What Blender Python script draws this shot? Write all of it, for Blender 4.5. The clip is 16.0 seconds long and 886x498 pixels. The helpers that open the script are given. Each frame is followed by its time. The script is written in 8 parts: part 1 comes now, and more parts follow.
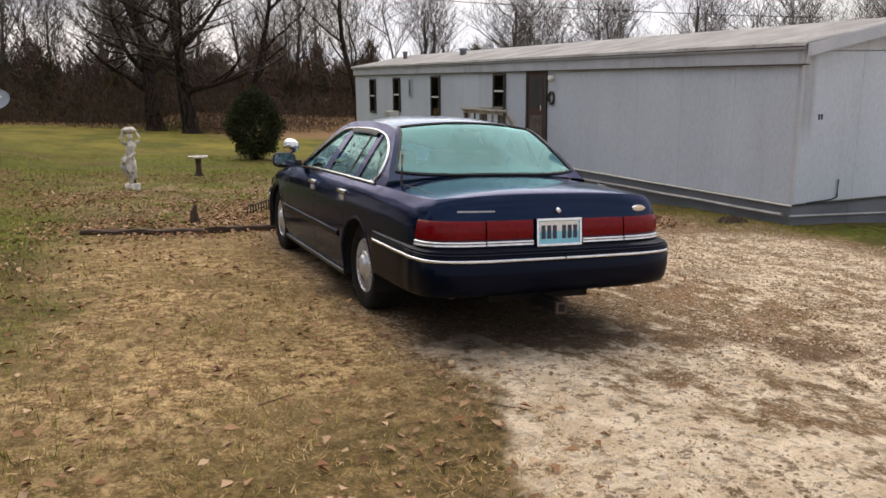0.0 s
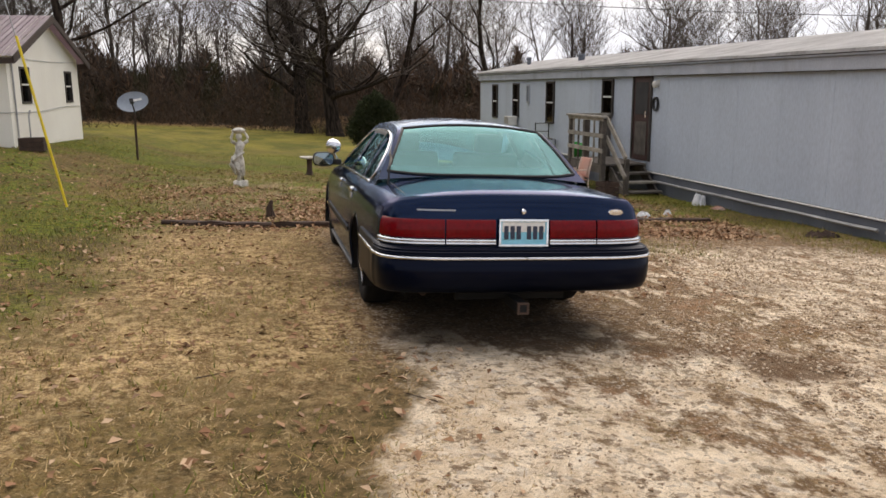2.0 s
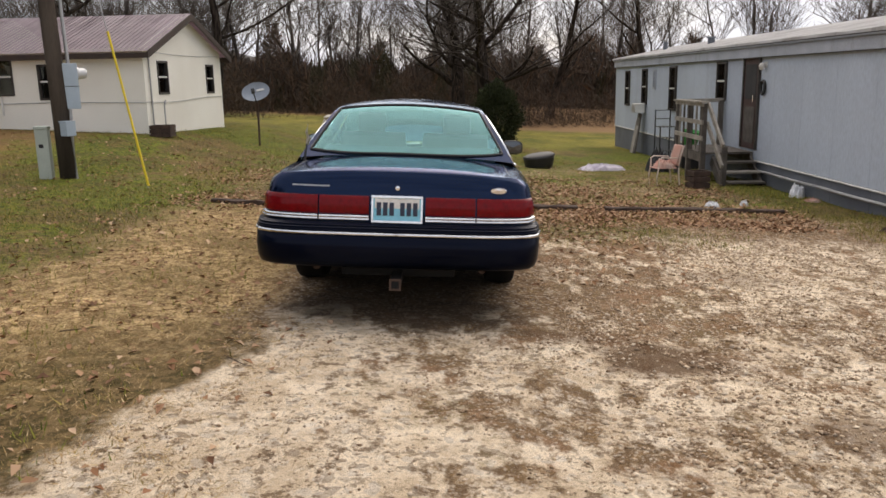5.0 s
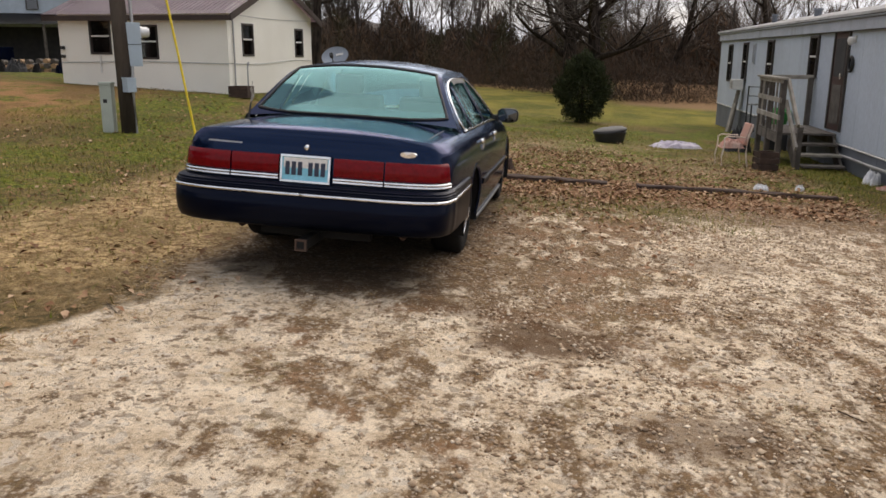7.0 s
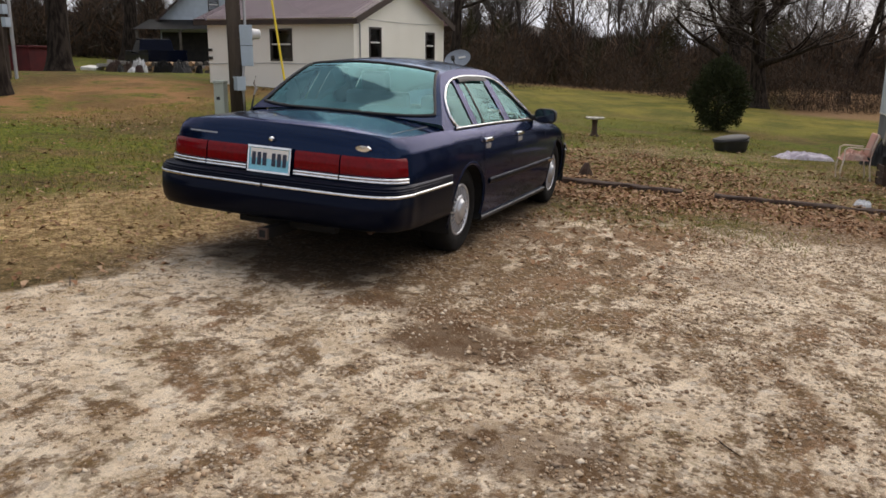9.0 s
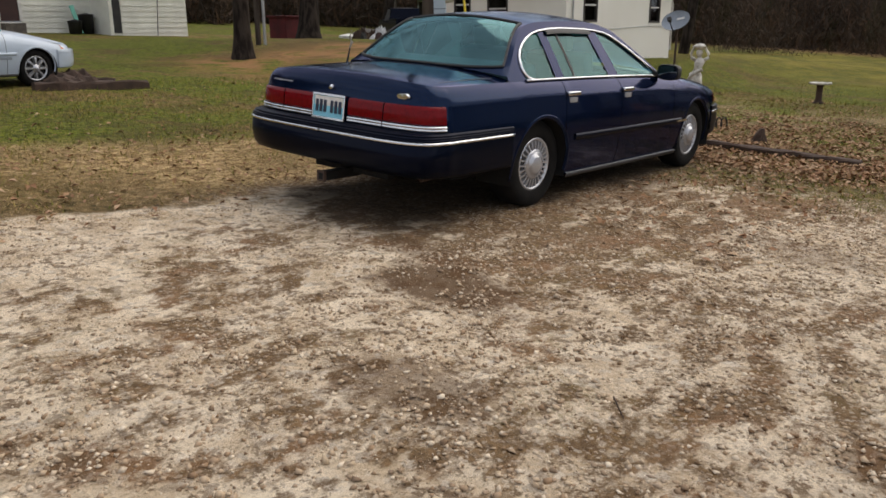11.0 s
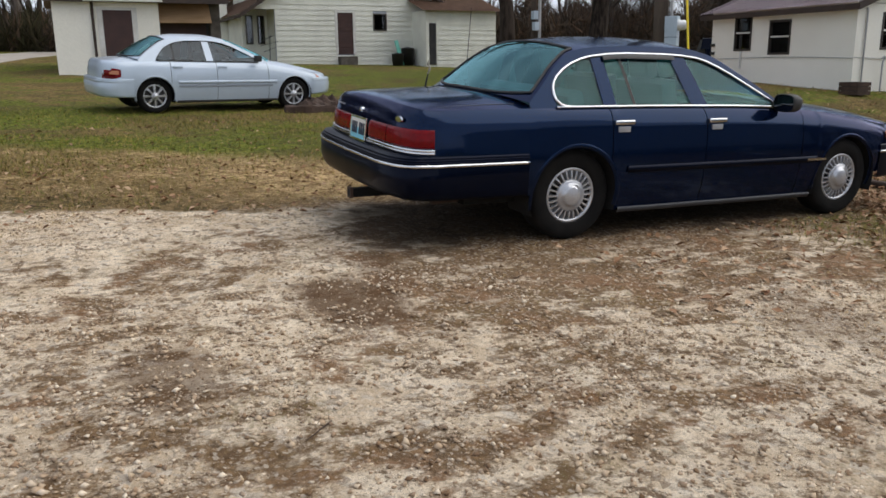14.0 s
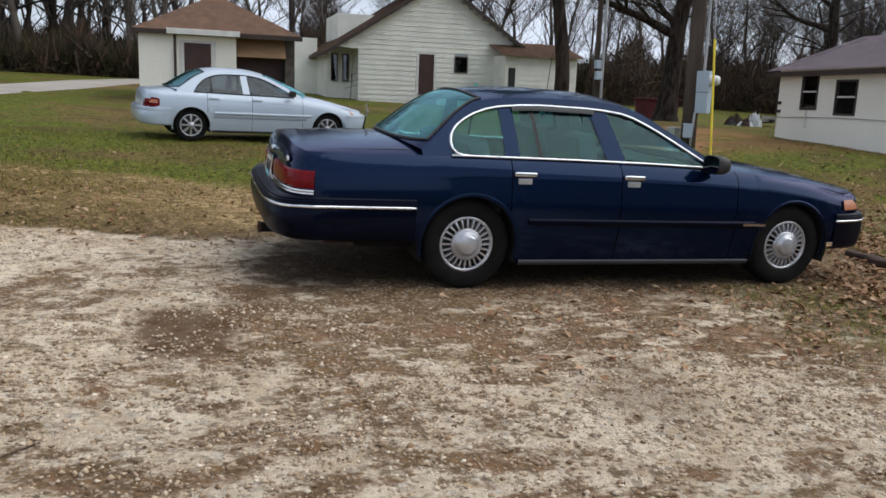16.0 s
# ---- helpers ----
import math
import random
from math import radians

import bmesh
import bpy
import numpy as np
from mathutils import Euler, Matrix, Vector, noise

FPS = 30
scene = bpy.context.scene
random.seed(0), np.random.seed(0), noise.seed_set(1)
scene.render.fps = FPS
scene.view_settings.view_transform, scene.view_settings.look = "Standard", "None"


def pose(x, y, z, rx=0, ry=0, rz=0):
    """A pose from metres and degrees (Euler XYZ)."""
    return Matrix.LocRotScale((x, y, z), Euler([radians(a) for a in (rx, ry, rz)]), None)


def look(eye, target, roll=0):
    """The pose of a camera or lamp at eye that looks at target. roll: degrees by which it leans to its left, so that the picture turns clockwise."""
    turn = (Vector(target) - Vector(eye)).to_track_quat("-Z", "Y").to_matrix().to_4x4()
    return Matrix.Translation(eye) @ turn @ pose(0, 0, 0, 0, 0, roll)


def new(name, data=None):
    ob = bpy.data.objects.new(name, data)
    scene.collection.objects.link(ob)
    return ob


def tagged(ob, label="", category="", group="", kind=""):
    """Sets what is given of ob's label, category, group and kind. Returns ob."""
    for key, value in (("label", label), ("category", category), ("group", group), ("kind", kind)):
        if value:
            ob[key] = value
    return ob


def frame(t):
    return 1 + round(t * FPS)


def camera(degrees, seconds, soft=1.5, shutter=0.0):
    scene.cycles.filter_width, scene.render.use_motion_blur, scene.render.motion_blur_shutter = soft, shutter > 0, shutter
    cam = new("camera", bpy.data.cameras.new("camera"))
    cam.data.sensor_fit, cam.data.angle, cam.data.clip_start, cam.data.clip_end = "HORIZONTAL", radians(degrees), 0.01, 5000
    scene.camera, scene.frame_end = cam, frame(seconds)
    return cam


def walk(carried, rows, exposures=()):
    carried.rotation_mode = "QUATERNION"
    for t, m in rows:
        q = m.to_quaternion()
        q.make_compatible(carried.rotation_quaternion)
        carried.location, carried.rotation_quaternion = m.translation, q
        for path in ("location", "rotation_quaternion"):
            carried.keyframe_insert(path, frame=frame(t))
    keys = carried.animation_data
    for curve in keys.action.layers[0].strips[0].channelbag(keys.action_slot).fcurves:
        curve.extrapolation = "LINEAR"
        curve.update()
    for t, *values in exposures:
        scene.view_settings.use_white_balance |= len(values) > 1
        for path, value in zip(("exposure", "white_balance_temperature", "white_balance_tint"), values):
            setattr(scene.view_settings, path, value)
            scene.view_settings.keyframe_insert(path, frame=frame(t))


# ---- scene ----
cam = camera(58.0, 16.0, soft=1.6)
# seconds, place in metres, turn in degrees
ROWS = [
    (0.0, -2.752, -5.815, 1.846, 78.05, 0.43, -23.74),
    (0.5, -2.521, -6.007, 1.846, 76.98, -0.62, -17.44),
    (1.0, -2.241, -6.120, 1.823, 77.68, -0.63, -18.76),
    (1.5, -1.918, -6.186, 1.813, 77.48, 0.43, -18.61),
    (2.0, -1.633, -6.364, 1.812, 78.55, 0.26, -12.66),
    (2.5, -1.304, -6.463, 1.796, 77.96, 0.05, -12.85),
    (3.0, -0.958, -6.517, 1.787, 78.20, -0.02, -14.32),
    (3.5, -0.641, -6.614, 1.746, 77.61, 0.36, -5.55),
    (4.0, -0.285, -6.660, 1.718, 78.08, 1.19, -5.70),
    (6.5, 1.463, -6.498, 1.641, 77.26, 0.11, 11.44),
    (7.0, 1.828, -6.387, 1.612, 76.17, -0.29, 9.84),
    (7.5, 2.126, -6.247, 1.617, 75.79, -0.44, 11.52),
    (8.0, 2.443, -6.159, 1.593, 75.94, -1.16, 19.26),
    (8.5, 2.816, -6.073, 1.539, 75.74, -0.70, 20.51),
    (9.0, 3.153, -5.943, 1.545, 76.50, -0.55, 22.02),
    (9.5, 3.512, -5.835, 1.526, 76.29, 1.95, 29.31),
    (10.0, 3.803, -5.660, 1.462, 74.63, 0.89, 32.15),
    (12.5, 5.378, -4.423, 1.388, 76.01, 0.77, 52.33),
    (13.0, 5.555, -4.039, 1.355, 75.34, 0.15, 53.87),
    (13.5, 5.770, -3.739, 1.350, 76.59, -0.19, 61.12),
    (14.0, 5.923, -3.404, 1.352, 76.73, 0.65, 64.84),
    (14.5, 6.016, -3.012, 1.360, 76.68, 0.39, 64.94),
    (15.0, 6.215, -2.675, 1.349, 76.00, -0.99, 73.80),
    (15.5, 6.337, -2.313, 1.358, 77.09, -2.06, 73.57),
    (16.0, 6.482, -1.958, 1.396, 79.53, -2.05, 72.66),
]
walk(cam, [(r[0], pose(*r[1:])) for r in ROWS], [(0.0, 0.70, 7500, 13), (4.0, 0.74, 7450, 13), (7.0, 0.62, 7350, 13), (8.5, 0.50, 7200, 13), (10.0, 0.38, 7250, 12), (12.5, 0.50, 6980, 10), (16.0, 0.45, 6480, 8)])

# ---- light ----
SUN_UP, SUN_TURN = 48.0, 12.0
world = bpy.data.worlds.new("overcast_sky")
scene.world = world
world.use_nodes = True
wn, wl = world.node_tree.nodes, world.node_tree.links
wn.clear()
w_out, w_bg = wn.new("ShaderNodeOutputWorld"), wn.new("ShaderNodeBackground")
sky = wn.new("ShaderNodeTexSky")
sky.sky_type, sky.sun_disc = "NISHITA", False
sky.sun_elevation, sky.sun_rotation = radians(SUN_UP), radians(SUN_TURN)
sky.air_density, sky.dust_density = 1.0, 2.0
w_co, w_no, w_ra, w_mx = wn.new("ShaderNodeTexCoord"), wn.new("ShaderNodeTexNoise"), wn.new("ShaderNodeValToRGB"), wn.new("ShaderNodeMixRGB")
w_mp = wn.new("ShaderNodeMapping")
w_mp.inputs["Scale"].default_value = (1.6, 1.6, 5.0)
w_no.inputs["Scale"].default_value, w_no.inputs["Detail"].default_value = 2.2, 7.0
w_ra.color_ramp.elements[0].position, w_ra.color_ramp.elements[1].position = 0.36, 0.60
w_ra.color_ramp.elements[0].color, w_ra.color_ramp.elements[1].color = (0.50, 0.50, 0.50, 1), (0.97, 0.97, 0.97, 1)
w_mx.inputs[2].default_value = (7.8, 8.5, 10.1, 1)
wl.new(w_co.outputs["Generated"], w_mp.inputs[0])
wl.new(w_mp.outputs[0], w_no.inputs["Vector"])
wl.new(w_no.outputs[0], w_ra.inputs[0])
wl.new(w_ra.outputs[0], w_mx.inputs[0])
wl.new(sky.outputs[0], w_mx.inputs[1])
wl.new(w_mx.outputs[0], w_bg.inputs[0])
w_bg.inputs[1].default_value = 0.075
wl.new(w_bg.outputs[0], w_out.inputs[0])
sun = new("sun", bpy.data.lights.new("sun", "SUN"))
sun.data.energy, sun.data.angle, sun.data.color = 1.5, radians(80), (1.0, 0.96, 0.9)
a_, e_ = radians(SUN_TURN), radians(SUN_UP)
sun.matrix_world = look((math.sin(a_) * math.cos(e_) * 50, math.cos(a_) * math.cos(e_) * 50, math.sin(e_) * 50), (0, 0, 0))

# ---- materials ----
def mat(name, c1, c2=None, rough=0.7, scale=3.0, fine=60.0, bump=0.15, metal=0.0, coat=0.0, island=0.0, rand=0.0, spec=0.5, sheen=None, detail=6.0, stretch=(1, 1, 1), lo=0.35, hi=0.65):
    """A surface of two colours mixed in patches, with fine grain, relief and a change from piece to piece."""
    m = bpy.data.materials.new(name)
    m.use_nodes = True
    n, l = m.node_tree.nodes, m.node_tree.links
    b = n["Principled BSDF"]
    b.inputs["Metallic"].default_value, b.inputs["Roughness"].default_value = metal, rough
    b.inputs["Specular IOR Level"].default_value, b.inputs["Coat Weight"].default_value = spec, coat
    b.inputs["Coat Roughness"].default_value = 0.03
    if sheen:
        b.inputs["Specular Tint"].default_value = (*sheen, 1)
    c2 = c2 or tuple(v * 0.75 for v in c1)
    co, mp = n.new("ShaderNodeTexCoord"), n.new("ShaderNodeMapping")
    mp.inputs["Scale"].default_value = stretch
    l.new(co.outputs["Object"], mp.inputs[0])
    big, small = n.new("ShaderNodeTexNoise"), n.new("ShaderNodeTexNoise")
    big.inputs["Scale"].default_value, big.inputs["Detail"].default_value = scale, detail
    small.inputs["Scale"].default_value, small.inputs["Detail"].default_value = fine, 3.0
    for t in (big, small):
        l.new(mp.outputs[0], t.inputs["Vector"])
    ramp = n.new("ShaderNodeMapRange")
    ramp.inputs[1].default_value, ramp.inputs[2].default_value = lo, hi
    l.new(big.outputs[0], ramp.inputs[0])
    mix = n.new("ShaderNodeMixRGB")
    mix.inputs[1].default_value, mix.inputs[2].default_value = (*c1, 1), (*c2, 1)
    l.new(ramp.outputs[0], mix.inputs[0])
    hsv = n.new("ShaderNodeHueSaturation")
    l.new(mix.outputs[0], hsv.inputs["Color"])
    val = n.new("ShaderNodeMapRange")
    val.inputs[3].default_value, val.inputs[4].default_value = 0.78, 1.22
    l.new(small.outputs[0], val.inputs[0])
    last = val.outputs[0]
    if island or rand:
        src = n.new("ShaderNodeNewGeometry").outputs["Random Per Island"] if island else n.new("ShaderNodeObjectInfo").outputs["Random"]
        amount = island or rand
        r = n.new("ShaderNodeMapRange")
        r.inputs[3].default_value, r.inputs[4].default_value = 1 - amount, 1 + amount
        l.new(src, r.inputs[0])
        mul = n.new("ShaderNodeMath")
        mul.operation = "MULTIPLY"
        l.new(last, mul.inputs[0])
        l.new(r.outputs[0], mul.inputs[1])
        last = mul.outputs[0]
    l.new(last, hsv.inputs["Value"])
    l.new(hsv.outputs[0], b.inputs["Base Color"])
    if bump:
        bp = n.new("ShaderNodeBump")
        bp.inputs["Strength"].default_value, bp.inputs["Distance"].default_value = bump, 0.01
        l.new(small.outputs[0], bp.inputs["Height"])
        l.new(bp.outputs[0], b.inputs["Normal"])
    return m


def palette(name, colours, rough=0.9, bump=0.0, translucent=False):
    """Each island of the mesh takes one of the colours."""
    m = bpy.data.materials.new(name)
    m.use_nodes = True
    n, l = m.node_tree.nodes, m.node_tree.links
    b = n["Principled BSDF"]
    b.inputs["Roughness"].default_value = rough
    b.inputs["Specular IOR Level"].default_value = 0.2
    g, r = n.new("ShaderNodeNewGeometry"), n.new("ShaderNodeValToRGB")
    e = r.color_ramp.elements
    e[0].color, e[1].color = (*colours[0], 1), (*colours[-1], 1)
    for k, c in enumerate(colours[1:-1], 1):
        e.new(k / (len(colours) - 1)).color = (*c, 1)
    l.new(g.outputs["Random Per Island"], r.inputs[0])
    l.new(r.outputs[0], b.inputs["Base Color"])
    return m


def glass(name, tint, rough=0.02, ior=1.7, sheen=(0.95, 0.97, 1.0)):
    """Thin tinted glass: clear straight through, with a mirror coat that grows towards the edge."""
    m = bpy.data.materials.new(name)
    m.use_nodes = True
    n, l = m.node_tree.nodes, m.node_tree.links
    n.clear()
    out, tr, gl, fr, mix = (n.new("ShaderNode" + k) for k in ("OutputMaterial", "BsdfTransparent", "BsdfGlossy", "Fresnel", "MixShader"))
    tr.inputs[0].default_value = (*tint, 1)
    gl.inputs[0].default_value = (*sheen, 1)
    gl.inputs["Roughness"].default_value = rough
    fr.inputs[0].default_value = ior
    l.new(fr.outputs[0], mix.inputs[0])
    l.new(tr.outputs[0], mix.inputs[1])
    l.new(gl.outputs[0], mix.inputs[2])
    l.new(mix.outputs[0], out.inputs[0])
    return m


NAVY = mat("navy_metallic_car_paint", (0.0019, 0.0088, 0.0350), (0.0016, 0.0074, 0.0300), rough=0.15, scale=1.2, fine=240, bump=0.0, metal=0.55, coat=0.24, spec=0.36, sheen=(0.15, 0.40, 0.70))
NAVY_DULL = mat("navy_bumper_cover", (0.0010, 0.0024, 0.0070), (0.0007, 0.0017, 0.0050), rough=0.42, scale=2, fine=200, bump=0.02, coat=0.16, spec=0.08, sheen=(0.10, 0.24, 1.0))
SILVERBLUE = mat("pale_silver_blue_car_paint", (0.48, 0.56, 0.66), (0.43, 0.51, 0.60), rough=0.3, scale=1.0, fine=200, bump=0.01, metal=0.1, coat=0.8)
CHROME = mat("chrome", (0.75, 0.76, 0.78), (0.62, 0.63, 0.65), rough=0.12, metal=1.0, fine=30, bump=0.02)
ALLOY = mat("brushed_wheel_metal", (0.60, 0.61, 0.64), (0.44, 0.45, 0.47), rough=0.22, metal=0.55, fine=80, bump=0.05)
RUBBER = mat("tyre_rubber", (0.005, 0.005, 0.005), (0.010, 0.009, 0.008), rough=0.9, spec=0.2, scale=8, fine=90, bump=0.2)
BLACK = mat("black_plastic", (0.012, 0.012, 0.013), (0.022, 0.021, 0.020), rough=0.55, fine=120, bump=0.05)
UNDER = mat("dark_underbody", (0.004, 0.004, 0.004), (0.008, 0.007, 0.006), rough=0.95)
REDLENS = mat("red_lamp_lens", (0.17, 0.002, 0.005), (0.12, 0.0015, 0.004), rough=0.25, scale=30, fine=160, bump=0.06, coat=0.25, spec=0.05)
AMBER = mat("amber_lamp_lens", (0.52, 0.18, 0.07), (0.42, 0.13, 0.05), rough=0.2, fine=160, bump=0.2, coat=0.5)
CLEARLENS = mat("clear_lamp_lens", (0.65, 0.66, 0.66), (0.5, 0.5, 0.5), rough=0.15, fine=120, bump=0.2, coat=0.6)
SILLGREY = mat("grey_sill_strip", (0.030, 0.032, 0.038), (0.020, 0.021, 0.025), rough=0.45)
CLOTH = mat("grey_blue_seat_cloth", (0.17, 0.20, 0.21), (0.14, 0.16, 0.17), rough=0.95, fine=200)
CARGLASS = glass("green_tinted_car_glass", (0.42, 0.80, 0.80), ior=1.95, sheen=(0.48, 0.92, 0.98))
SIDEGLASS = glass("green_tinted_side_glass", (0.45, 0.76, 0.75), ior=1.52, sheen=(0.56, 0.90, 0.90))
GREYGLASS = glass("grey_tinted_side_glass", (0.32, 0.38, 0.42), ior=1.6, sheen=(0.80, 0.88, 0.95))
WINGLASS = glass("window_glass", (0.55, 0.58, 0.58))
PLATEMAT = mat("sky_blue_plate_enamel", (0.16, 0.50, 0.64), (0.21, 0.56, 0.70), rough=0.4, scale=6)
INK = mat("dark_ink", (0.02, 0.03, 0.06), rough=0.5)
TRAILER = mat("pale_grey_blue_metal_siding", (0.485, 0.545, 0.625), (0.435, 0.49, 0.565), rough=0.55, scale=0.9, fine=35, bump=0.05, rand=0.025, stretch=(1, 1, 0.35))


def streaked(m, colour, scale, stretch, lo, hi, amount, spot=None):
    """Adds run-down stains to a surface; spot: lower and upper corner of one darker stain."""
    n, l = m.node_tree.nodes, m.node_tree.links
    b = n["Principled BSDF"]
    old = b.inputs["Base Color"].links[0].from_socket
    co, mp, no, ra, mul, mix = (n.new("ShaderNode" + k) for k in ("TexCoord", "Mapping", "TexNoise", "MapRange", "Math", "MixRGB"))
    mp.inputs["Scale"].default_value = stretch
    no.inputs["Scale"].default_value, no.inputs["Detail"].default_value, no.inputs["Roughness"].default_value = scale, 7.0, 0.7
    ra.inputs[1].default_value, ra.inputs[2].default_value = lo, hi
    mul.operation, mul.inputs[1].default_value = "MULTIPLY", amount
    l.new(co.outputs["Object"], mp.inputs[0])
    l.new(mp.outputs[0], no.inputs["Vector"])
    l.new(no.outputs[0], ra.inputs[0])
    l.new(ra.outputs[0], mul.inputs[0])
    last = mul.outputs[0]
    if spot:
        se = n.new("ShaderNodeSeparateXYZ")
        l.new(co.outputs["Object"], se.inputs[0])
        keep = None
        for axis, (p, q) in enumerate(zip(*spot)):
            for edge, sign in ((p, 1), (q, -1)):
                k = n.new("ShaderNodeMapRange")
                soft = 0.10 if axis < 2 else 0.45
                k.inputs[1].default_value, k.inputs[2].default_value = edge - sign * soft * 0.5, edge + sign * soft * 0.5
                l.new(se.outputs[axis], k.inputs[0])
                if keep is None:
                    keep = k.outputs[0]
                else:
                    x = n.new("ShaderNodeMath")
                    x.operation = "MULTIPLY"
                    l.new(keep, x.inputs[0])
                    l.new(k.outputs[0], x.inputs[1])
                    keep = x.outputs[0]
        ad, wi = n.new("ShaderNodeMath"), n.new("ShaderNodeMapRange")
        wi.inputs[1].default_value, wi.inputs[2].default_value, wi.inputs[3].default_value, wi.inputs[4].default_value = 0.32, 0.62, 0.25, 0.95
        l.new(no.outputs[0], wi.inputs[0])
        x = n.new("ShaderNodeMath")
        x.operation = "MULTIPLY"
        l.new(keep, x.inputs[0])
        l.new(wi.outputs[0], x.inputs[1])
        ad.operation = "MAXIMUM"
        l.new(last, ad.inputs[0])
        l.new(x.outputs[0], ad.inputs[1])
        last = ad.outputs[0]
    mix.inputs[2].default_value = (*colour, 1)
    l.new(last, mix.inputs[0])
    l.new(old, mix.inputs[1])
    l.new(mix.outputs[0], b.inputs["Base Color"])


streaked(TRAILER, (0.17, 0.16, 0.17), 1.0, (1.5, 1.5, 0.10), 0.56, 0.86, 0.40, ((6.74, 2.6, 1.05), (6.98, 3.0, 2.35)))
TRIM = mat("grey_white_trim_paint", (0.45, 0.475, 0.525), (0.37, 0.395, 0.445), rough=0.6, scale=1.5, fine=40)
streaked(TRIM, (0.17, 0.155, 0.15), 1.0, (2.2, 2.2, 0.5), 0.54, 0.76, 0.5)
SKIRT = mat("slate_grey_skirting", (0.135, 0.15, 0.175), (0.10, 0.11, 0.13), rough=0.65, scale=1.5, fine=40, rand=0.06)
TROOF = mat("weathered_white_roof_coating", (0.70, 0.69, 0.68), (0.52, 0.505, 0.495), rough=0.8, scale=1.6, fine=25, bump=0.25)
streaked(TROOF, (0.16, 0.15, 0.145), 1.0, (0.7, 2.4, 0.7), 0.52, 0.72, 0.6)
# near-black colour that stands in for the unlit inside of openings
DARKWIN = mat("near_black_opening_fill", (0.020, 0.020, 0.022), (0.035, 0.033, 0.032), rough=0.8)
SASH = mat("dark_brown_window_frame", (0.045, 0.035, 0.03), (0.03, 0.024, 0.02), rough=0.6)
WHITEP = mat("chalky_white_paint", (0.72, 0.71, 0.68), (0.60, 0.58, 0.54), rough=0.75, scale=4, fine=60)
CREAM = mat("cream_painted_wall", (0.86, 0.83, 0.745), (0.80, 0.765, 0.68), rough=0.85, scale=0.7, fine=55, bump=0.06)
SIDING = mat("cream_lap_siding", (0.78, 0.775, 0.69), (0.68, 0.675, 0.60), rough=0.75, scale=1.2, fine=30, bump=0.1, rand=0.05)
BROWNMETAL = mat("mauve_brown_metal_roof", (0.40, 0.310, 0.345), (0.33, 0.252, 0.280), rough=0.45, scale=1.5, fine=30, rand=0.06)
SHINGLE = mat("brown_shingles", (0.16, 0.085, 0.05), (0.11, 0.06, 0.035), rough=0.95, scale=3, fine=30, bump=0.5, rand=0.12)
DARKFASCIA = mat("dark_brown_fascia", (0.035, 0.022, 0.018), (0.05, 0.03, 0.022), rough=0.7)
DOORBROWN = mat("dark_red_brown_door", (0.055, 0.022, 0.018), (0.04, 0.016, 0.014), rough=0.6)
PLYWOOD = mat("weathered_plywood", (0.42, 0.27, 0.15), (0.34, 0.21, 0.11), rough=0.85, scale=2, stretch=(1, 1, 8))
GREYWOOD = mat("grey_weathered_wood", (0.125, 0.108, 0.092), (0.065, 0.055, 0.046), rough=0.9, scale=5, fine=50, bump=0.4, rand=0.12)
PALEWOOD = mat("pale_weathered_wood", (0.34, 0.31, 0.265), (0.20, 0.18, 0.15), rough=0.9, scale=5, fine=50, bump=0.4, rand=0.1)
TIMBER = mat("dark_rotting_timber", (0.075, 0.045, 0.032), (0.045, 0.028, 0.02), rough=0.95, scale=6, fine=50, bump=0.5)
POLEWOOD = mat("grey_brown_pole_wood", (0.090, 0.071, 0.057), (0.040, 0.031, 0.025), rough=0.95, spec=0.2, scale=4, fine=60, bump=0.5, stretch=(1, 1, 0.15))
METERGREY = mat("light_grey_blue_steel_box", (0.42, 0.50, 0.57), (0.36, 0.43, 0.49), rough=0.5)
PALEGREEN = mat("pale_green_grey_steel", (0.42, 0.46, 0.40), (0.35, 0.38, 0.33), rough=0.6)
YELLOW = mat("yellow_plastic_guard", (0.80, 0.60, 0.02), (0.66, 0.48, 0.02), rough=0.5)
GALV = mat("galvanised_steel", (0.42, 0.42, 0.42), (0.30, 0.30, 0.30), rough=0.45, metal=0.7)
DISHGREY = mat("grey_dish_paint", (0.28, 0.32, 0.37), (0.22, 0.25, 0.29), rough=0.55)
STATUE = mat("weathered_white_statue_stone", (0.74, 0.71, 0.64), (0.34, 0.31, 0.26), rough=0.9, scale=9, fine=60, bump=0.4)
STONE = mat("grey_cast_stone", (0.36, 0.34, 0.31), (0.24, 0.22, 0.20), rough=0.9, scale=8, bump=0.4)
BARK = mat("grey_brown_bark", (0.046, 0.036, 0.029), (0.015, 0.011, 0.009), rough=0.95, spec=0.1, scale=9, fine=34, bump=1.0, stretch=(1, 1, 0.22), lo=0.40, hi=0.60)
TWIG = palette("bare_twigs", [(0.075, 0.062, 0.053), (0.125, 0.104, 0.090), (0.046, 0.038, 0.033), (0.165, 0.142, 0.122)])
SCRUB = palette("olive_cedar_scrub", [(0.028, 0.029, 0.013), (0.050, 0.047, 0.021), (0.068, 0.054, 0.028), (0.020, 0.020, 0.011)])
BRUSH = palette("brown_brush", [(0.052, 0.038, 0.029), (0.098, 0.068, 0.048), (0.030, 0.023, 0.018), (0.150, 0.088, 0.052), (0.080, 0.064, 0.052), (0.040, 0.034, 0.022)])
CEDAR = palette("dark_cedar_leaves", [(0.020, 0.030, 0.012), (0.035, 0.045, 0.016), (0.045, 0.048, 0.020), (0.014, 0.020, 0.010)])
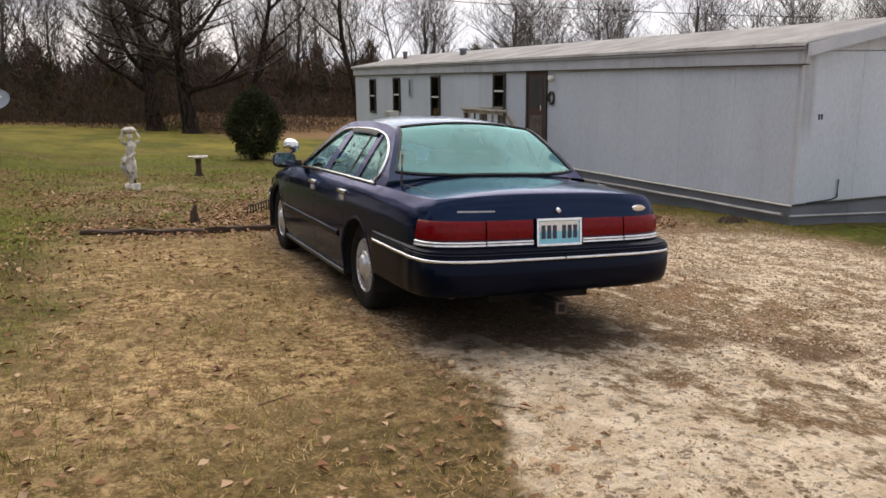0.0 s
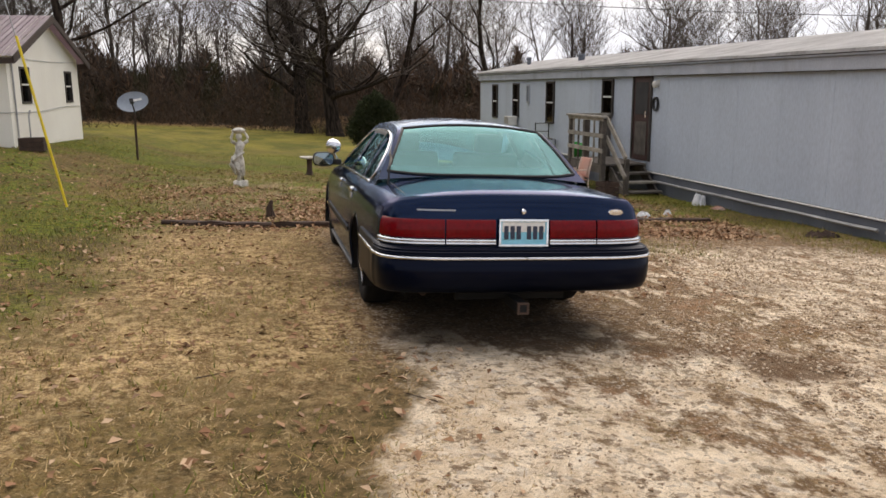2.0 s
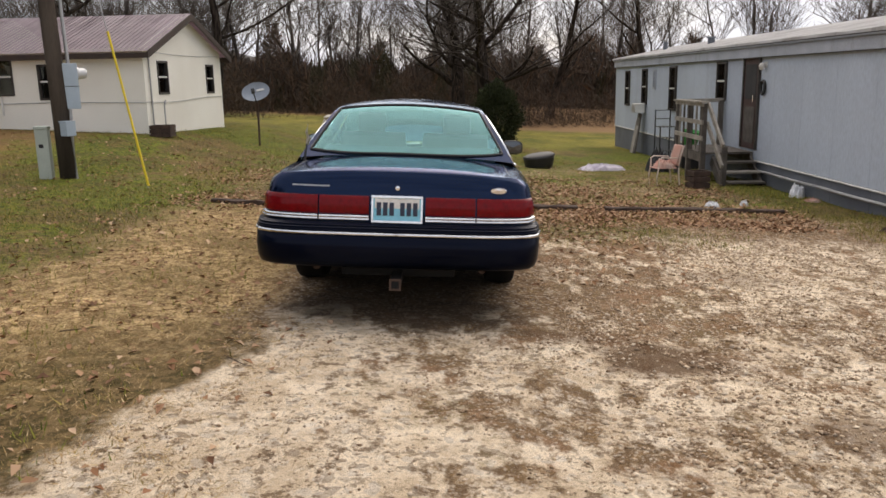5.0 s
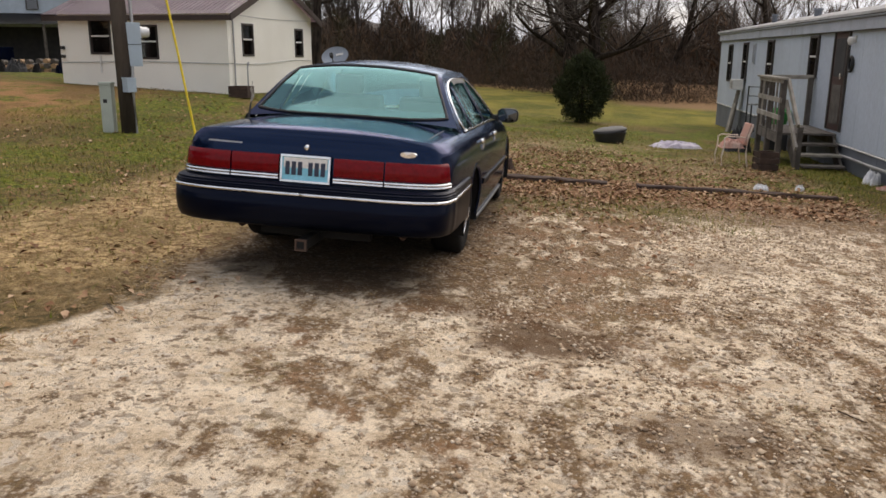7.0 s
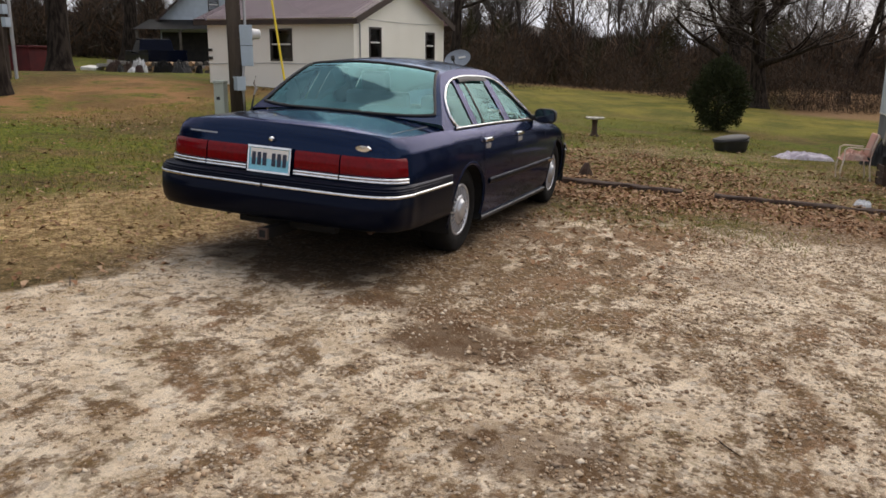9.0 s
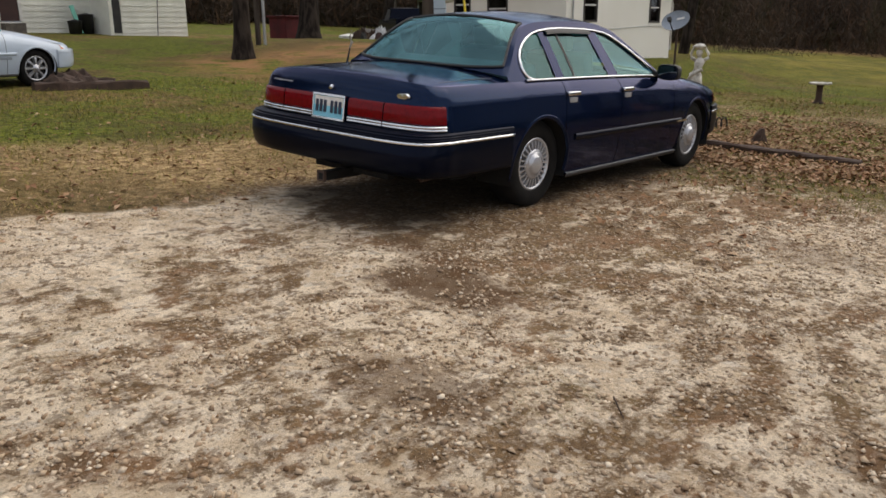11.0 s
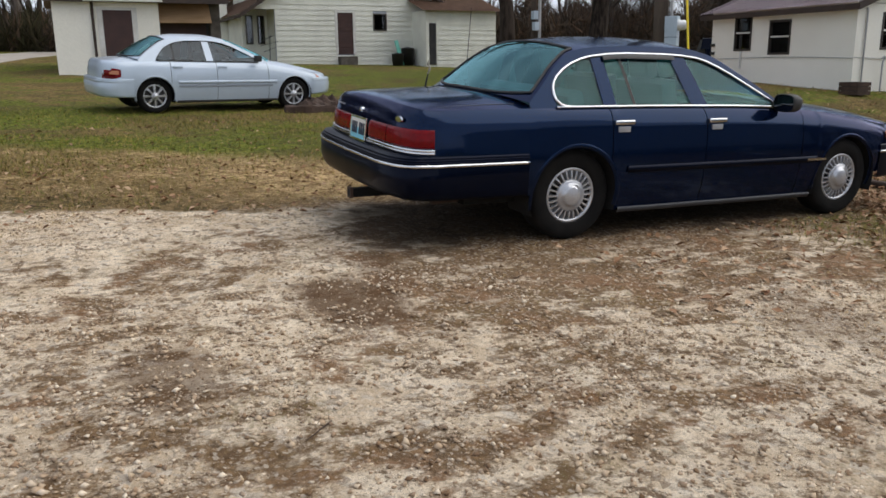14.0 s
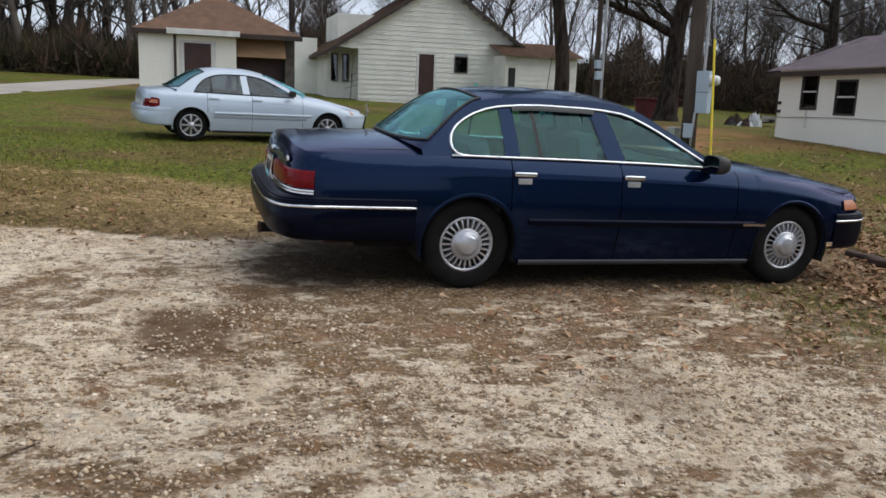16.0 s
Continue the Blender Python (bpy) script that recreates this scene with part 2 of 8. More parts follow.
LEAF = palette("dry_brown_leaves", [(0.21, 0.10, 0.050), (0.36, 0.21, 0.115), (0.11, 0.05, 0.027), (0.56, 0.39, 0.25), (0.26, 0.13, 0.07), (0.42, 0.265, 0.15)])
STRAW = palette("dry_straw_blades", [(0.54, 0.36, 0.16), (0.28, 0.165, 0.066), (0.76, 0.56, 0.31), (0.12, 0.062, 0.025), (0.60, 0.42, 0.20), (0.20, 0.155, 0.045), (0.19, 0.105, 0.040), (0.40, 0.25, 0.105)])
GRASS = palette("winter_grass_blades", [(0.095, 0.130, 0.011), (0.185, 0.205, 0.024), (0.42, 0.30, 0.10), (0.042, 0.064, 0.008), (0.27, 0.235, 0.050)])
GRAVEL = palette("pale_limestone_gravel", [(0.62, 0.48, 0.33), (0.40, 0.28, 0.18), (0.82, 0.69, 0.53), (0.17, 0.10, 0.055), (0.56, 0.43, 0.30), (0.30, 0.19, 0.11)])
PINKMETAL = mat("faded_peach_chair_enamel", (0.74, 0.64, 0.55), (0.62, 0.50, 0.41), rough=0.55)
PINK = mat("faded_salmon_webbing", (0.50, 0.24, 0.18), (0.42, 0.30, 0.25), rough=0.8)
GREENP = mat("bright_green_plastic", (0.03, 0.36, 0.06), (0.02, 0.28, 0.05), rough=0.4)
AQUA = mat("aqua_plastic", (0.20, 0.60, 0.48), (0.16, 0.5, 0.40), rough=0.5)
LILAC = mat("lilac_grey_cloth", (0.46, 0.40, 0.48), (0.62, 0.58, 0.62), rough=0.95, scale=9)
PLASTICWHITE = mat("thin_white_plastic", (0.72, 0.72, 0.72), (0.55, 0.56, 0.58), rough=0.5, scale=8)
REDSHED = mat("bright_red_boards", (0.17, 0.008, 0.014), (0.13, 0.006, 0.011), rough=0.7, rand=0.1)
REDBARN = mat("faded_red_boards", (0.095, 0.006, 0.008), (0.060, 0.004, 0.006), rough=0.8, rand=0.1)
BLUEWALL = mat("pale_blue_grey_siding", (0.50, 0.57, 0.63), (0.43, 0.50, 0.55), rough=0.8, rand=0.05)
# one mirror glass in two tones; what each reflects is put into its colour
MIRRORDARK = mat("mirror_glass_dark_reflection", (0.10, 0.11, 0.12), (0.08, 0.09, 0.10), rough=0.06, metal=1.0, fine=30, bump=0.0)
MIRRORPALE = mat("mirror_glass_sky_reflection", (0.22, 0.27, 0.29), (0.19, 0.24, 0.26), rough=0.05, metal=1.0, fine=30, bump=0.0)

# ---- geometry helpers ----
SLOPE_X, SLOPE_Y = -0.04665, -0.02237


def smooth(a, b, v):
    v = min(1.0, max(0.0, (v - a) / (b - a)))
    return v * v * (3 - 2 * v)


def lie(x, y):
    """The ground's height: a lawn that falls gently towards the mobile home, higher round the cream house."""
    z = SLOPE_X * (x - 0.88) + SLOPE_Y * y
    far = max(0.0, math.hypot(x, y - 10) - 95)
    z *= 1 / (1 + far * 0.02)
    return z + 0.48 * smooth(-3.0, -7.0, x) * smooth(5.0, 12.0, y) * (1 - smooth(24.0, 40.0, y)) * (1 - smooth(-16, -24, x)) + 1.0 * smooth(45.0, 62.0, y) * smooth(0.0, 5.0, x)


TILT = Vector((0, 0, 1)).rotation_difference(Vector((-SLOPE_X, -SLOPE_Y, 1))).to_matrix().to_4x4()


def on_ground(x, y, turn=0.0, tilt=False, up=0.0):
    return Matrix.Translation((x, y, lie(x, y) + up)) @ (TILT if tilt else Matrix.Identity(4)) @ pose(0, 0, 0, 0, 0, turn)


def thing(name, m, label, category, group="", kind=""):
    ob = new(name)
    ob.empty_display_size = 0.2
    ob.matrix_world = m
    return tagged(ob, label, category, group, kind)


def link(name, bm, material, smooth_faces=False):
    me = bpy.data.meshes.new(name)
    bmesh.ops.recalc_face_normals(bm, faces=bm.faces)
    bm.to_mesh(me)
    bm.free()
    if smooth_faces:
        me.shade_smooth()
    me.materials.append(material)
    return new(name, me)


def part(name, bm, material, parent, label="", smooth_faces=False):
    ob = link(name, bm, material, smooth_faces)
    ob.parent = parent
    if label:
        ob["label"] = label
    return ob


def raw(name, verts, faces, material, parent=None, smooth_faces=False):
    """A mesh from arrays, all faces with the same number of corners."""
    verts, faces = np.asarray(verts, np.float32), np.asarray(faces, np.int32)
    me = bpy.data.meshes.new(name)
    me.vertices.add(len(verts))
    me.vertices.foreach_set("co", verts.ravel())
    k = faces.shape[1]
    me.loops.add(faces.size)
    me.loops.foreach_set("vertex_index", faces.ravel())
    me.polygons.add(len(faces))
    me.polygons.foreach_set("loop_start", np.arange(0, faces.size, k, dtype=np.int32))
    me.update(calc_edges=True)
    me.validate()
    if smooth_faces:
        me.shade_smooth()
    me.materials.append(material)
    ob = new(name, me)
    ob.parent = parent
    return ob


def box(bm, lo, hi, bevel=0.0, m=None):
    """A block between two corners, with edges rounded by bevel."""
    r = bmesh.ops.create_cube(bm, size=1.0)
    vs = r["verts"]
    for v in vs:
        v.co = Vector([lo[k] + (hi[k] - lo[k]) * (v.co[k] + 0.5) for k in range(3)])
    if bevel:
        es = list({e for v in vs for e in v.link_edges})
        g = bmesh.ops.bevel(bm, geom=es, offset=bevel, segments=2, profile=0.7, affect="EDGES")
        vs = list({v for f in g["faces"] for v in f.verts} | {v for v in vs if v.is_valid})
    if m is not None:
        bmesh.ops.transform(bm, matrix=m, verts=vs)
    return bm


def new_box(lo, hi, bevel=0.0, m=None):
    return box(bmesh.new(), lo, hi, bevel, m)


def rod(bm, p, q, r, r2=None, n=8, caps=True):
    """A tapered round bar from p to q."""
    p, q = Vector(p), Vector(q)
    r2 = r if r2 is None else r2
    turn = (q - p).to_track_quat("Z", "Y")
    rings = []
    for c, rad in ((p, r), (q, r2)):
        rings.append([bm.verts.new(c + turn @ Vector((math.cos(2 * math.pi * k / n) * rad, math.sin(2 * math.pi * k / n) * rad, 0))) for k in range(n)])
    for k in range(n):
        bm.faces.new((rings[0][k], rings[0][(k + 1) % n], rings[1][(k + 1) % n], rings[1][k]))
    if caps:
        bm.faces.new(rings[0][::-1])
        bm.faces.new(rings[1])
    return bm


def tube(bm, path, r, n=6):
    """A round bar that follows a path."""
    path = [Vector(p) for p in path]
    rings = []
    for i, p in enumerate(path):
        d = (path[min(i + 1, len(path) - 1)] - path[max(i - 1, 0)]).normalized()
        turn = d.to_track_quat("Z", "Y")
        rad = r[i] if isinstance(r, (list, tuple)) else r
        rings.append([bm.verts.new(p + turn @ Vector((math.cos(2 * math.pi * k / n) * rad, math.sin(2 * math.pi * k / n) * rad, 0))) for k in range(n)])
    for a, b in zip(rings, rings[1:]):
        for k in range(n):
            bm.faces.new((a[k], a[(k + 1) % n], b[(k + 1) % n], b[k]))
    bm.faces.new(rings[0][::-1])
    bm.faces.new(rings[-1])
    return bm


def sheet(bm, rows, close=False):
    """Faces over rows of points, all rows of one length."""
    vs = [[bm.verts.new(p) for p in row] for row in rows]
    for a, b in zip(vs, vs[1:]):
        n = len(a)
        for k in range(n if close else n - 1):
            bm.faces.new((a[k], a[(k + 1) % n], b[(k + 1) % n], b[k]))
    return bm


def lathe(bm, profile, n=32, axis="z", centre=(0, 0, 0)):
    """A turned shape: profile is radius and height along the axis."""
    rows = []
    for r, h in profile:
        ring = []
        for k in range(n):
            a = 2 * math.pi * k / n
            c, s = math.cos(a) * r, math.sin(a) * r
            ring.append(Vector(centre) + Vector((c, s, h) if axis == "z" else (h, c, s)))
        rows.append(ring)
    return sheet(bm, rows, close=True)


def curve_table(table, v):
    """A smooth curve through the table's points."""
    xs, ys = [t[0] for t in table], [t[1] for t in table]
    if v <= xs[0]:
        return ys[0]
    if v >= xs[-1]:
        return ys[-1]
    i = max(k for k in range(len(xs) - 1) if xs[k] <= v)
    def slope(k):
        if k == 0 or k == len(xs) - 1:
            return (ys[min(k + 1, len(xs) - 1)] - ys[max(k - 1, 0)]) / (xs[min(k + 1, len(xs) - 1)] - xs[max(k - 1, 0)])
        a, b = (ys[k] - ys[k - 1]) / (xs[k] - xs[k - 1]), (ys[k + 1] - ys[k]) / (xs[k + 1] - xs[k])
        return 0 if a * b <= 0 else 2 * a * b / (a + b)
    h = xs[i + 1] - xs[i]
    t = (v - xs[i]) / h
    return ys[i] * (2 * t**3 - 3 * t * t + 1) + ys[i + 1] * (3 * t * t - 2 * t**3) + h * slope(i) * (t**3 - 2 * t * t + t) + h * slope(i + 1) * (t**3 - t * t)

# ---- ground ----
def ground_material():
    """Limestone drive, dry straw, leaf litter and winter grass, each in its own stretch of the yard."""
    m = bpy.data.materials.new("yard_ground")
    m.use_nodes = True
    n, l = m.node_tree.nodes, m.node_tree.links
    b = n["Principled BSDF"]
    b.inputs["Roughness"].default_value, b.inputs["Specular IOR Level"].default_value = 0.95, 0.15
    geo = n.new("ShaderNodeNewGeometry")
    sep = n.new("ShaderNodeSeparateXYZ")

    def math_(op, a, c, clamp=False):
        k = n.new("ShaderNodeMath")
        k.operation, k.use_clamp = op, clamp
        for i, v in enumerate((a, c)):
            if isinstance(v, (int, float)):
                k.inputs[i].default_value = v
            else:
                l.new(v, k.inputs[i])
        return k.outputs[0]

    def noise_(scale, detail=5.0, rough=0.6, stretch=None):
        k = n.new("ShaderNodeTexNoise")
        k.inputs["Scale"].default_value, k.inputs["Detail"].default_value, k.inputs["Roughness"].default_value = scale, detail, rough
        if stretch:
            mp = n.new("ShaderNodeMapping")
            mp.inputs["Scale"].default_value, mp.inputs["Rotation"].default_value = stretch[:3], (0, 0, radians(stretch[3]))
            l.new(geo.outputs["Position"], mp.inputs[0])
            l.new(mp.outputs[0], k.inputs["Vector"])
        else:
            l.new(geo.outputs["Position"], k.inputs["Vector"])
        return k.outputs[0]

    def step_(v, a, c):
        k = n.new("ShaderNodeMapRange")
        k.interpolation_type = "SMOOTHSTEP"
        k.inputs[1].default_value, k.inputs[2].default_value = a, c
        l.new(v, k.inputs[0])
        return k.outputs[0]

    def mix_(f, a, c):
        k = n.new("ShaderNodeMixRGB")
        for i, v in enumerate((f, a, c)):
            if isinstance(v, tuple):
                k.inputs[i].default_value = (*v, 1)
            elif isinstance(v, (int, float)):
                k.inputs[i].default_value = v
            else:
                l.new(v, k.inputs[i])
        return k.outputs[0]

    l.new(geo.outputs["Position"], sep.inputs[0])
    wob = math_("MULTIPLY", math_("SUBTRACT", noise_(0.9, 6), 0.5), 2.0)
    wob2 = math_("MULTIPLY", math_("SUBTRACT", noise_(2.6, 6), 0.5), 1.4)
    x = math_("ADD", math_("ADD", sep.outputs[0], math_("MULTIPLY", wob, 0.9)), math_("MULTIPLY", wob2, 0.35))
    y = math_("ADD", math_("ADD", sep.outputs[1], math_("MULTIPLY", wob2, 0.9)), math_("MULTIPLY", wob, 0.35))
    def cells_(scale, jitter=1.0):
        k = n.new("ShaderNodeTexVoronoi")
        k.inputs["Scale"].default_value, k.inputs["Randomness"].default_value = scale, jitter
        l.new(geo.outputs["Position"], k.inputs["Vector"])
        s = n.new("ShaderNodeSeparateColor")
        l.new(k.outputs["Color"], s.inputs[0])
        return s.outputs[0], s.outputs[1]

    wob3 = math_("MULTIPLY", math_("SUBTRACT", noise_(8.5, 6, 0.7), 0.5), 2.0)
    xe = math_("ADD", math_("ADD", sep.outputs[0], math_("MULTIPLY", wob2, 0.42)), math_("MULTIPLY", wob3, 0.16))
    ye = math_("ADD", math_("ADD", sep.outputs[1], math_("MULTIPLY", wob, 0.45)), math_("MULTIPLY", wob3, 0.16))

    def zone_(x0, x1, y0, y1, soft=0.5):
        """1 inside a stretch of the yard, 0 outside, with an uneven border."""
        a = math_("MULTIPLY", step_(xe, x0 - soft / 2, x0 + soft / 2), step_(xe, x1 + soft / 2, x1 - soft / 2))
        return math_("MULTIPLY", a, math_("MULTIPLY", step_(ye, y0 - soft / 2, y0 + soft / 2), step_(ye, y1 + soft / 2, y1 - soft / 2)))

    def spot_(cx, cy, rx, ry):
        u, v = math_("DIVIDE", math_("SUBTRACT", xe, cx), rx), math_("DIVIDE", math_("SUBTRACT", ye, cy), ry)
        return step_(math_("ADD", math_("MULTIPLY", u, u), math_("MULTIPLY", v, v)), 1.35, 0.45)

    # limestone drive: packed pale fines, brown dirt in the hollows, loose stones of many tones
    fines = mix_(step_(noise_(3.2, 8, 0.7), 0.40, 0.60), (0.69, 0.535, 0.365), (0.94, 0.785, 0.59))
    fines = mix_(math_("MULTIPLY", step_(noise_(19, 8, 0.8), 0.52, 0.62), 0.34), fines, mix_(noise_(5, 4), (0.36, 0.26, 0.165), (0.50, 0.385, 0.265)))
    fines = mix_(math_("MULTIPLY", step_(noise_(9, 8, 0.8), 0.52, 0.62), 0.7), fines, (0.86, 0.745, 0.60))
    tone, pick = cells_(58)
    stone = mix_(tone, (0.24, 0.155, 0.088), (0.95, 0.83, 0.68))
    stony = math_("ADD", math_("MULTIPLY", step_(xe, 1.9, 3.4), 0.22), step_(noise_(1.7, 6, 0.7), 0.42, 0.62))
    pale = mix_(math_("MULTIPLY", math_("MULTIPLY", stony, step_(pick, 0.35, 0.55)), 0.40), fines, stone)
    tone2, pick2 = cells_(23)
    pale = mix_(math_("MULTIPLY", step_(pick2, 0.84, 0.88), 0.6), pale, mix_(tone2, (0.16, 0.10, 0.062), (0.84, 0.75, 0.63)))
    dirt = mix_(step_(noise_(24, 8, 0.8), 0.38, 0.62), (0.080, 0.040, 0.014), (0.275, 0.160, 0.068))
    dirt = mix_(math_("MULTIPLY", step_(pick, 0.76, 0.80), 0.5), dirt, stone)
    rust = math_("MULTIPLY", step_(noise_(1.5, 7, 0.7), 0.50, 0.62), 0.65)
    dirt = mix_(rust, dirt, mix_(noise_(30, 7, 0.8), (0.165, 0.066, 0.026), (0.38, 0.195, 0.088)))
    # hollows drawn out along the wheel tracks
    lanes = math_("SUBTRACT", noise_(1.0, 4, 0.55, (1.5, 0.24, 1.0, 14)), 0.5)
    hollow = math_("ADD", math_("MULTIPLY", noise_(4.0, 7, 0.68, (1.35, 0.78, 1.0, 12)), 0.66), math_("MULTIPLY", noise_(0.8, 6, 0.62), 0.34))
    hollow = math_("ADD", hollow, math_("MULTIPLY", lanes, 0.20))
    hollow = math_("SUBTRACT", hollow, math_("MULTIPLY", zone_(-1.4, 0.1, -4.4, -1.5, 0.6), 0.045))
    hollow = math_("SUBTRACT", hollow, math_("MULTIPLY", zone_(2.9, 5.8, -0.6, 2.4, 0.6), 0.018))
    band = zone_(0.75, 2.45, -1.75, 3.6, 0.9)
    hollow = math_("ADD", hollow, math_("MULTIPLY", math_("MAXIMUM", band, zone_(-0.7, 1.2, -1.65, -0.8, 0.5)), 0.062))
    drive = mix_(math_("MULTIPLY", step_(hollow, 0.488, 0.572), 0.92), pale, dirt)
    pits = math_("MULTIPLY", step_(noise_(9.5, 7, 0.74), 0.530, 0.590), step_(noise_(1.9, 6, 0.7), 0.32, 0.52))
    drive = mix_(math_("MULTIPLY", pits, 0.85), drive, mix_(noise_(26, 5, 0.8), (0.085, 0.048, 0.024), (0.26, 0.165, 0.092)))
    grit = math_("MULTIPLY", step_(noise_(46, 8, 0.85), 0.53, 0.585), step_(noise_(2.9, 6, 0.7), 0.34, 0.54))
    drive = mix_(math_("MULTIPLY", grit, 0.50), drive, mix_(noise_(8, 4), (0.12, 0.072, 0.038), (0.32, 0.215, 0.125)))
    drive = mix_(math_("MULTIPLY", step_(noise_(58, 6, 0.8), 0.60, 0.645), 0.6), drive, (0.94, 0.84, 0.70))
    # thin weeds and moss in the hollows
    weed = math_("MULTIPLY", math_("MULTIPLY", step_(noise_(1.3, 6, 0.7), 0.53, 0.64), step_(noise_(17, 7, 0.8), 0.46, 0.60)), 0.5)
    drive = mix_(weed, drive, mix_(noise_(33, 5, 0.8), (0.105, 0.078, 0.020), (0.26, 0.19, 0.065)))
    # a bare brown hollow behind the car, and smaller ones
    for cx, cy, rx, ry, k in ((1.74, -2.0, 0.46, 0.34, 0.88), (1.22, -1.62, 0.38, 0.26, 0.55), (2.45, -3.05, 0.42, 0.30, 0.6), (2.95, 0.35, 0.5, 0.3, 0.4), (4.4, -2.4, 0.5, 0.4, 0.4)):
        drive = mix_(math_("MULTIPLY", spot_(cx, cy, rx, ry), k), drive, mix_(noise_(22, 8, 0.8), (0.060, 0.030, 0.014), (0.205, 0.115, 0.058)))
    # leaf litter and bare soil round the car
    litter = mix_(step_(noise_(9, 9, 0.8), 0.40, 0.62), (0.095, 0.050, 0.024), (0.32, 0.205, 0.108))
    litter = mix_(step_(noise_(38, 6, 0.8), 0.52, 0.66), litter, (0.42, 0.31, 0.195))
    litter = mix_(math_("MULTIPLY", step_(pick, 0.72, 0.78), 0.5), litter, stone)
    # dry straw with holes of soil, leaves and green in it
    straw = mix_(step_(noise_(9, 9, 0.84), 0.45, 0.55), (0.135, 0.070, 0.026), (0.78, 0.555, 0.28))
    straw = mix_(step_(noise_(44, 7, 0.8, (1.0, 0.35, 1.0, 40)), 0.50, 0.66), straw, (0.80, 0.585, 0.325))
    straw = mix_(math_("MULTIPLY", step_(noise_(1.3, 7, 0.7), 0.50, 0.62), 0.75), straw, mix_(noise_(22, 8, 0.8), (0.10, 0.070, 0.030), (0.36, 0.26, 0.12)))
    straw = mix_(math_("MULTIPLY", step_(noise_(2.3, 8, 0.75), 0.62, 0.70), 0.6), straw, mix_(noise_(24, 6, 0.8), (0.10, 0.10, 0.022), (0.25, 0.22, 0.07)))
    straw = mix_(math_("MULTIPLY", step_(noise_(4.2, 9, 0.78), 0.50, 0.58), 0.72), straw, mix_(step_(noise_(30, 7, 0.8), 0.40, 0.62), (0.095, 0.048, 0.018), (0.34, 0.215, 0.088)))
    straw = mix_(math_("MULTIPLY", step_(noise_(36, 6, 0.85, (1.0, 0.55, 1.0, 70)), 0.49, 0.57), 0.62), straw, mix_(noise_(3, 5), (0.145, 0.066, 0.024), (0.27, 0.155, 0.062)))
    straw = mix_(math_("MULTIPLY", step_(noise_(55, 5, 0.85, (0.6, 1.0, 1.0, 20)), 0.565, 0.62), 0.7), straw, (0.84, 0.65, 0.40))
    straw = mix_(math_("MULTIPLY", step_(noise_(1.1, 6, 0.7), 0.36, 0.60), 0.42), straw, mix_(step_(noise_(17, 8, 0.8), 0.40, 0.60), (0.062, 0.050, 0.014), (0.26, 0.19, 0.075)))
    worn = math_("MULTIPLY", step_(math_("ADD", y, math_("MULTIPLY", wob, 0.8)), -1.6, -3.2), step_(noise_(2.6, 7, 0.75), 0.36, 0.52))
    straw = mix_(math_("MULTIPLY", worn, 0.88), straw, mix_(step_(noise_(14, 8, 0.8), 0.38, 0.62), (0.045, 0.036, 0.010), (0.25, 0.165, 0.058)))
    straw = mix_(math_("MULTIPLY", step_(noise_(7, 6, 0.7), 0.62, 0.68), 0.55), straw, (0.30, 0.145, 0.085))
    # winter grass
    green = mix_(step_(noise_(12, 9, 0.82), 0.40, 0.60), (0.020, 0.032, 0.004), (0.185, 0.205, 0.022))
    green = mix_(step_(noise_(40, 6, 0.8), 0.58, 0.70), green, (0.23, 0.21, 0.050))
    tan = mix_(step_(noise_(16, 9, 0.82), 0.40, 0.60), (0.050, 0.030, 0.011), (0.30, 0.200, 0.078))
    grass = mix_(step_(math_("ADD", math_("MULTIPLY", noise_(0.30, 7, 0.6), 0.62), math_("MULTIPLY", noise_(1.9, 7, 0.75), 0.44)), 0.505, 0.605), green, tan)
    bare = math_("MULTIPLY", math_("MULTIPLY", step_(x, -15.5, -13.0), step_(x, -7.0, -9.5)), math_("MULTIPLY", step_(y, 4.0, 6.5), step_(y, 14.5, 11.5)))
    grass = mix_(math_("MULTIPLY", bare, step_(noise_(1.2, 6), 0.33, 0.55)), grass, mix_(noise_(14, 8, 0.8), (0.19, 0.085, 0.036), (0.45, 0.25, 0.11)))
    leafy = math_("MULTIPLY", math_("MULTIPLY", step_(x, -4.2, -2.2), step_(y, 14.0, 9.5)), step_(x, 6.0, 5.0))
    grass = mix_(math_("MULTIPLY", leafy, math_("MULTIPLY", step_(noise_(1.0, 6, 0.7), 0.40, 0.60), 0.85)), grass, mix_(step_(noise_(15, 9, 0.8), 0.40, 0.60), (0.13, 0.078, 0.042), (0.48, 0.345, 0.205)))
    damp_turf = math_("MULTIPLY", step_(noise_(0.6, 7, 0.68), 0.47, 0.60), 0.55)
    grass = mix_(damp_turf, grass, mix_(step_(noise_(13, 8, 0.8), 0.42, 0.60), (0.022, 0.022, 0.006), (0.115, 0.098, 0.026)))
    far = math_("MULTIPLY", step_(sep.outputs[1], 15.0, 26.0), step_(sep.outputs[0], -16.0, -11.0))
    lush = mix_(step_(math_("ADD", math_("MULTIPLY", noise_(0.5, 6, 0.65, (1.0, 0.4, 1.0, 0)), 0.6), math_("MULTIPLY", noise_(3.0, 8, 0.75), 0.4)), 0.40, 0.60), (0.080, 0.086, 0.009), (0.25, 0.205, 0.034))
    grass = mix_(math_("MULTIPLY", far, 0.85), grass, lush)
    edge_d = math_("SUBTRACT", sep.outputs[1], math_("MULTIPLY", sep.outputs[0], -0.10))
    rough_strip = math_("MULTIPLY", step_(math_("ADD", edge_d, math_("MULTIPLY", wob, 5.0)), 48.0, 60.0), 0.9)
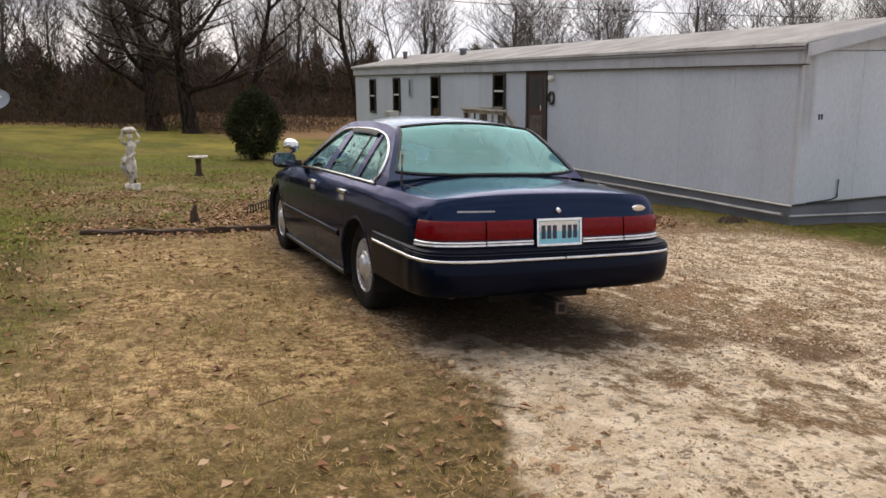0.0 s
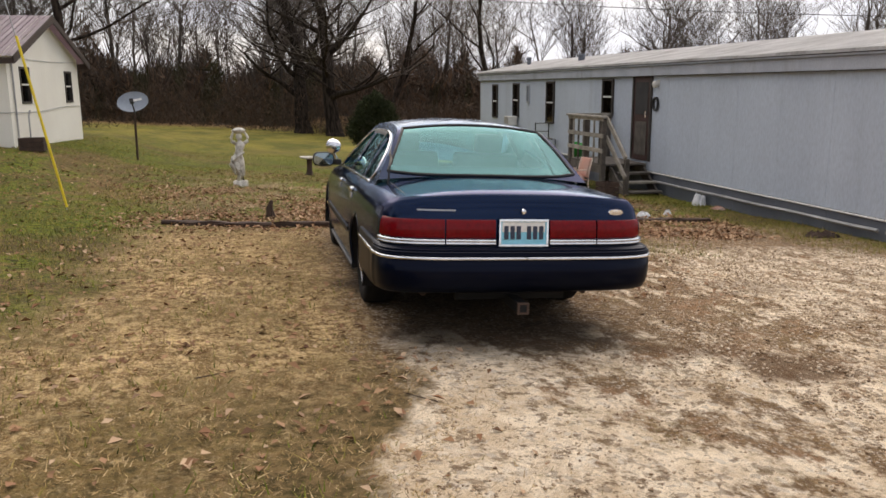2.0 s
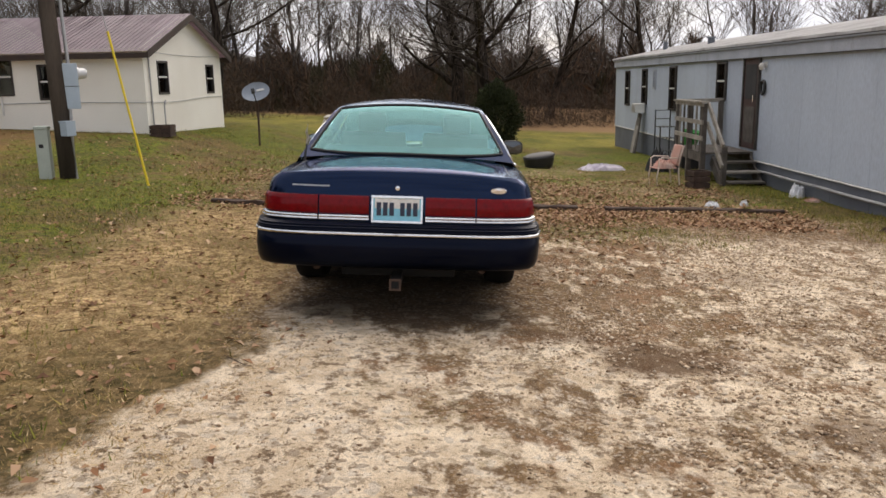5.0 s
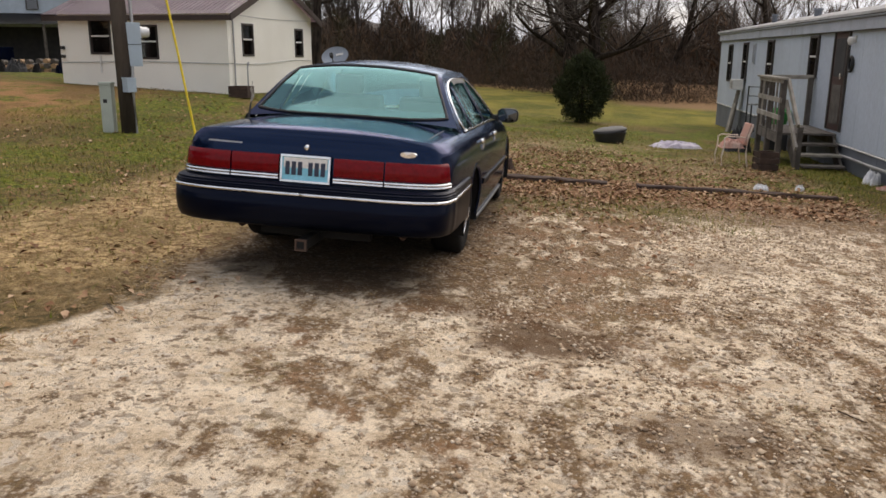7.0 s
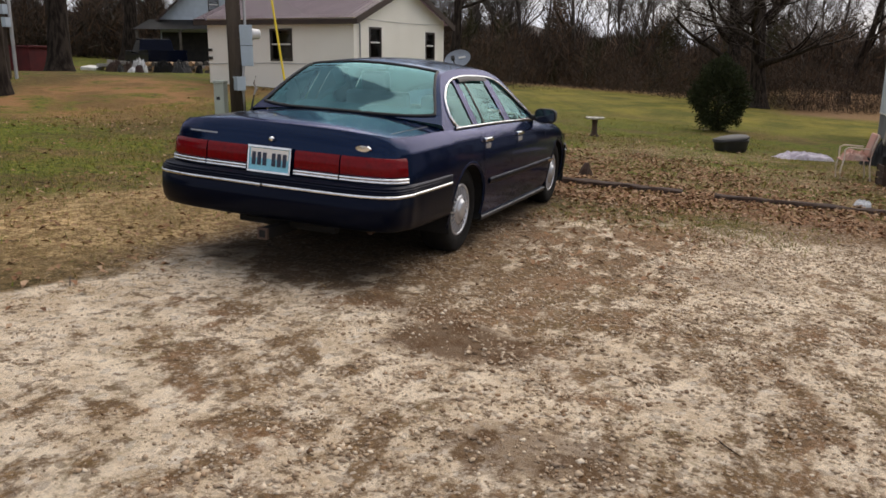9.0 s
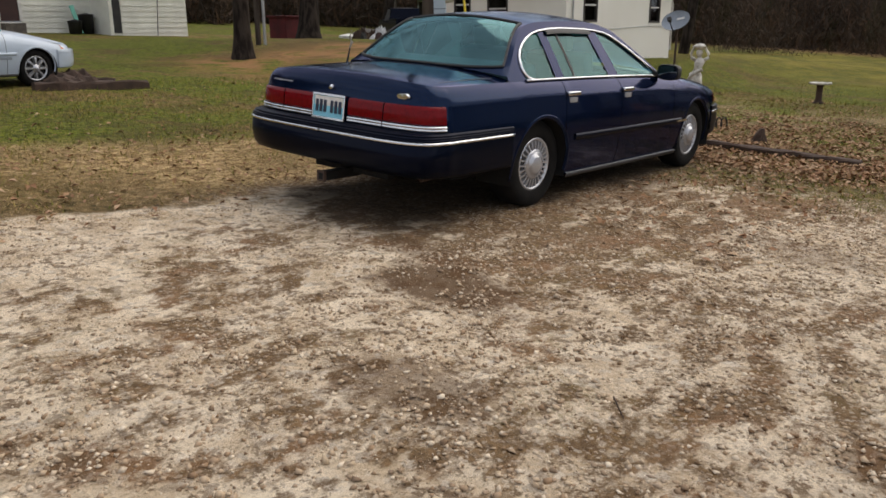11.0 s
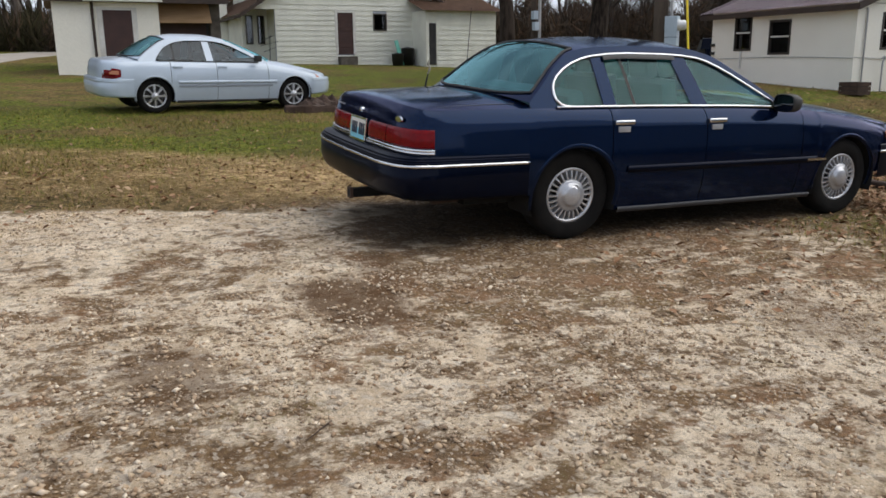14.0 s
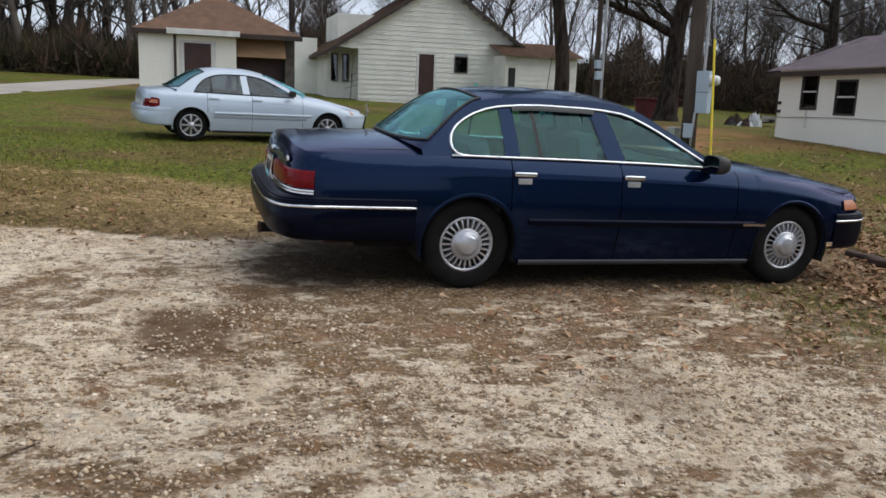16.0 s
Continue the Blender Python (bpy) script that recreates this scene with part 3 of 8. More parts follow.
    side = math_("MULTIPLY", math_("MULTIPLY", step_(sep.outputs[0], 2.5, 5.0), step_(math_("ADD", sep.outputs[1], math_("MULTIPLY", wob, 3.0)), 33.0, 38.0)), 0.95)
    grass = mix_(math_("MAXIMUM", rough_strip, side), grass, mix_(noise_(1.6, 9, 0.8), (0.13, 0.070, 0.035), (0.36, 0.215, 0.11)))
    # fallen leaves among the grass
    fleck = math_("MULTIPLY", step_(noise_(30, 5, 0.7), 0.58, 0.66), step_(noise_(0.7, 4), 0.40, 0.60))
    grass = mix_(math_("MULTIPLY", fleck, 0.75), grass, (0.24, 0.12, 0.066))
    grass = mix_(math_("MULTIPLY", step_(noise_(36, 6, 0.8), 0.58, 0.66), 0.6), grass, (0.42, 0.32, 0.15))
    grass = mix_(math_("MULTIPLY", step_(noise_(21, 7, 0.8), 0.57, 0.66), 0.55), grass, (0.045, 0.032, 0.010))
    # where each one lies
    in_straw = math_("MULTIPLY", math_("MULTIPLY", step_(math_("ADD", x, math_("MULTIPLY", math_("MAXIMUM", math_("MULTIPLY", y, -1.0), 0.0), 0.55)), -3.5, -2.7), step_(y, 4.6, 3.2)), step_(x, 6.8, 5.8))
    c = mix_(in_straw, grass, straw)
    litter_m = math_("MULTIPLY", math_("MULTIPLY", step_(xe, -1.25, -0.75), step_(y, 4.9, 4.0)), step_(x, 6.6, 5.9))
    c = mix_(litter_m, c, litter)
    # dark trodden soil and moss along the drive's edge
    kerb_x = math_("ADD", xe, math_("MULTIPLY", math_("MAXIMUM", math_("SUBTRACT", -2.3, ye), 0.0), 0.38))
    soil = math_("MULTIPLY", math_("MULTIPLY", step_(kerb_x, -2.3, -1.15), step_(ye, -0.9, -2.6)), step_(noise_(1.6, 7, 0.72), 0.34, 0.50))
    c = mix_(math_("MULTIPLY", soil, 0.90), c, mix_(step_(noise_(10, 8, 0.8), 0.40, 0.60), mix_(noise_(2.1, 4), (0.060, 0.036, 0.015), (0.052, 0.054, 0.013)), (0.235, 0.155, 0.072)))
    drive_a = math_("MULTIPLY", step_(kerb_x, -0.92, -0.72), step_(ye, -0.7, -1.25))
    drive_b = math_("MULTIPLY", math_("MULTIPLY", step_(xe, 0.95, 1.45), step_(ye, 2.75, 2.3)), step_(x, 6.1, 5.5))
    drive_c = math_("MULTIPLY", step_(math_("ADD", x, math_("MULTIPLY", y, 1.6)), -9.5, -11.0), math_("MULTIPLY", step_(y, -3.6, -4.4), step_(x, -3.2, -2.4)))
    c = mix_(math_("MAXIMUM", math_("MAXIMUM", drive_a, drive_b), drive_c), c, drive)
    mossy = math_("MULTIPLY", zone_(0.8, 3.2, 2.3, 4.2, 0.8), step_(noise_(2.6, 7, 0.75), 0.42, 0.56))
    c = mix_(math_("MULTIPLY", mossy, 0.8), c, mix_(step_(noise_(15, 8, 0.8), 0.40, 0.60), (0.035, 0.040, 0.008), (0.175, 0.150, 0.034)))
    red = math_("MULTIPLY", math_("MULTIPLY", step_(x, 0.8, 1.6), step_(x, 5.0, 3.6)), math_("MULTIPLY", step_(y, 3.0, 3.9), step_(y, 5.6, 4.7)))
    c = mix_(math_("MULTIPLY", red, step_(noise_(5, 6), 0.42, 0.56)), c, mix_(noise_(45, 6, 0.8), (0.13, 0.052, 0.030), (0.34, 0.17, 0.10)))
    # dark brown under the car: its shade put into the ground colour
    car_shade = math_("MULTIPLY", math_("MULTIPLY", step_(x, -0.95, -0.6), step_(x, 1.0, 0.6)), math_("MULTIPLY", step_(y, -1.9, -1.2), step_(y, 3.6, 2.8)))
    c = mix_(math_("MULTIPLY", car_shade, 0.75), c, (0.035, 0.024, 0.016))
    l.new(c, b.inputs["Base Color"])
    bp = n.new("ShaderNodeBump")
    bp.inputs["Strength"].default_value, bp.inputs["Distance"].default_value = 0.9, 0.028
    l.new(math_("ADD", noise_(26, 9, 0.8), math_("MULTIPLY", noise_(90, 4, 0.8), 0.4)), bp.inputs["Height"])
    l.new(bp.outputs[0], b.inputs["Normal"])
    return m


def bumps(x, y):
    return 0.035 * noise.noise(Vector((x * 0.8, y * 0.8, 3))) + 0.018 * noise.noise(Vector((x * 2.3, y * 2.3, 7)))


def make_ground():
    axis = [math.sinh(k / 90 * 6.2) * 1.3 for k in range(-90, 91)]
    verts, faces = [], []
    for a in axis:
        for c in axis:
            x, y = a, c + 1.0
            near = 1 if max(abs(x), abs(y)) < 25 else 0
            flat = smooth(0.9, 1.6, min(math.hypot(x - 0.0, (y - 1.0) * 0.35), 9))
            verts.append((x, y, lie(x, y) + near * bumps(x, y) * flat))
    n = len(axis)
    faces = [(i * n + j, (i + 1) * n + j, (i + 1) * n + j + 1, i * n + j + 1) for i in range(n - 1) for j in range(n - 1)]
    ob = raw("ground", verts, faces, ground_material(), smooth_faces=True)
    return tagged(ob, "rough yard of pale gravel, dry straw and winter grass", "ground", kind="structure")


make_ground()


# far gravel road beyond the lawn
def strip(name, pts, width, material, label, up=0.02):
    rows = []
    for i, p in enumerate(pts):
        d = Vector(pts[min(i + 1, len(pts) - 1)]) - Vector(pts[max(i - 1, 0)])
        s = Vector((-d.y, d.x)).normalized() * width / 2
        rows.append([(p[0] + s.x * k, p[1] + s.y * k, lie(p[0] + s.x * k, p[1] + s.y * k) + up * (1 - abs(k))) for k in (-1, -0.9, 0, 0.9, 1)])
    ob = link(name, sheet(bmesh.new(), rows), material, True)
    return tagged(ob, label, "road", kind="structure")


ROADMAT = mat("pale_road_gravel", (0.42, 0.38, 0.33), (0.33, 0.29, 0.25), rough=0.95, scale=0.6, fine=20, bump=0.4)
strip("road", [(-7, -28), (-10.5, -17), (-14.5, -11.2), (-20, -8.6), (-26, -7.0), (-33, -5.6), (-39, -3.5), (-42, 0.0), (-43, 8.0)], 2.6, ROADMAT, "pale gravel farm road bending past the buildings", 0.03)

# ---- mobile home ----
TX0, TX1, TY0, TY1 = 6.70, 10.95, 2.87, 22.9
TZ0, TZ1, TEAVE = -0.01, 2.03, 2.31


def window_unit(parent, m, w, h, frame_mat, rails=(0.5,), depth=0.05, curtain=None):
    """A sash window: frame bars, panes of glass, a dark panel painted as the unlit room. m: its middle, facing -y."""
    win = new("window")
    win.parent = parent
    win.matrix_parent_inverse = parent.matrix_world.inverted()
    win.matrix_basis = m
    t = 0.05
    bm = bmesh.new()
    for lo, hi in (((-w / 2, -depth, -h / 2), (-w / 2 + t, 0.02, h / 2)), ((w / 2 - t, -depth, -h / 2), (w / 2, 0.02, h / 2)),
                   ((-w / 2 + t, -depth, h / 2 - t), (w / 2 - t, 0.02, h / 2)), ((-w / 2 + t, -depth, -h / 2), (w / 2 - t, 0.02, -h / 2 + t))):
        box(bm, lo, hi, 0.006)
    fr = part("frame", bm, frame_mat, win)
    for r in rails:
        part("rail", new_box((-w / 2 + t, -depth * 0.7, -h / 2 + h * r - 0.02), (w / 2 - t, 0.0, -h / 2 + h * r + 0.02), 0.004), WHITEP, win, "pale sash rail")
    part("pane", new_box((-w / 2 + t, -0.018, -h / 2 + t), (w / 2 - t, -0.012, h / 2 - t)), WINGLASS, win)
    part("dark_room_panel", new_box((-w / 2 + t * 0.5, 0.004, -h / 2 + t * 0.5), (w / 2 - t * 0.5, 0.02, h / 2 - t * 0.5)), DARKWIN, win)
    if curtain:
        part("curtain", new_box((-w / 2 + t, -0.008, -h / 2 + h * 0.12), (w / 2 - t, 0.0, -h / 2 + h * 0.42)), curtain, win)
    return win


def make_trailer():
    home = thing("mobile_home", Matrix.Translation((TX0, TY0, lie(TX0, TY0))), "long pale grey-blue metal mobile home with slate skirting", "mobile home")
    inv = home.matrix_world.inverted()

    def add(name, bm, material, label="", parent=None, sm=False):
        ob = part(name, bm, material, parent or home, label, sm)
        ob.matrix_parent_inverse = (parent or home).matrix_world.inverted()
        return ob

    # core behind the panels
    add("wall_core", new_box((TX0 + 0.03, TY0 + 0.03, TZ0), (TX1 - 0.03, TY1 - 0.03, TZ1 + 0.2)), TRIM)
    # siding sheets on the long side, with a narrow lap between sheets
    step = 1.22
    y = TY0 + 0.05
    while y < TY1 - 0.1:
        y2 = min(TY1 - 0.05, y + step)
        bm = new_box((TX0 - 0.006, y + 0.002, TZ0 + 0.005), (TX0 + 0.024, y2 - 0.002, TZ1 - 0.002), 0.004)
        add("panel", bm, TRAILER)
        y += step
    x = TX0 + 0.05
    while x < TX1 - 0.1:
        x2 = min(TX1, x + step)
        add("panel", new_box((x + 0.002, TY0 - 0.006, TZ0 + 0.005), (x2 - 0.002, TY0 + 0.024, TZ1 + 0.19), 0.004), TRAILER)
        x += step
    add("corner_trim", new_box((TX0 - 0.015, TY0 - 0.018, TZ0 - 0.02), (TX0 + 0.05, TY0 + 0.05, TZ1), 0.008), TRIM, "metal corner strip")
    add("corner_trim", new_box((TX0 - 0.015, TY1 - 0.05, TZ0 - 0.02), (TX0 + 0.05, TY1 + 0.015, TZ1), 0.008), TRIM)
    # fascia under the eave, in three stepped bands
    add("fascia", new_box((TX0 - 0.07, TY0 - 0.10, TZ1 + 0.0), (TX0 + 0.04, TY1 + 0.08, TZ1 + 0.20), 0.012), TRIM, "grey-white metal fascia")
    add("gutter", new_box((TX0 - 0.12, TY0 - 0.14, TZ1 + 0.205), (TX0 + 0.06, TY1 + 0.10, TEAVE - 0.01), 0.02), TRIM)
    add("eave_dark_strip", new_box((TX0 - 0.075, TY0 - 0.11, TZ1 - 0.014), (TX0 + 0.02, TY1 + 0.08, TZ1 - 0.003)), SASH, "thin dark strip under the fascia")
    add("eave_dark_strip", new_box((TX0 - 0.124, TY0 - 0.145, TEAVE - 0.045), (TX0 - 0.115, TY1 + 0.10, TEAVE - 0.03)), SASH)
    # low roof, rising from the eave to a ridge
    ridge_x, ridge_z = (TX0 + TX1) / 2, TEAVE + 0.44
    ys = np.linspace(TY0 - 0.16, TY1 + 0.12, 60)
    rows = []
    for yy in ys:
        w = 0.012 * noise.noise(Vector((yy * 0.9, 0, 5)))
        rows.append([(TX0 - 0.14, yy, TEAVE - 0.03), (TX0 - 0.13, yy, TEAVE + 0.02 + w), (TX0 + 0.6, yy, TEAVE + 0.15 + w), (ridge_x, yy, ridge_z), (TX1 - 0.6, yy, TEAVE + 0.15), (TX1 + 0.13, yy, TEAVE + 0.02), (TX1 + 0.14, yy, TEAVE - 0.03)])
    bm = sheet(bmesh.new(), rows)
    bmesh.ops.solidify(bm, geom=bm.faces[:], thickness=0.02)
    add("roof", bm, TROOF, "weathered white coated roof")
    bm = bmesh.new()
    vs = [bm.verts.new(p) for p in ((TX0 - 0.1, TY0 - 0.02, TZ1 + 0.2), (TX1 + 0.1, TY0 - 0.02, TZ1 + 0.2), (TX1 + 0.1, TY0 - 0.02, TEAVE - 0.02), (ridge_x, TY0 - 0.02, ridge_z - 0.03), (TX0 - 0.1, TY0 - 0.02, TEAVE - 0.02))]
    bm.faces.new(vs)
    r = bmesh.ops.extrude_face_region(bm, geom=bm.faces[:])
    bmesh.ops.translate(bm, vec=(0, 0.1, 0), verts=[v for v in r["geom"] if isinstance(v, bmesh.types.BMVert)])
    add("gable_end", bm, TRIM)
    for dx, s in ((0, 1), (0, -1)):
        pts = ((TX0 - 0.14, TEAVE - 0.06), (ridge_x, ridge_z - 0.06)) if s > 0 else ((ridge_x, ridge_z - 0.06), (TX1 + 0.14, TEAVE - 0.06))
        bm = bmesh.new()
        rows = [[(pts[0][0], yy, pts[0][1] + z), (pts[1][0], yy, pts[1][1] + z)] for yy, z in ((TY0 - 0.20, -0.12), (TY0 - 0.20, 0.05), (TY0 - 0.15, 0.05), (TY0 - 0.15, -0.12))]
        sheet(bm, rows)
        add("rake_board", bm, TRIM)
    for yy, wide, hh in ((21.0, 0.075, 0.16), (16.4, 0.10, 0.10)):
        bm = bmesh.new()
        rod(bm, (TX0 + 1.2, yy, TEAVE + 0.15), (TX0 + 1.2, yy, TEAVE + 0.30 + hh), wide, n=12)
        rod(bm, (TX0 + 1.2, yy, TEAVE + 0.30 + hh), (TX0 + 1.2, yy, TEAVE + 0.35 + hh), wide * 1.5, wide * 1.2, n=12)
        add("roof_vent", bm, SKIRT, "dull grey roof flue")
    # skirting: sheets that follow the falling ground, and two pale rails
    y = TY0
    while y < TY1 - 0.05:
        y2 = min(TY1, y + 1.22)
        add("skirt_panel", new_box((TX0 + 0.006, y + 0.003, -1.6), (TX0 + 0.03, y2 - 0.003, TZ0 - 0.005), 0.003), SKIRT)
        y += 1.22
    x = TX0
    while x < TX1 - 0.05:
        x2 = min(TX1, x + 1.22)
        bm = new_box((x + 0.004, TY0 + 0.01, -1.6), (x2 - 0.004, TY0 + 0.03, TZ0 - 0.005))
        add("skirt_panel", bm, SKIRT)
        x += 1.22
    add("drip_rail", rod(bmesh.new(), (TX0 - 0.015, TY0 - 0.02, TZ0 - 0.015), (TX0 - 0.015, TY1, TZ0 - 0.015), 0.016), WHITEP, "pale metal drip rail")
    add("drip_rail", rod(bmesh.new(), (TX0, TY0 - 0.015, TZ0 - 0.015), (TX1, TY0 - 0.015, TZ0 - 0.015), 0.014), BLACK)
    bm = tube(bmesh.new(), [(TX0 - 0.06, yy, max(lie(TX0, yy) + 0.13, -0.17 - 0.0085 * (yy - TY0) * 0.5) + 0.004 * math.sin(yy * 3)) for yy in np.linspace(TY0 + 0.1, 9.4, 24)], 0.028, 8)
    add("pipe", bm, GALV, "pale pipe laid along the skirting")
    bm = tube(bmesh.new(), [(xx, TY0 - 0.05, lie(xx, TY0) + 0.16) for xx in np.linspace(TX0 - 0.06, TX1, 10)], 0.022, 8)
    add("pipe", bm, GALV)
    # windows
    face = pose(0, 0, 0, 0, 0, -90)
    for yc, w, z0, z1, cur in ((11.88, 0.60, 1.14, 1.99, LILAC), (15.70, 0.62, 0.77, 1.96, None), (18.75, 0.58, 0.85, 1.93, None), (21.02, 0.57, 0.75, 1.90, None), (17.6, 0.25, 1.33, 1.89, None)):
        window_unit(home, Matrix.Translation((TX0 - 0.012, yc, (z0 + z1) / 2)) @ face, w, z1 - z0, SASH if w > 0.4 else TRIM, (0.5,) if w > 0.4 else (), 0.045, cur)
    # air conditioner in the third window
    ac = new("air_conditioner")
    ac.parent = home
    ac.matrix_parent_inverse = inv
    part("case", new_box((TX0 - 0.36, 18.50, 0.60), (TX0 - 0.06, 18.98, 0.88), 0.02), WHITEP, ac)
    for k in range(9):
        part("slat", new_box((TX0 - 0.368, 18.54, 0.62 + k * 0.027), (TX0 - 0.358, 18.94, 0.632 + k * 0.027)), GALV, ac)
    # door
    door = new("door")
    door.parent = home
    door.matrix_parent_inverse = inv
    yl, yr, z0, z1 = 10.52, 9.74, 0.20, 2.02
    bm = bmesh.new()
    box(bm, (TX0 - 0.05, yr - 0.05, z0), (TX0 + 0.02, yr + 0.02, z1 + 0.05), 0.006)
    box(bm, (TX0 - 0.05, yl - 0.02, z0), (TX0 + 0.02, yl + 0.05, z1 + 0.05), 0.006)
    box(bm, (TX0 - 0.05, yr + 0.02, z1), (TX0 + 0.02, yl - 0.02, z1 + 0.05), 0.006)
    part("door_frame", bm, SASH, door)
    part("door_leaf", new_box((TX0 - 0.03, yr + 0.02, z0), (TX0 + 0.0, yl - 0.02, z1), 0.004), DOORBROWN, door, "dark brown door leaf")
    part("screen", new_box((TX0 - 0.036, yr + 0.10, z0 + 1.0), (TX0 - 0.031, yl - 0.10, z1 - 0.12)), DARKWIN, door, "dark screen in the upper half")
    part("lower_panel", new_box((TX0 - 0.038, yr + 0.12, z0 + 0.12), (TX0 - 0.031, yl - 0.12, z0 + 0.85), 0.003), GREYWOOD, door)
    part("door_handle", rod(bmesh.new(), (TX0 - 0.09, yr + 0.10, z0 + 0.95), (TX0 - 0.09, yr + 0.10, z0 + 1.08), 0.012), CHROME, door)
    # porch lamp and a round dark fitting by the door
    lamp = new("wall_lamp")
    lamp.parent = home
    lamp.matrix_parent_inverse = inv
    part("base_plate", new_box((TX0 - 0.03, 9.40, 1.82), (TX0 - 0.008, 9.50, 1.94), 0.006), WHITEP, lamp)
    part("globe", lathe(bmesh.new(), [(0.002, -0.14), (0.05, -0.12), (0.065, -0.05), (0.05, 0.0), (0.03, 0.01), (0.002, 0.012)], 12, "z", (TX0 - 0.09, 9.45, 1.91)), WHITEP, lamp, "white lamp globe", True)
    bm = bmesh.new()
    for k in range(20):
        a0, a1 = 2 * math.pi * k / 20, 2 * math.pi * (k + 1) / 20
        rod(bm, (TX0 - 0.035, 9.50 + math.cos(a0) * 0.10, 1.44 + math.sin(a0) * 0.13), (TX0 - 0.035, 9.50 + math.cos(a1) * 0.10, 1.44 + math.sin(a1) * 0.13), 0.028, n=6)
    add("wreath", bm, BLACK, "small dark round wreath on the wall")
    # number bars on the end wall, and a cable
    for k in (0, 1):
        add("number_bar", new_box((7.10 + k * 0.055, TY0 - 0.014, 1.23), (7.132 + k * 0.055, TY0 - 0.008, 1.31)), INK)
    add("cable", tube(bmesh.new(), [(7.62, TY0 - 0.03, 0.32), (7.62, TY0 - 0.03, 0.05), (7.5, TY0 - 0.03, 0.02), (7.0, TY0 - 0.03, 0.0)], 0.012), BLACK)
    return home


home = make_trailer()
home.matrix_world = Matrix.Translation((TX0, TY0, 0)) @ Matrix.Rotation(radians(0.9), 4, "Z") @ Matrix.Translation((-TX0, -TY0, 0)) @ home.matrix_world


def make_porch():
    """Wooden landing with steps and rails at the home's door."""
    x0, x1, y0, y1, zf = 5.50, 6.54, 9.75, 11.7, 0.16
    deck = thing("porch_steps", on_ground(6.0, 10.5), "grey weathered wooden porch with steps and broken rails", "porch")
    inv = deck.matrix_world.inverted()

    def add(name, bm, material, label=""):
        ob = part(name, bm, material, deck, label)
        ob.matrix_parent_inverse = inv
    for k in range(7):
        xx = x0 + k * (x1 - x0) / 7
        add("deck_board", new_box((xx, y0, zf - 0.04), (xx + 0.145, y1, zf), 0.005), GREYWOOD)
    for xx in (x0, x1 - 0.05):
        add("joist", new_box((xx, y0 + 0.01, zf - 0.2), (xx + 0.045, y1, zf - 0.045)), GREYWOOD)
    for xx, yy in ((x0, y0), (x0, y1 - 0.1), (x0, (y0 + y1) / 2), (x1 - 0.1, y1 - 0.1)):
        add("post", new_box((xx - 0.02, yy, -0.75), (xx + 0.08, yy + 0.1, zf + 0.98), 0.008), GREYWOOD)
    for z in (0.98, 0.62, 0.3):
        add("rail", new_box((x0 - 0.04, y0 - 0.03, zf + z - 0.06), (x0 - 0.0, y1, zf + z + 0.03), 0.006), PALEWOOD)
    add("top_rail", new_box((x0 - 0.08, y0 - 0.06, zf + 0.99), (x0 + 0.08, y1 + 0.03, zf + 1.03), 0.006), PALEWOOD)
    add("top_rail", new_box((x0 - 0.04, y1 - 0.08, zf + 0.95), (x1, y1 - 0.03, zf + 1.03), 0.006), PALEWOOD)
    for k in range(6):
        yy = y0 + 0.2 + k * 0.3
        add("baluster", new_box((x0 - 0.0, yy, zf), (x0 + 0.035, yy + 0.035, zf + 0.95)), PALEWOOD if k % 2 else GREYWOOD)
    # steps go down towards the drive
    for k in range(3):
        z = zf - 0.17 * (k + 1)
        yy = y0 - 0.28 * (k + 1)
        add("tread", new_box((x0 + 0.28, yy, z - 0.04), (x1 - 0.02, yy + 0.30, z), 0.006), PALEWOOD if k == 1 else GREYWOOD)
    for xx in (x0 + 0.22, x1 - 0.06):
        bm = bmesh.new()
        m = Matrix.Translation((xx, y0, zf - 0.1)) @ Matrix.Rotation(math.atan2(0.6, 0.9), 4, "X")
        box(bm, (0, -1.05, -0.22), (0.045, 0.05, 0.0), 0.0, m)
        add("stringer", bm, GREYWOOD)
    # sloped hand rails and the newel
    add("newel", new_box((x0 + 0.14, y0 - 0.86, -0.95), (x0 + 0.23, y0 - 0.77, 0.34), 0.006), GREYWOOD)
    for a, c in ((0.95, 0.28), (0.55, -0.1)):
        bm = bmesh.new()
        p, q = Vector((x0 + 0.1, y0, zf + a)), Vector((x0 + 0.13, y0 - 0.85, zf + a - 0.72))
        d = q - p
        m = Matrix.Translation(p) @ d.to_track_quat("Y", "Z").to_matrix().to_4x4()
        box(bm, (-0.02, -0.05, -0.05), (0.025, d.length + 0.05, 0.05), 0.004, m)
        add("hand_rail", bm, PALEWOOD, "pale sloping hand rail")
    return deck


make_porch()

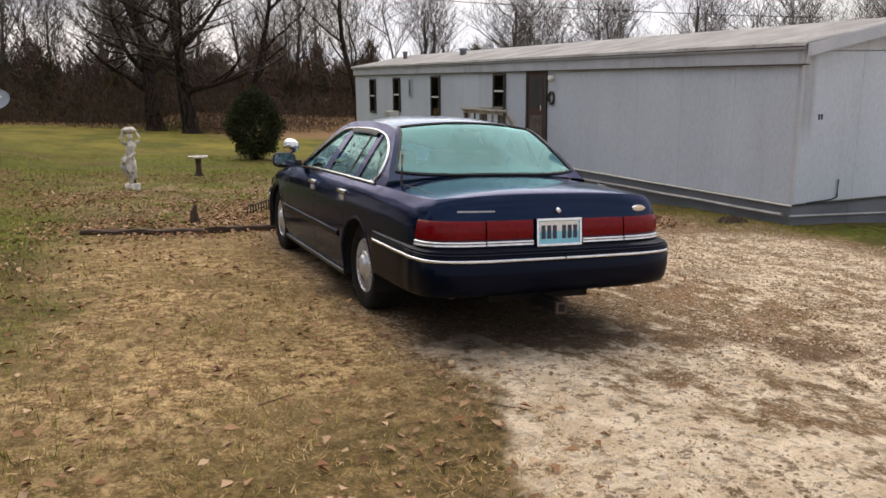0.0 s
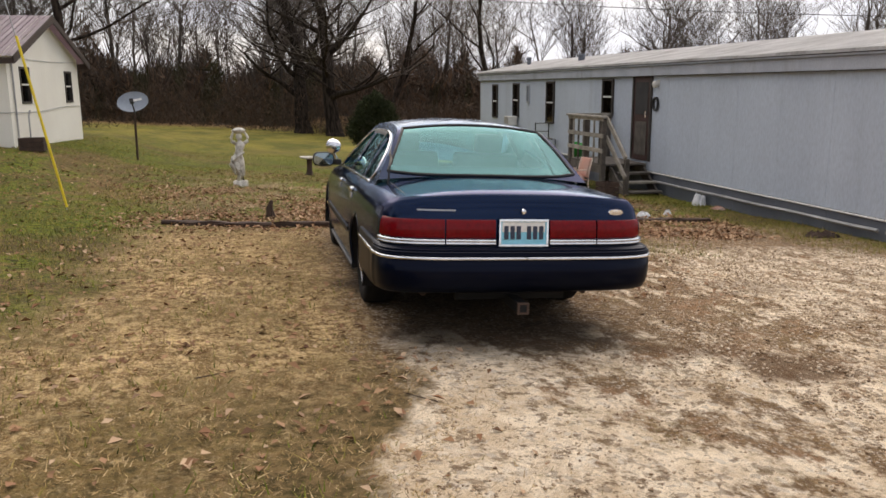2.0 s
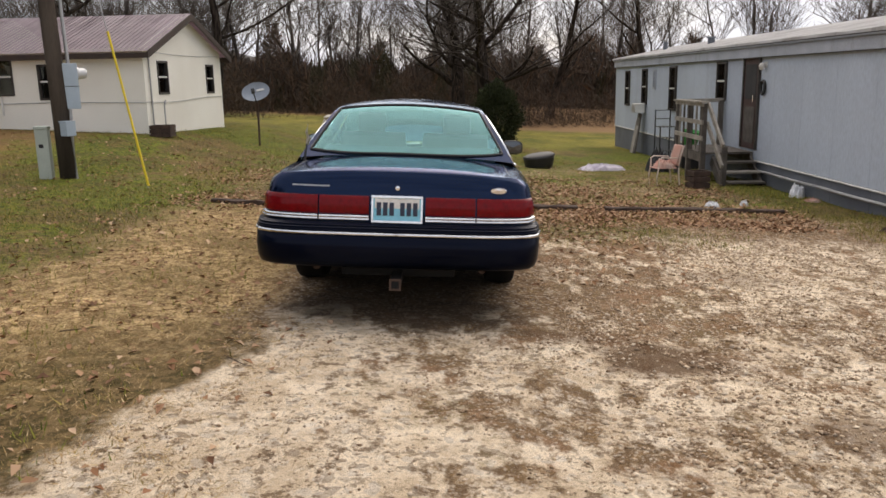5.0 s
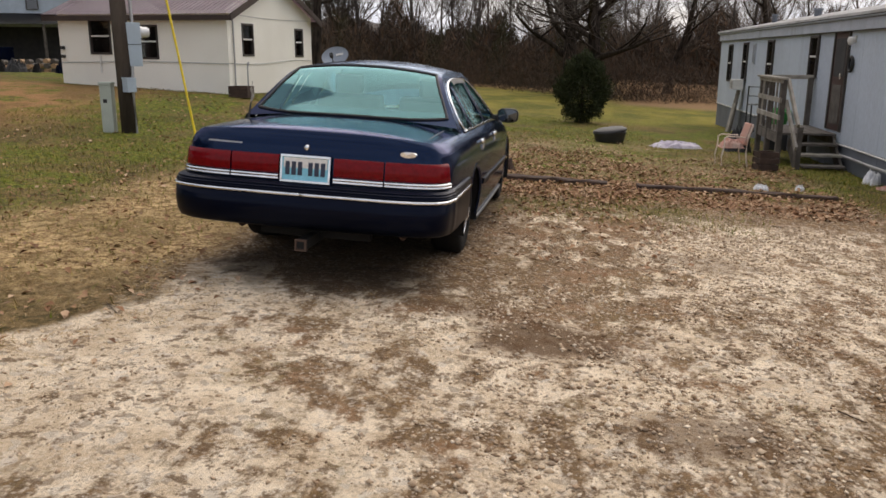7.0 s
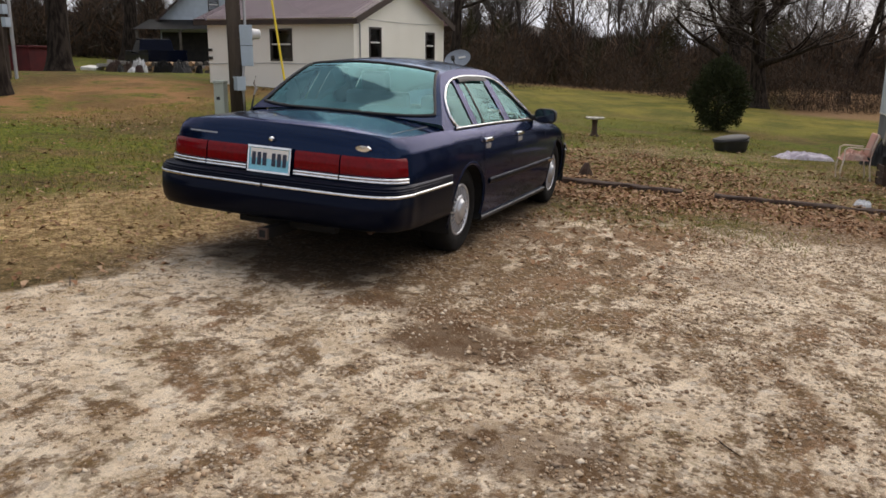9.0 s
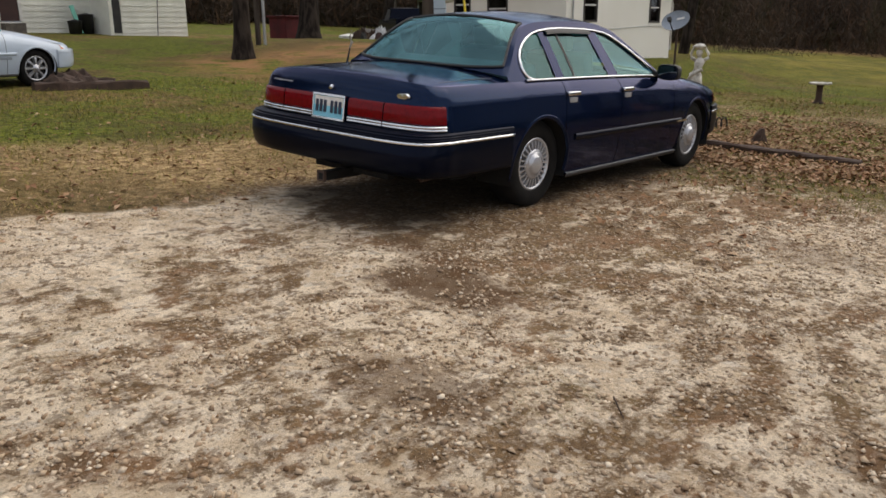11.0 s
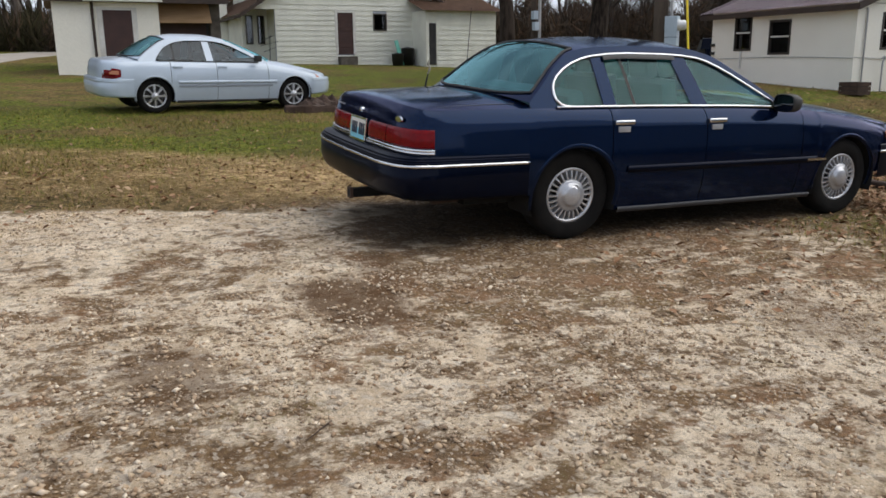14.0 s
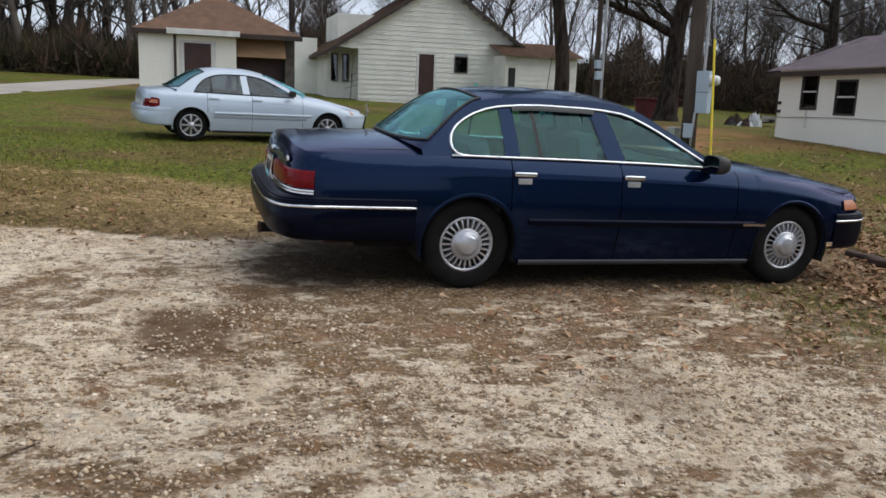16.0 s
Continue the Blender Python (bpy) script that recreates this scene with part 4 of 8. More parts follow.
# ---- the cream house and the far buildings ----
def gable_roof(parent, x0, x1, y0, y1, z0, ridge_z, over, material, along="x", sheets=0):
    """Two slopes with thickness; the ridge runs along x or y. With sheets, each slope is laid in strips."""
    def P(a, c, z):
        return (a, c, z) if along == "x" else (c, a, z)
    if along == "x":
        a0, a1, c0, c1 = x0, x1, y0, y1
    else:
        a0, a1, c0, c1 = y0, y1, x0, x1
    mid = (c0 + c1) / 2
    rise = (ridge_z - z0) / (mid - c0)
    n = sheets or 1
    for side in (-1, 1):
        ce = c0 - over if side < 0 else c1 + over
        ze = z0 - rise * over
        for k in range(n):
            s0 = a0 - over + (a1 - a0 + 2 * over) * k / n
            s1 = a0 - over + (a1 - a0 + 2 * over) * (k + 1) / n - (0.006 if sheets else 0)
            bm = bmesh.new()
            rows = [[P(s0, ce, ze), P(s0, mid, ridge_z)], [P(s1 - 0.03, ce, ze), P(s1 - 0.03, mid, ridge_z)], [P(s1, ce, ze + 0.008), P(s1, mid, ridge_z + 0.008)]]
            sheet(bm, rows)
            bmesh.ops.solidify(bm, geom=bm.faces[:], thickness=0.05)
            part("roof_sheet" if sheets else "roof", bm, material, parent)
        # dark boards on eave and rake
        bm = bmesh.new()
        b0, b1 = sorted((ce, ce - side * 0.03))
        box(bm, P(a0 - over, b0, ze - 0.16), P(a1 + over, b1, ze - 0.03))
        part("fascia", bm, DARKFASCIA, parent)
        for aa in (a0 - over, a1 + over):
            bm = bmesh.new()
            rows = [[P(aa + o, ce, ze + h), P(aa + o, mid, ridge_z + h)] for o, h in ((-0.015, -0.17), (-0.015, 0.0), (0.015, 0.0), (0.015, -0.17))]
            sheet(bm, rows, False)
            part("rake_board", bm, DARKFASCIA, parent)


def gable_wall(parent, name, x, y0, y1, z0, z1, ridge_z, material, t=0.12, axis="x"):
    pts = [(y0, z0), (y1, z0), (y1, z1), ((y0 + y1) / 2, ridge_z), (y0, z1)]
    bm = bmesh.new()
    f = bm.faces.new([bm.verts.new((x, a, z) if axis == "x" else (a, x, z)) for a, z in pts])
    r = bmesh.ops.extrude_face_region(bm, geom=[f])
    v = Vector((-t, 0, 0)) if axis == "x" else Vector((0, t, 0))
    bmesh.ops.translate(bm, vec=v, verts=[k for k in r["geom"] if isinstance(k, bmesh.types.BMVert)])
    return part(name, bm, material, parent)


def make_house():
    hx0, hx1, hy0, hy1, z0, z1, zr = -4.83, 0.0, 0.0, 5.32, -0.3, 2.60, 3.57
    h = thing("cream_house", pose(-6.95, 12.89, 0, 0, 0, -3.85), "small cream block house with mauve metal roof", "house")
    face_e = pose(0, 0, 0, 0, 0, 90)
    # walls in pieces round the openings
    wins_s = [(-3.60, 0.64, 1.51, 2.40), (-2.29, 0.73, 1.40, 2.25)]
    wins_e = [(1.09, 0.64, 1.48, 2.31), (4.36, 0.60, 1.45, 2.27)]
    def holes(a0, a1, wins, put):
        a = a0
        for c, w, b, t in wins:
            put(a, c - w / 2, z0, z1)
            put(c - w / 2, c + w / 2, z0, b)
            put(c - w / 2, c + w / 2, t, z1)
            a = c + w / 2
        put(a, a1, z0, z1)
    holes(hx0, hx1 - 0.14, wins_s, lambda a, c, b, t: part("wall_south", new_box((a, hy0, b), (c, hy0 + 0.14, t)), CREAM, h))
    holes(hy0, hy1, wins_e, lambda a, c, b, t: part("wall_east", new_box((hx1 - 0.14, a, b), (hx1, c, t)), CREAM, h))
    part("wall_north", new_box((hx0, hy1 - 0.14, z0), (hx1 - 0.14, hy1, z1)), CREAM, h)
    part("wall_west", new_box((hx0, hy0 + 0.14, z0), (hx0 + 0.14, hy1 - 0.14, z1)), CREAM, h)
    for xx in (hx1, hx0 + 0.12):
        pts = [(hy0, z1), (hy1, z1), ((hy0 + hy1) / 2, zr - 0.06)]
        bm = bmesh.new()
        f = bm.faces.new([bm.verts.new((xx, a, z)) for a, z in pts])
        r = bmesh.ops.extrude_face_region(bm, geom=[f])
        bmesh.ops.translate(bm, vec=(-0.12, 0, 0), verts=[k for k in r["geom"] if isinstance(k, bmesh.types.BMVert)])
        part("gable", bm, CREAM, h)
    gable_roof(h, hx0, hx1, hy0, hy1, z1, zr, 0.26, BROWNMETAL, "x", sheets=42)
    for c, w, b, t in wins_s:
        window_unit(h, h.matrix_world @ Matrix.Translation((c, hy0 + 0.06, (b + t) / 2)), w, t - b, SASH, (0.52,), 0.08)
    for c, w, b, t in wins_e:
        window_unit(h, h.matrix_world @ Matrix.Translation((hx1 - 0.06, c, (b + t) / 2)) @ face_e, w, t - b, SASH, (0.52,), 0.08)
    # corner boards, a seam along the wall, pipes and a meter
    part("corner_board", new_box((hx1 + 0.002, hy0 - 0.008, z0), (hx1 + 0.012, hy0 + 0.10, z1 - 0.05)), CREAM, h)
    part("cable", tube(bmesh.new(), [(xx, hy0 - 0.02, 1.31 - 0.03 * math.sin((xx + 0.35) * 0.8)) for xx in np.linspace(hx0, hx1, 14)], 0.009), GALV, h)
    part("cable", tube(bmesh.new(), [(hx1 + 0.02, yy, 1.32 - 0.04 * math.sin(yy * 1.1)) for yy in np.linspace(hy0, hy1, 14)], 0.009), GALV, h)
    part("cable", tube(bmesh.new(), [(hx1 + 0.015, yy, 2.52 - 0.05 * math.sin(yy * 0.6)) for yy in np.linspace(hy0 + 0.3, hy1 - 0.2, 14)], 0.007), GALV, h)
    part("pipe", tube(bmesh.new(), [(hx1 + 0.03, hy0 + 0.27, z0), (hx1 + 0.03, hy0 + 0.27, 2.33), (hx1 + 0.01, hy0 + 0.27, 2.40)], 0.020), GALV, h)
    part("pipe", tube(bmesh.new(), [(hx1 + 0.10, hy0 + 0.80, z0), (hx1 + 0.10, hy0 + 0.80, 1.22), (hx1 + 0.12, hy0 + 0.84, 1.30), (hx1 + 0.14, hy0 + 0.80, 1.33), (hx1 + 0.12, hy0 + 0.74, 1.28)], 0.019), GALV, h, "yard water pipe with a hooked top")
    part("pipe", tube(bmesh.new(), [(-3.62, hy0 - 0.03, 1.5), (-3.62, hy0 - 0.03, 1.05)], 0.026), WHITEP, h)
    for zz in (1.42, 1.64):
        part("socket_box", new_box((-4.80, hy0 - 0.07, zz), (-4.68, hy0 - 0.003, zz + 0.08), 0.008), BLACK, h)
    return h


make_house()


def lap_wall(parent, x, y0, y1, z0, z1, top, material, lap=0.2, cuts=()):
    """Lap siding: overlapping boards on a wall that faces +x; top(z) gives the span at a height; cuts are openings."""
    z = z0
    while z < z1:
        a, c = top(z + lap + 0.03)
        spans = [(a, c)]
        for ca, cc, cb, ct in cuts:
            if cb < z + lap and ct > z:
                spans = [p for s in spans for p in ((s[0], min(s[1], ca)), (max(s[0], cc), s[1])) if p[1] - p[0] > 0.02]
        for s in spans:
            bm = bmesh.new()
            rows = [[(x + 0.001, yy, z + lap + 0.02) for yy in s], [(x + 0.03, yy, z) for yy in s], [(x - 0.01, yy, z - 0.0) for yy in s]]
            sheet(bm, rows)
            part("siding_board", bm, material, parent)
        z += lap


def make_barn():
    """White lap-sided gable building with a recessed corner and a lean-to, across the lawn."""
    bx, y0, y1, ze, zr, zg = -33.0, 4.8, 15.3, 3.85, 7.25, 1.0
    eye = Vector((6.2, -2.8, 1.38))
    b = thing("white_gable_building", Matrix.Translation(eye) @ Matrix.Scale(0.911, 4) @ Matrix.Translation(-eye), "white lap-sided gable building with brown roof edge and lean-to", "house")
    door, win = (9.06, 9.97, 1.70, 3.74), (10.98, 11.70, 2.83, 3.66)
    mid = (y0 + y1) / 2
    def span(z):
        if z < ze:
            return (6.05, y1)
        k = (z - ze) / (zr - ze)
        return (max(y0 + (mid - y0) * k, y0), y1 - (y1 - mid) * k)
    bm = bmesh.new()
    f = bm.faces.new([bm.verts.new((bx - 0.012, a, z)) for a, z in ((6.05, zg - 0.3), (y1, zg - 0.3), (y1, ze), (mid, zr), (y0, ze), (6.05, ze))])
    r = bmesh.ops.extrude_face_region(bm, geom=[f])
    bmesh.ops.translate(bm, vec=(-0.15, 0, 0), verts=[k for k in r["geom"] if isinstance(k, bmesh.types.BMVert)])
    part("wall_core", bm, TRIM, b)
    lap_wall(b, bx, 6.05, y1, zg + 0.15, zr - 0.1, span, SIDING, 0.24, (door, win))
    part("side_return", new_box((bx - 1.6, 6.05, zg), (bx - 0.17, 6.17, ze)), SIDING, b)
    part("recess_wall", new_box((bx - 1.75, y0, zg), (bx - 1.6, 6.05, ze)), SIDING, b)
    for yy in (5.15, 5.72):
        window_unit(b, b.matrix_world @ Matrix.Translation((bx - 1.56, yy, 2.9)) @ pose(0, 0, 0, 0, 0, 90), 0.34, 1.35, SASH, (), 0.05)
    part("wall_side", new_box((bx - 9, y0, zg), (bx - 1.76, y0 + 0.12, ze)), SIDING, b)
    part("wall_back", new_box((bx - 9.15, y0, zg), (bx - 9.0, y1, ze)), SIDING, b)
    gable_roof(b, bx - 9, bx, y0, y1, ze, zr, 0.45, SHINGLE, "x")
    part("door_leaf", new_box((bx - 0.01, door[0] + 0.06, door[2]), (bx + 0.02, door[1] - 0.06, door[3] - 0.06), 0.004), DOORBROWN, b, "dark brown plank door")
    for lo, hi in (((bx, door[0] - 0.06, door[2]), (bx + 0.05, door[0] + 0.06, door[3] + 0.04)), ((bx, door[1] - 0.06, door[2]), (bx + 0.05, door[1] + 0.06, door[3] + 0.04)), ((bx, door[0] + 0.06, door[3] - 0.06), (bx + 0.05, door[1] - 0.06, door[3] + 0.04))):
        part("door_trim", new_box(lo, hi), WHITEP, b)
    part("door_step", new_box((bx + 0.035, door[0] + 0.02, zg), (bx + 0.5, door[1] - 0.02, door[2] - 0.10), 0.02), GREYWOOD, b)
    window_unit(b, b.matrix_world @ Matrix.Translation((bx + 0.01, (win[0] + win[1]) / 2, (win[2] + win[3]) / 2)) @ pose(0, 0, 0, 0, 0, 90), win[1] - win[0], win[3] - win[2], GREYWOOD, (), 0.05)
    # taller wing behind, to the south
    part("back_wing", new_box((bx - 9, 1.0, zg), (bx - 5.0, y0 - 0.01, 4.5)), SIDING, b)
    part("upper_wing", new_box((bx - 8.9, 5.9, 3.9), (bx - 5.0, 7.9, 5.9)), SIDING, b)
    # lean-to on the north end
    lx = bx + 1.7
    part("lean_to_wall", new_box((bx, 13.10, zg - 0.2), (lx - 0.02, 17.0, 3.75)), SIDING, b)
    lap_wall(b, lx, 13.10, 17.0, zg - 0.1, 3.7, lambda z: (13.10, 17.0), SIDING, 0.24, ((13.25, 13.66, 1.1, 3.2),))
    part("lean_to_door", new_box((lx - 0.015, 13.28, 1.15), (lx + 0.02, 13.63, 3.15)), DARKWIN, b)
    bm = bmesh.new()
    sheet(bm, [[(bx - 0.6, 12.8, 4.55), (bx - 0.6, 17.3, 4.55)], [(lx + 0.4, 12.8, 3.72), (lx + 0.4, 17.3, 3.72)]])
    bmesh.ops.solidify(bm, geom=bm.faces[:], thickness=0.14)
    part("lean_to_roof", bm, SHINGLE, b)
    return b


make_barn()


def make_left_building():
    """Low cream building with brown shingle roof and a boarded garage."""
    x, y0, y1, zg, z1 = -20.3, -3.4, 1.35, 0.9, 3.25
    b = thing("cream_garage_building", Matrix.Identity(4), "low cream building with hipped brown shingle roof and garage", "house")
    split = -0.50
    part("wall_front", new_box((x - 5.5, y0, zg), (x, split, z1)), CREAM, b)
    # near-black block, the unlit garage inside given as colour
    part("garage_dark_fill", new_box((x - 5.5, split + 0.01, zg), (x - 1.2, y1, z1)), DARKWIN, b)
    part("plywood_panel", new_box((-0.025, split + 0.03, -0.75), (0.0, y1 - 0.28, 0.0), 0.0, Matrix.Translation((x - 0.62, 0, 3.16)) @ Matrix.Rotation(radians(-38), 4, "Y")), PLYWOOD, b, "raw plywood flap propped over the garage")
    # dark brown sheet added in the opening to stand in for its shade
    part("garage_dark_sheet", new_box((x - 0.95, split + 0.05, zg), (x - 0.9, y1 - 0.35, 3.2)), DOORBROWN, b)
    part("post", new_box((x - 0.9, y1 - 0.27, zg), (x - 0.5, y1 + 0.04, z1), 0.01), GREYWOOD, b)
    part("door_leaf", new_box((x + 0.002, -2.07, zg), (x + 0.03, -1.27, 2.90), 0.004), DOORBROWN, b, "dark brown door")
    part("door_frame", new_box((x + 0.001, -2.22, zg), (x + 0.012, -1.12, 2.98)), WHITEP, b)
    part("downpipe", rod(bmesh.new(), (x + 0.06, -2.34, zg), (x + 0.06, -2.34, z1), 0.04), DARKFASCIA, b)
    part("porch_beam", new_box((x - 0.02, -2.57, z1 - 0.12), (x + 0.35, -0.40, z1 + 0.05), 0.01), WHITEP, b)
    # hipped roof
    bm = bmesh.new()
    o = 0.2
    c = [bm.verts.new(p) for p in ((x + o, y0 - o, z1), (x + o, y1 + o, z1), (x - 5.5 - o, y1 + o, z1), (x - 5.5 - o, y0 - o, z1))]
    r = [bm.verts.new((x - 2.4, (y0 + y1) / 2, z1 + 1.42)), bm.verts.new((x - 3.4, (y0 + y1) / 2, z1 + 1.42))]
    bm.faces.new((c[0], c[1], r[0]))
    bm.faces.new((c[1], c[2], r[1], r[0]))
    bm.faces.new((c[2], c[3], r[1]))
    bm.faces.new((c[3], c[0], r[0], r[1]))
    bm.faces.new(c)
    part("roof", bm, SHINGLE, b)
    part("fascia", new_box((x + o - 0.02, y0 - o, z1 - 0.14), (x + o + 0.02, y1 + o, z1 + 0.01)), DARKFASCIA, b)
    return b


make_left_building()


def make_blue_house():
    """Pale blue-grey house with a dark open porch, far behind the cream house."""
    b = thing("blue_grey_house", Matrix.Translation((-31.2, 38.8, lie(-30, 39))) @ pose(0, 0, 0, 0, 0, 22), "pale blue-grey gabled house with dark open porch", "house")
    part("wall", new_box((-3.5, 0, -0.5), (3.5, 8, 3.2)), BLUEWALL, b)
    gable_wall(b, "gable", -0.03, -3.5, 3.5, 3.0, 3.2, 6.4, BLUEWALL, 0.2, "y")
    gable_roof(b, -3.5, 3.5, 0, 8, 3.2, 6.4, 0.5, STONE, "y")
    window_unit(b, b.matrix_world @ Matrix.Translation((0.1, -0.06, 4.15)), 0.7, 1.5, SASH, (0.5,), 0.06)
    bm = bmesh.new()
    sheet(bm, [[(-4.2, -3.0, 2.5), (4.0, -3.0, 2.5)], [(-4.2, 0.0, 3.2), (4.0, 0.0, 3.2)]])
    bmesh.ops.solidify(bm, geom=bm.faces[:], thickness=0.12)
    part("porch_roof", bm, BLACK, b, "dark porch roof")
    for xx in (-4.0, -1.3, 1.3, 3.8):
        part("porch_post", new_box((xx - 0.07, -2.9, -0.4), (xx + 0.07, -2.76, 2.45)), GREYWOOD, b)
    # near-black sheet over the wall, painting in the porch's shade
    part("porch_shade_sheet", new_box((-3.4, -0.03, -0.3), (3.4, -0.005, 2.4)), DARKWIN, b)
    return b


make_blue_house()

# ---- cars ----
def spline(points, n):
    """Points along a smooth curve through the given ones."""
    ps = [Vector((*p, 0)) for p in points]
    ps = [2 * ps[0] - ps[1]] + ps + [2 * ps[-1] - ps[-2]]
    out = []
    for i in range(1, len(ps) - 2):
        a, b, c, d = ps[i - 1 : i + 3]
        for k in range(n):
            t = k / n
            out.append(0.5 * (2 * b + (c - a) * t + (2 * a - 5 * b + 4 * c - d) * t * t + (3 * b - a - 3 * c + d) * t**3))
    out.append(ps[-2])
    return out


class Sedan:
    """A saloon car. Local axes: x right, y forward from the rear axle, z up from the ground."""

    def __init__(self, name, paint, bumpmat, trimmat, sillmat, glassmat, chrome_bumper, trim_r, outline, outline_side, wheelbase, wheel_r, arch, half, tyre_w, rim_r, spokes, spoke_w, sill_z, shoulder, corner_y, front_y, doors, deck_y, boot_z, hood_y, hood_z, glass_y, bows, rail_line, win_line, windows, trim_lead, trim_ys, tumble, bump_y, bump_z, bump_out, extras, nose=(0.0, 1.0)):
        self.name, self.paint, self.bumpmat, self.trimmat, self.sillmat, self.glassmat = name, paint, bumpmat, trimmat, sillmat, glassmat
        self.chrome_bumper, self.trim_r, self.outline, self.outline_side, self.wheelbase, self.wheel_r = chrome_bumper, trim_r, outline, outline_side, wheelbase, wheel_r
        self.arch, self.half, self.tyre_w, self.rim_r, self.spokes, self.spoke_w = arch, half, tyre_w, rim_r, spokes, spoke_w
        self.sill_z, self.shoulder, self.corner_y, self.front_y, self.doors, self.deck_y = sill_z, shoulder, corner_y, front_y, doors, deck_y
        self.boot_z, self.hood_y, self.hood_z, self.glass_y = boot_z, hood_y, hood_z, glass_y
        self.bows, self.rail_line, self.win_line, self.windows, self.trim_lead, self.trim_ys, self.tumble = bows, rail_line, win_line, windows, trim_lead, trim_ys, tumble
        self.bump_y, self.bump_z, self.bump_out, self.extras = bump_y, bump_z, bump_out, extras
        self.nose = nose
        self.line = spline(self.outline, 14)
        self.norm = []
        for i in range(len(self.line)):
            d = self.line[min(i + 1, len(self.line) - 1)] - self.line[max(i - 1, 0)]
            self.norm.append(Vector((d.y, -d.x, 0)).normalized())
        self.norm[0], self.norm[-1] = Vector((0, -1, 0)), Vector((0, 1, 0))

    def at_y(self, y, rear_x=None):
        """The outline's point and outward normal on the flank at y."""
        best = None
        for i in range(len(self.line) - 1):
            a, b = self.line[i], self.line[i + 1]
            if a.y <= y <= b.y and b.y > a.y:
                t = (y - a.y) / (b.y - a.y)
                best = (a.lerp(b, t), self.norm[i].lerp(self.norm[i + 1], t).normalized())
                break
        return best or (self.line[0 if y < 0 else -1], self.norm[0 if y < 0 else -1])

    def sill(self, y):
        z = self.sill_z
        for c in (0.0, self.wheelbase):
            d = abs(y - c)
            if d < self.arch:
                z = max(z, self.wheel_r + math.sqrt(self.arch**2 - d * d))
        if y < -self.arch * 0.98 or y > self.wheelbase + self.arch * 0.98:
            z = max(z, self.bump_z + 0.02)
        return z

    def belt(self, y):
        return curve_table(self.shoulder, y)

    def inset(self, z, zs):
        zz = 0.17 + (z - 0.17) * (0.985 - 0.17) / (zs - 0.17)
        return curve_table([(0.17, 0.075), (0.24, 0.045), (0.36, 0.02), (0.50, 0.004), (0.62, 0.0), (0.74, 0.008), (0.84, 0.02), (0.92, 0.042), (0.96, 0.068), (0.985, 0.105)], zz)

    def skin(self, y, z, out=0.0):
        p, n = self.at_y(y)
        q = p - n * (self.inset(z, self.belt(y)) - out)
        return Vector((q.x, q.y, z))

    def flank(self, y0, y1, lo=None, hi=None, out=0.0, rows=9, step=0.03):
        """A strip of the car's side from y0 to y1."""
        n = max(2, int((y1 - y0) / step))
        ys = sorted({y0 + (y1 - y0) * k / n for k in range(n + 1)} | {c + s * self.arch for c in (0, self.wheelbase) for s in (-1, 1) if y0 < c + s * self.arch < y1})
        g = []
        for y in ys:
            a = self.sill(y) if lo is None else lo(y)
            b = self.belt(y) if hi is None else hi(y)
            g.append([self.skin(y, a + (b - a) * (1 - (1 - k / (rows - 1)) ** 1.25), out) for k in range(rows)])
        return g

    def side_x(self, y, z):
        p, n = self.at_y(max(self.outline_side[0], min(self.outline_side[1], y)))
        h = z - self.belt(y)
        return p.x - 0.105 - self.tumble * h - 0.12 * h * h

    def rail(self, y):
        return curve_table(self.rail_line, y)

    def top_win(self, y):
        return curve_table(self.win_line, y)

    def both(self, name, rows, material, label="", flat=False, thick=0.0, parent=None):
        """The same panel on both sides."""
        for s in (1, -1):
            bm = sheet(bmesh.new(), [[Vector((p[0] * s, p[1], p[2])) for p in r] for r in rows])
            if thick:
                bmesh.ops.solidify(bm, geom=bm.faces[:], thickness=thick)
            part(name, bm, material, parent or self.root, label, not flat)

    def across(self, y, half, bow, crown, n=17):
        """A row across the car from rail to rail at y."""
        zr = self.rail(y)
        xe = self.side_x(y, zr)
        return [Vector((xe * u, y + bow * (1 - u * u), zr + crown * (1 - u * u))) for u in np.linspace(-1, 1, n)]

    def build(self, m, label):
        self.root = root = thing(self.name, m, label, "car")
        paint, wb, R = self.paint, self.wheelbase, self.wheel_r
        yr, yf = self.line[0].y, self.line[-1].y
        d0, d1, d2 = self.doors
        # flanks: quarter panel, doors, front wing, with shut lines between
        gap = 0.004
        self.both("quarter_panel", self.flank(self.corner_y, d0 - gap), paint)
        self.both("rear_door", self.flank(d0 + gap, d1 - gap), paint)
        self.both("front_door", self.flank(d1 + gap, d2 - gap), paint)
        self.both("front_wing", self.flank(d2 + gap, self.front_y), paint)
        # dark liner behind the shut lines
        self.both("inner_liner", self.flank(d0 - 0.05, d2 + 0.05, out=-0.02), UNDER)
        # tail and nose walls follow the outline across, up to a crowned edge that the lids start from
        edges = {}
        for name, rear in (("tail_panel", True), ("nose_panel", False)):
            lim = self.corner_y if rear else self.front_y
            pn, nn = self.at_y(lim)
            half_line = [(p, n) for p, n in zip(self.line, self.norm) if (p.y < lim - 0.01 if rear else p.y > lim + 0.01)]
            half_line = half_line + [(pn, nn)] if rear else [(pn, nn)] + half_line
            if not rear:
                half_line = half_line[::-1]
            zc = curve_table(self.boot_z if rear else self.hood_z, lim + (-0.2 if rear else 0.2))
            xe = pn.x
            full = [(p, n, -1) for p, n in half_line[::-1]] + [(p, n, 1) for p, n in half_line[1:]]
            g, top = [], []
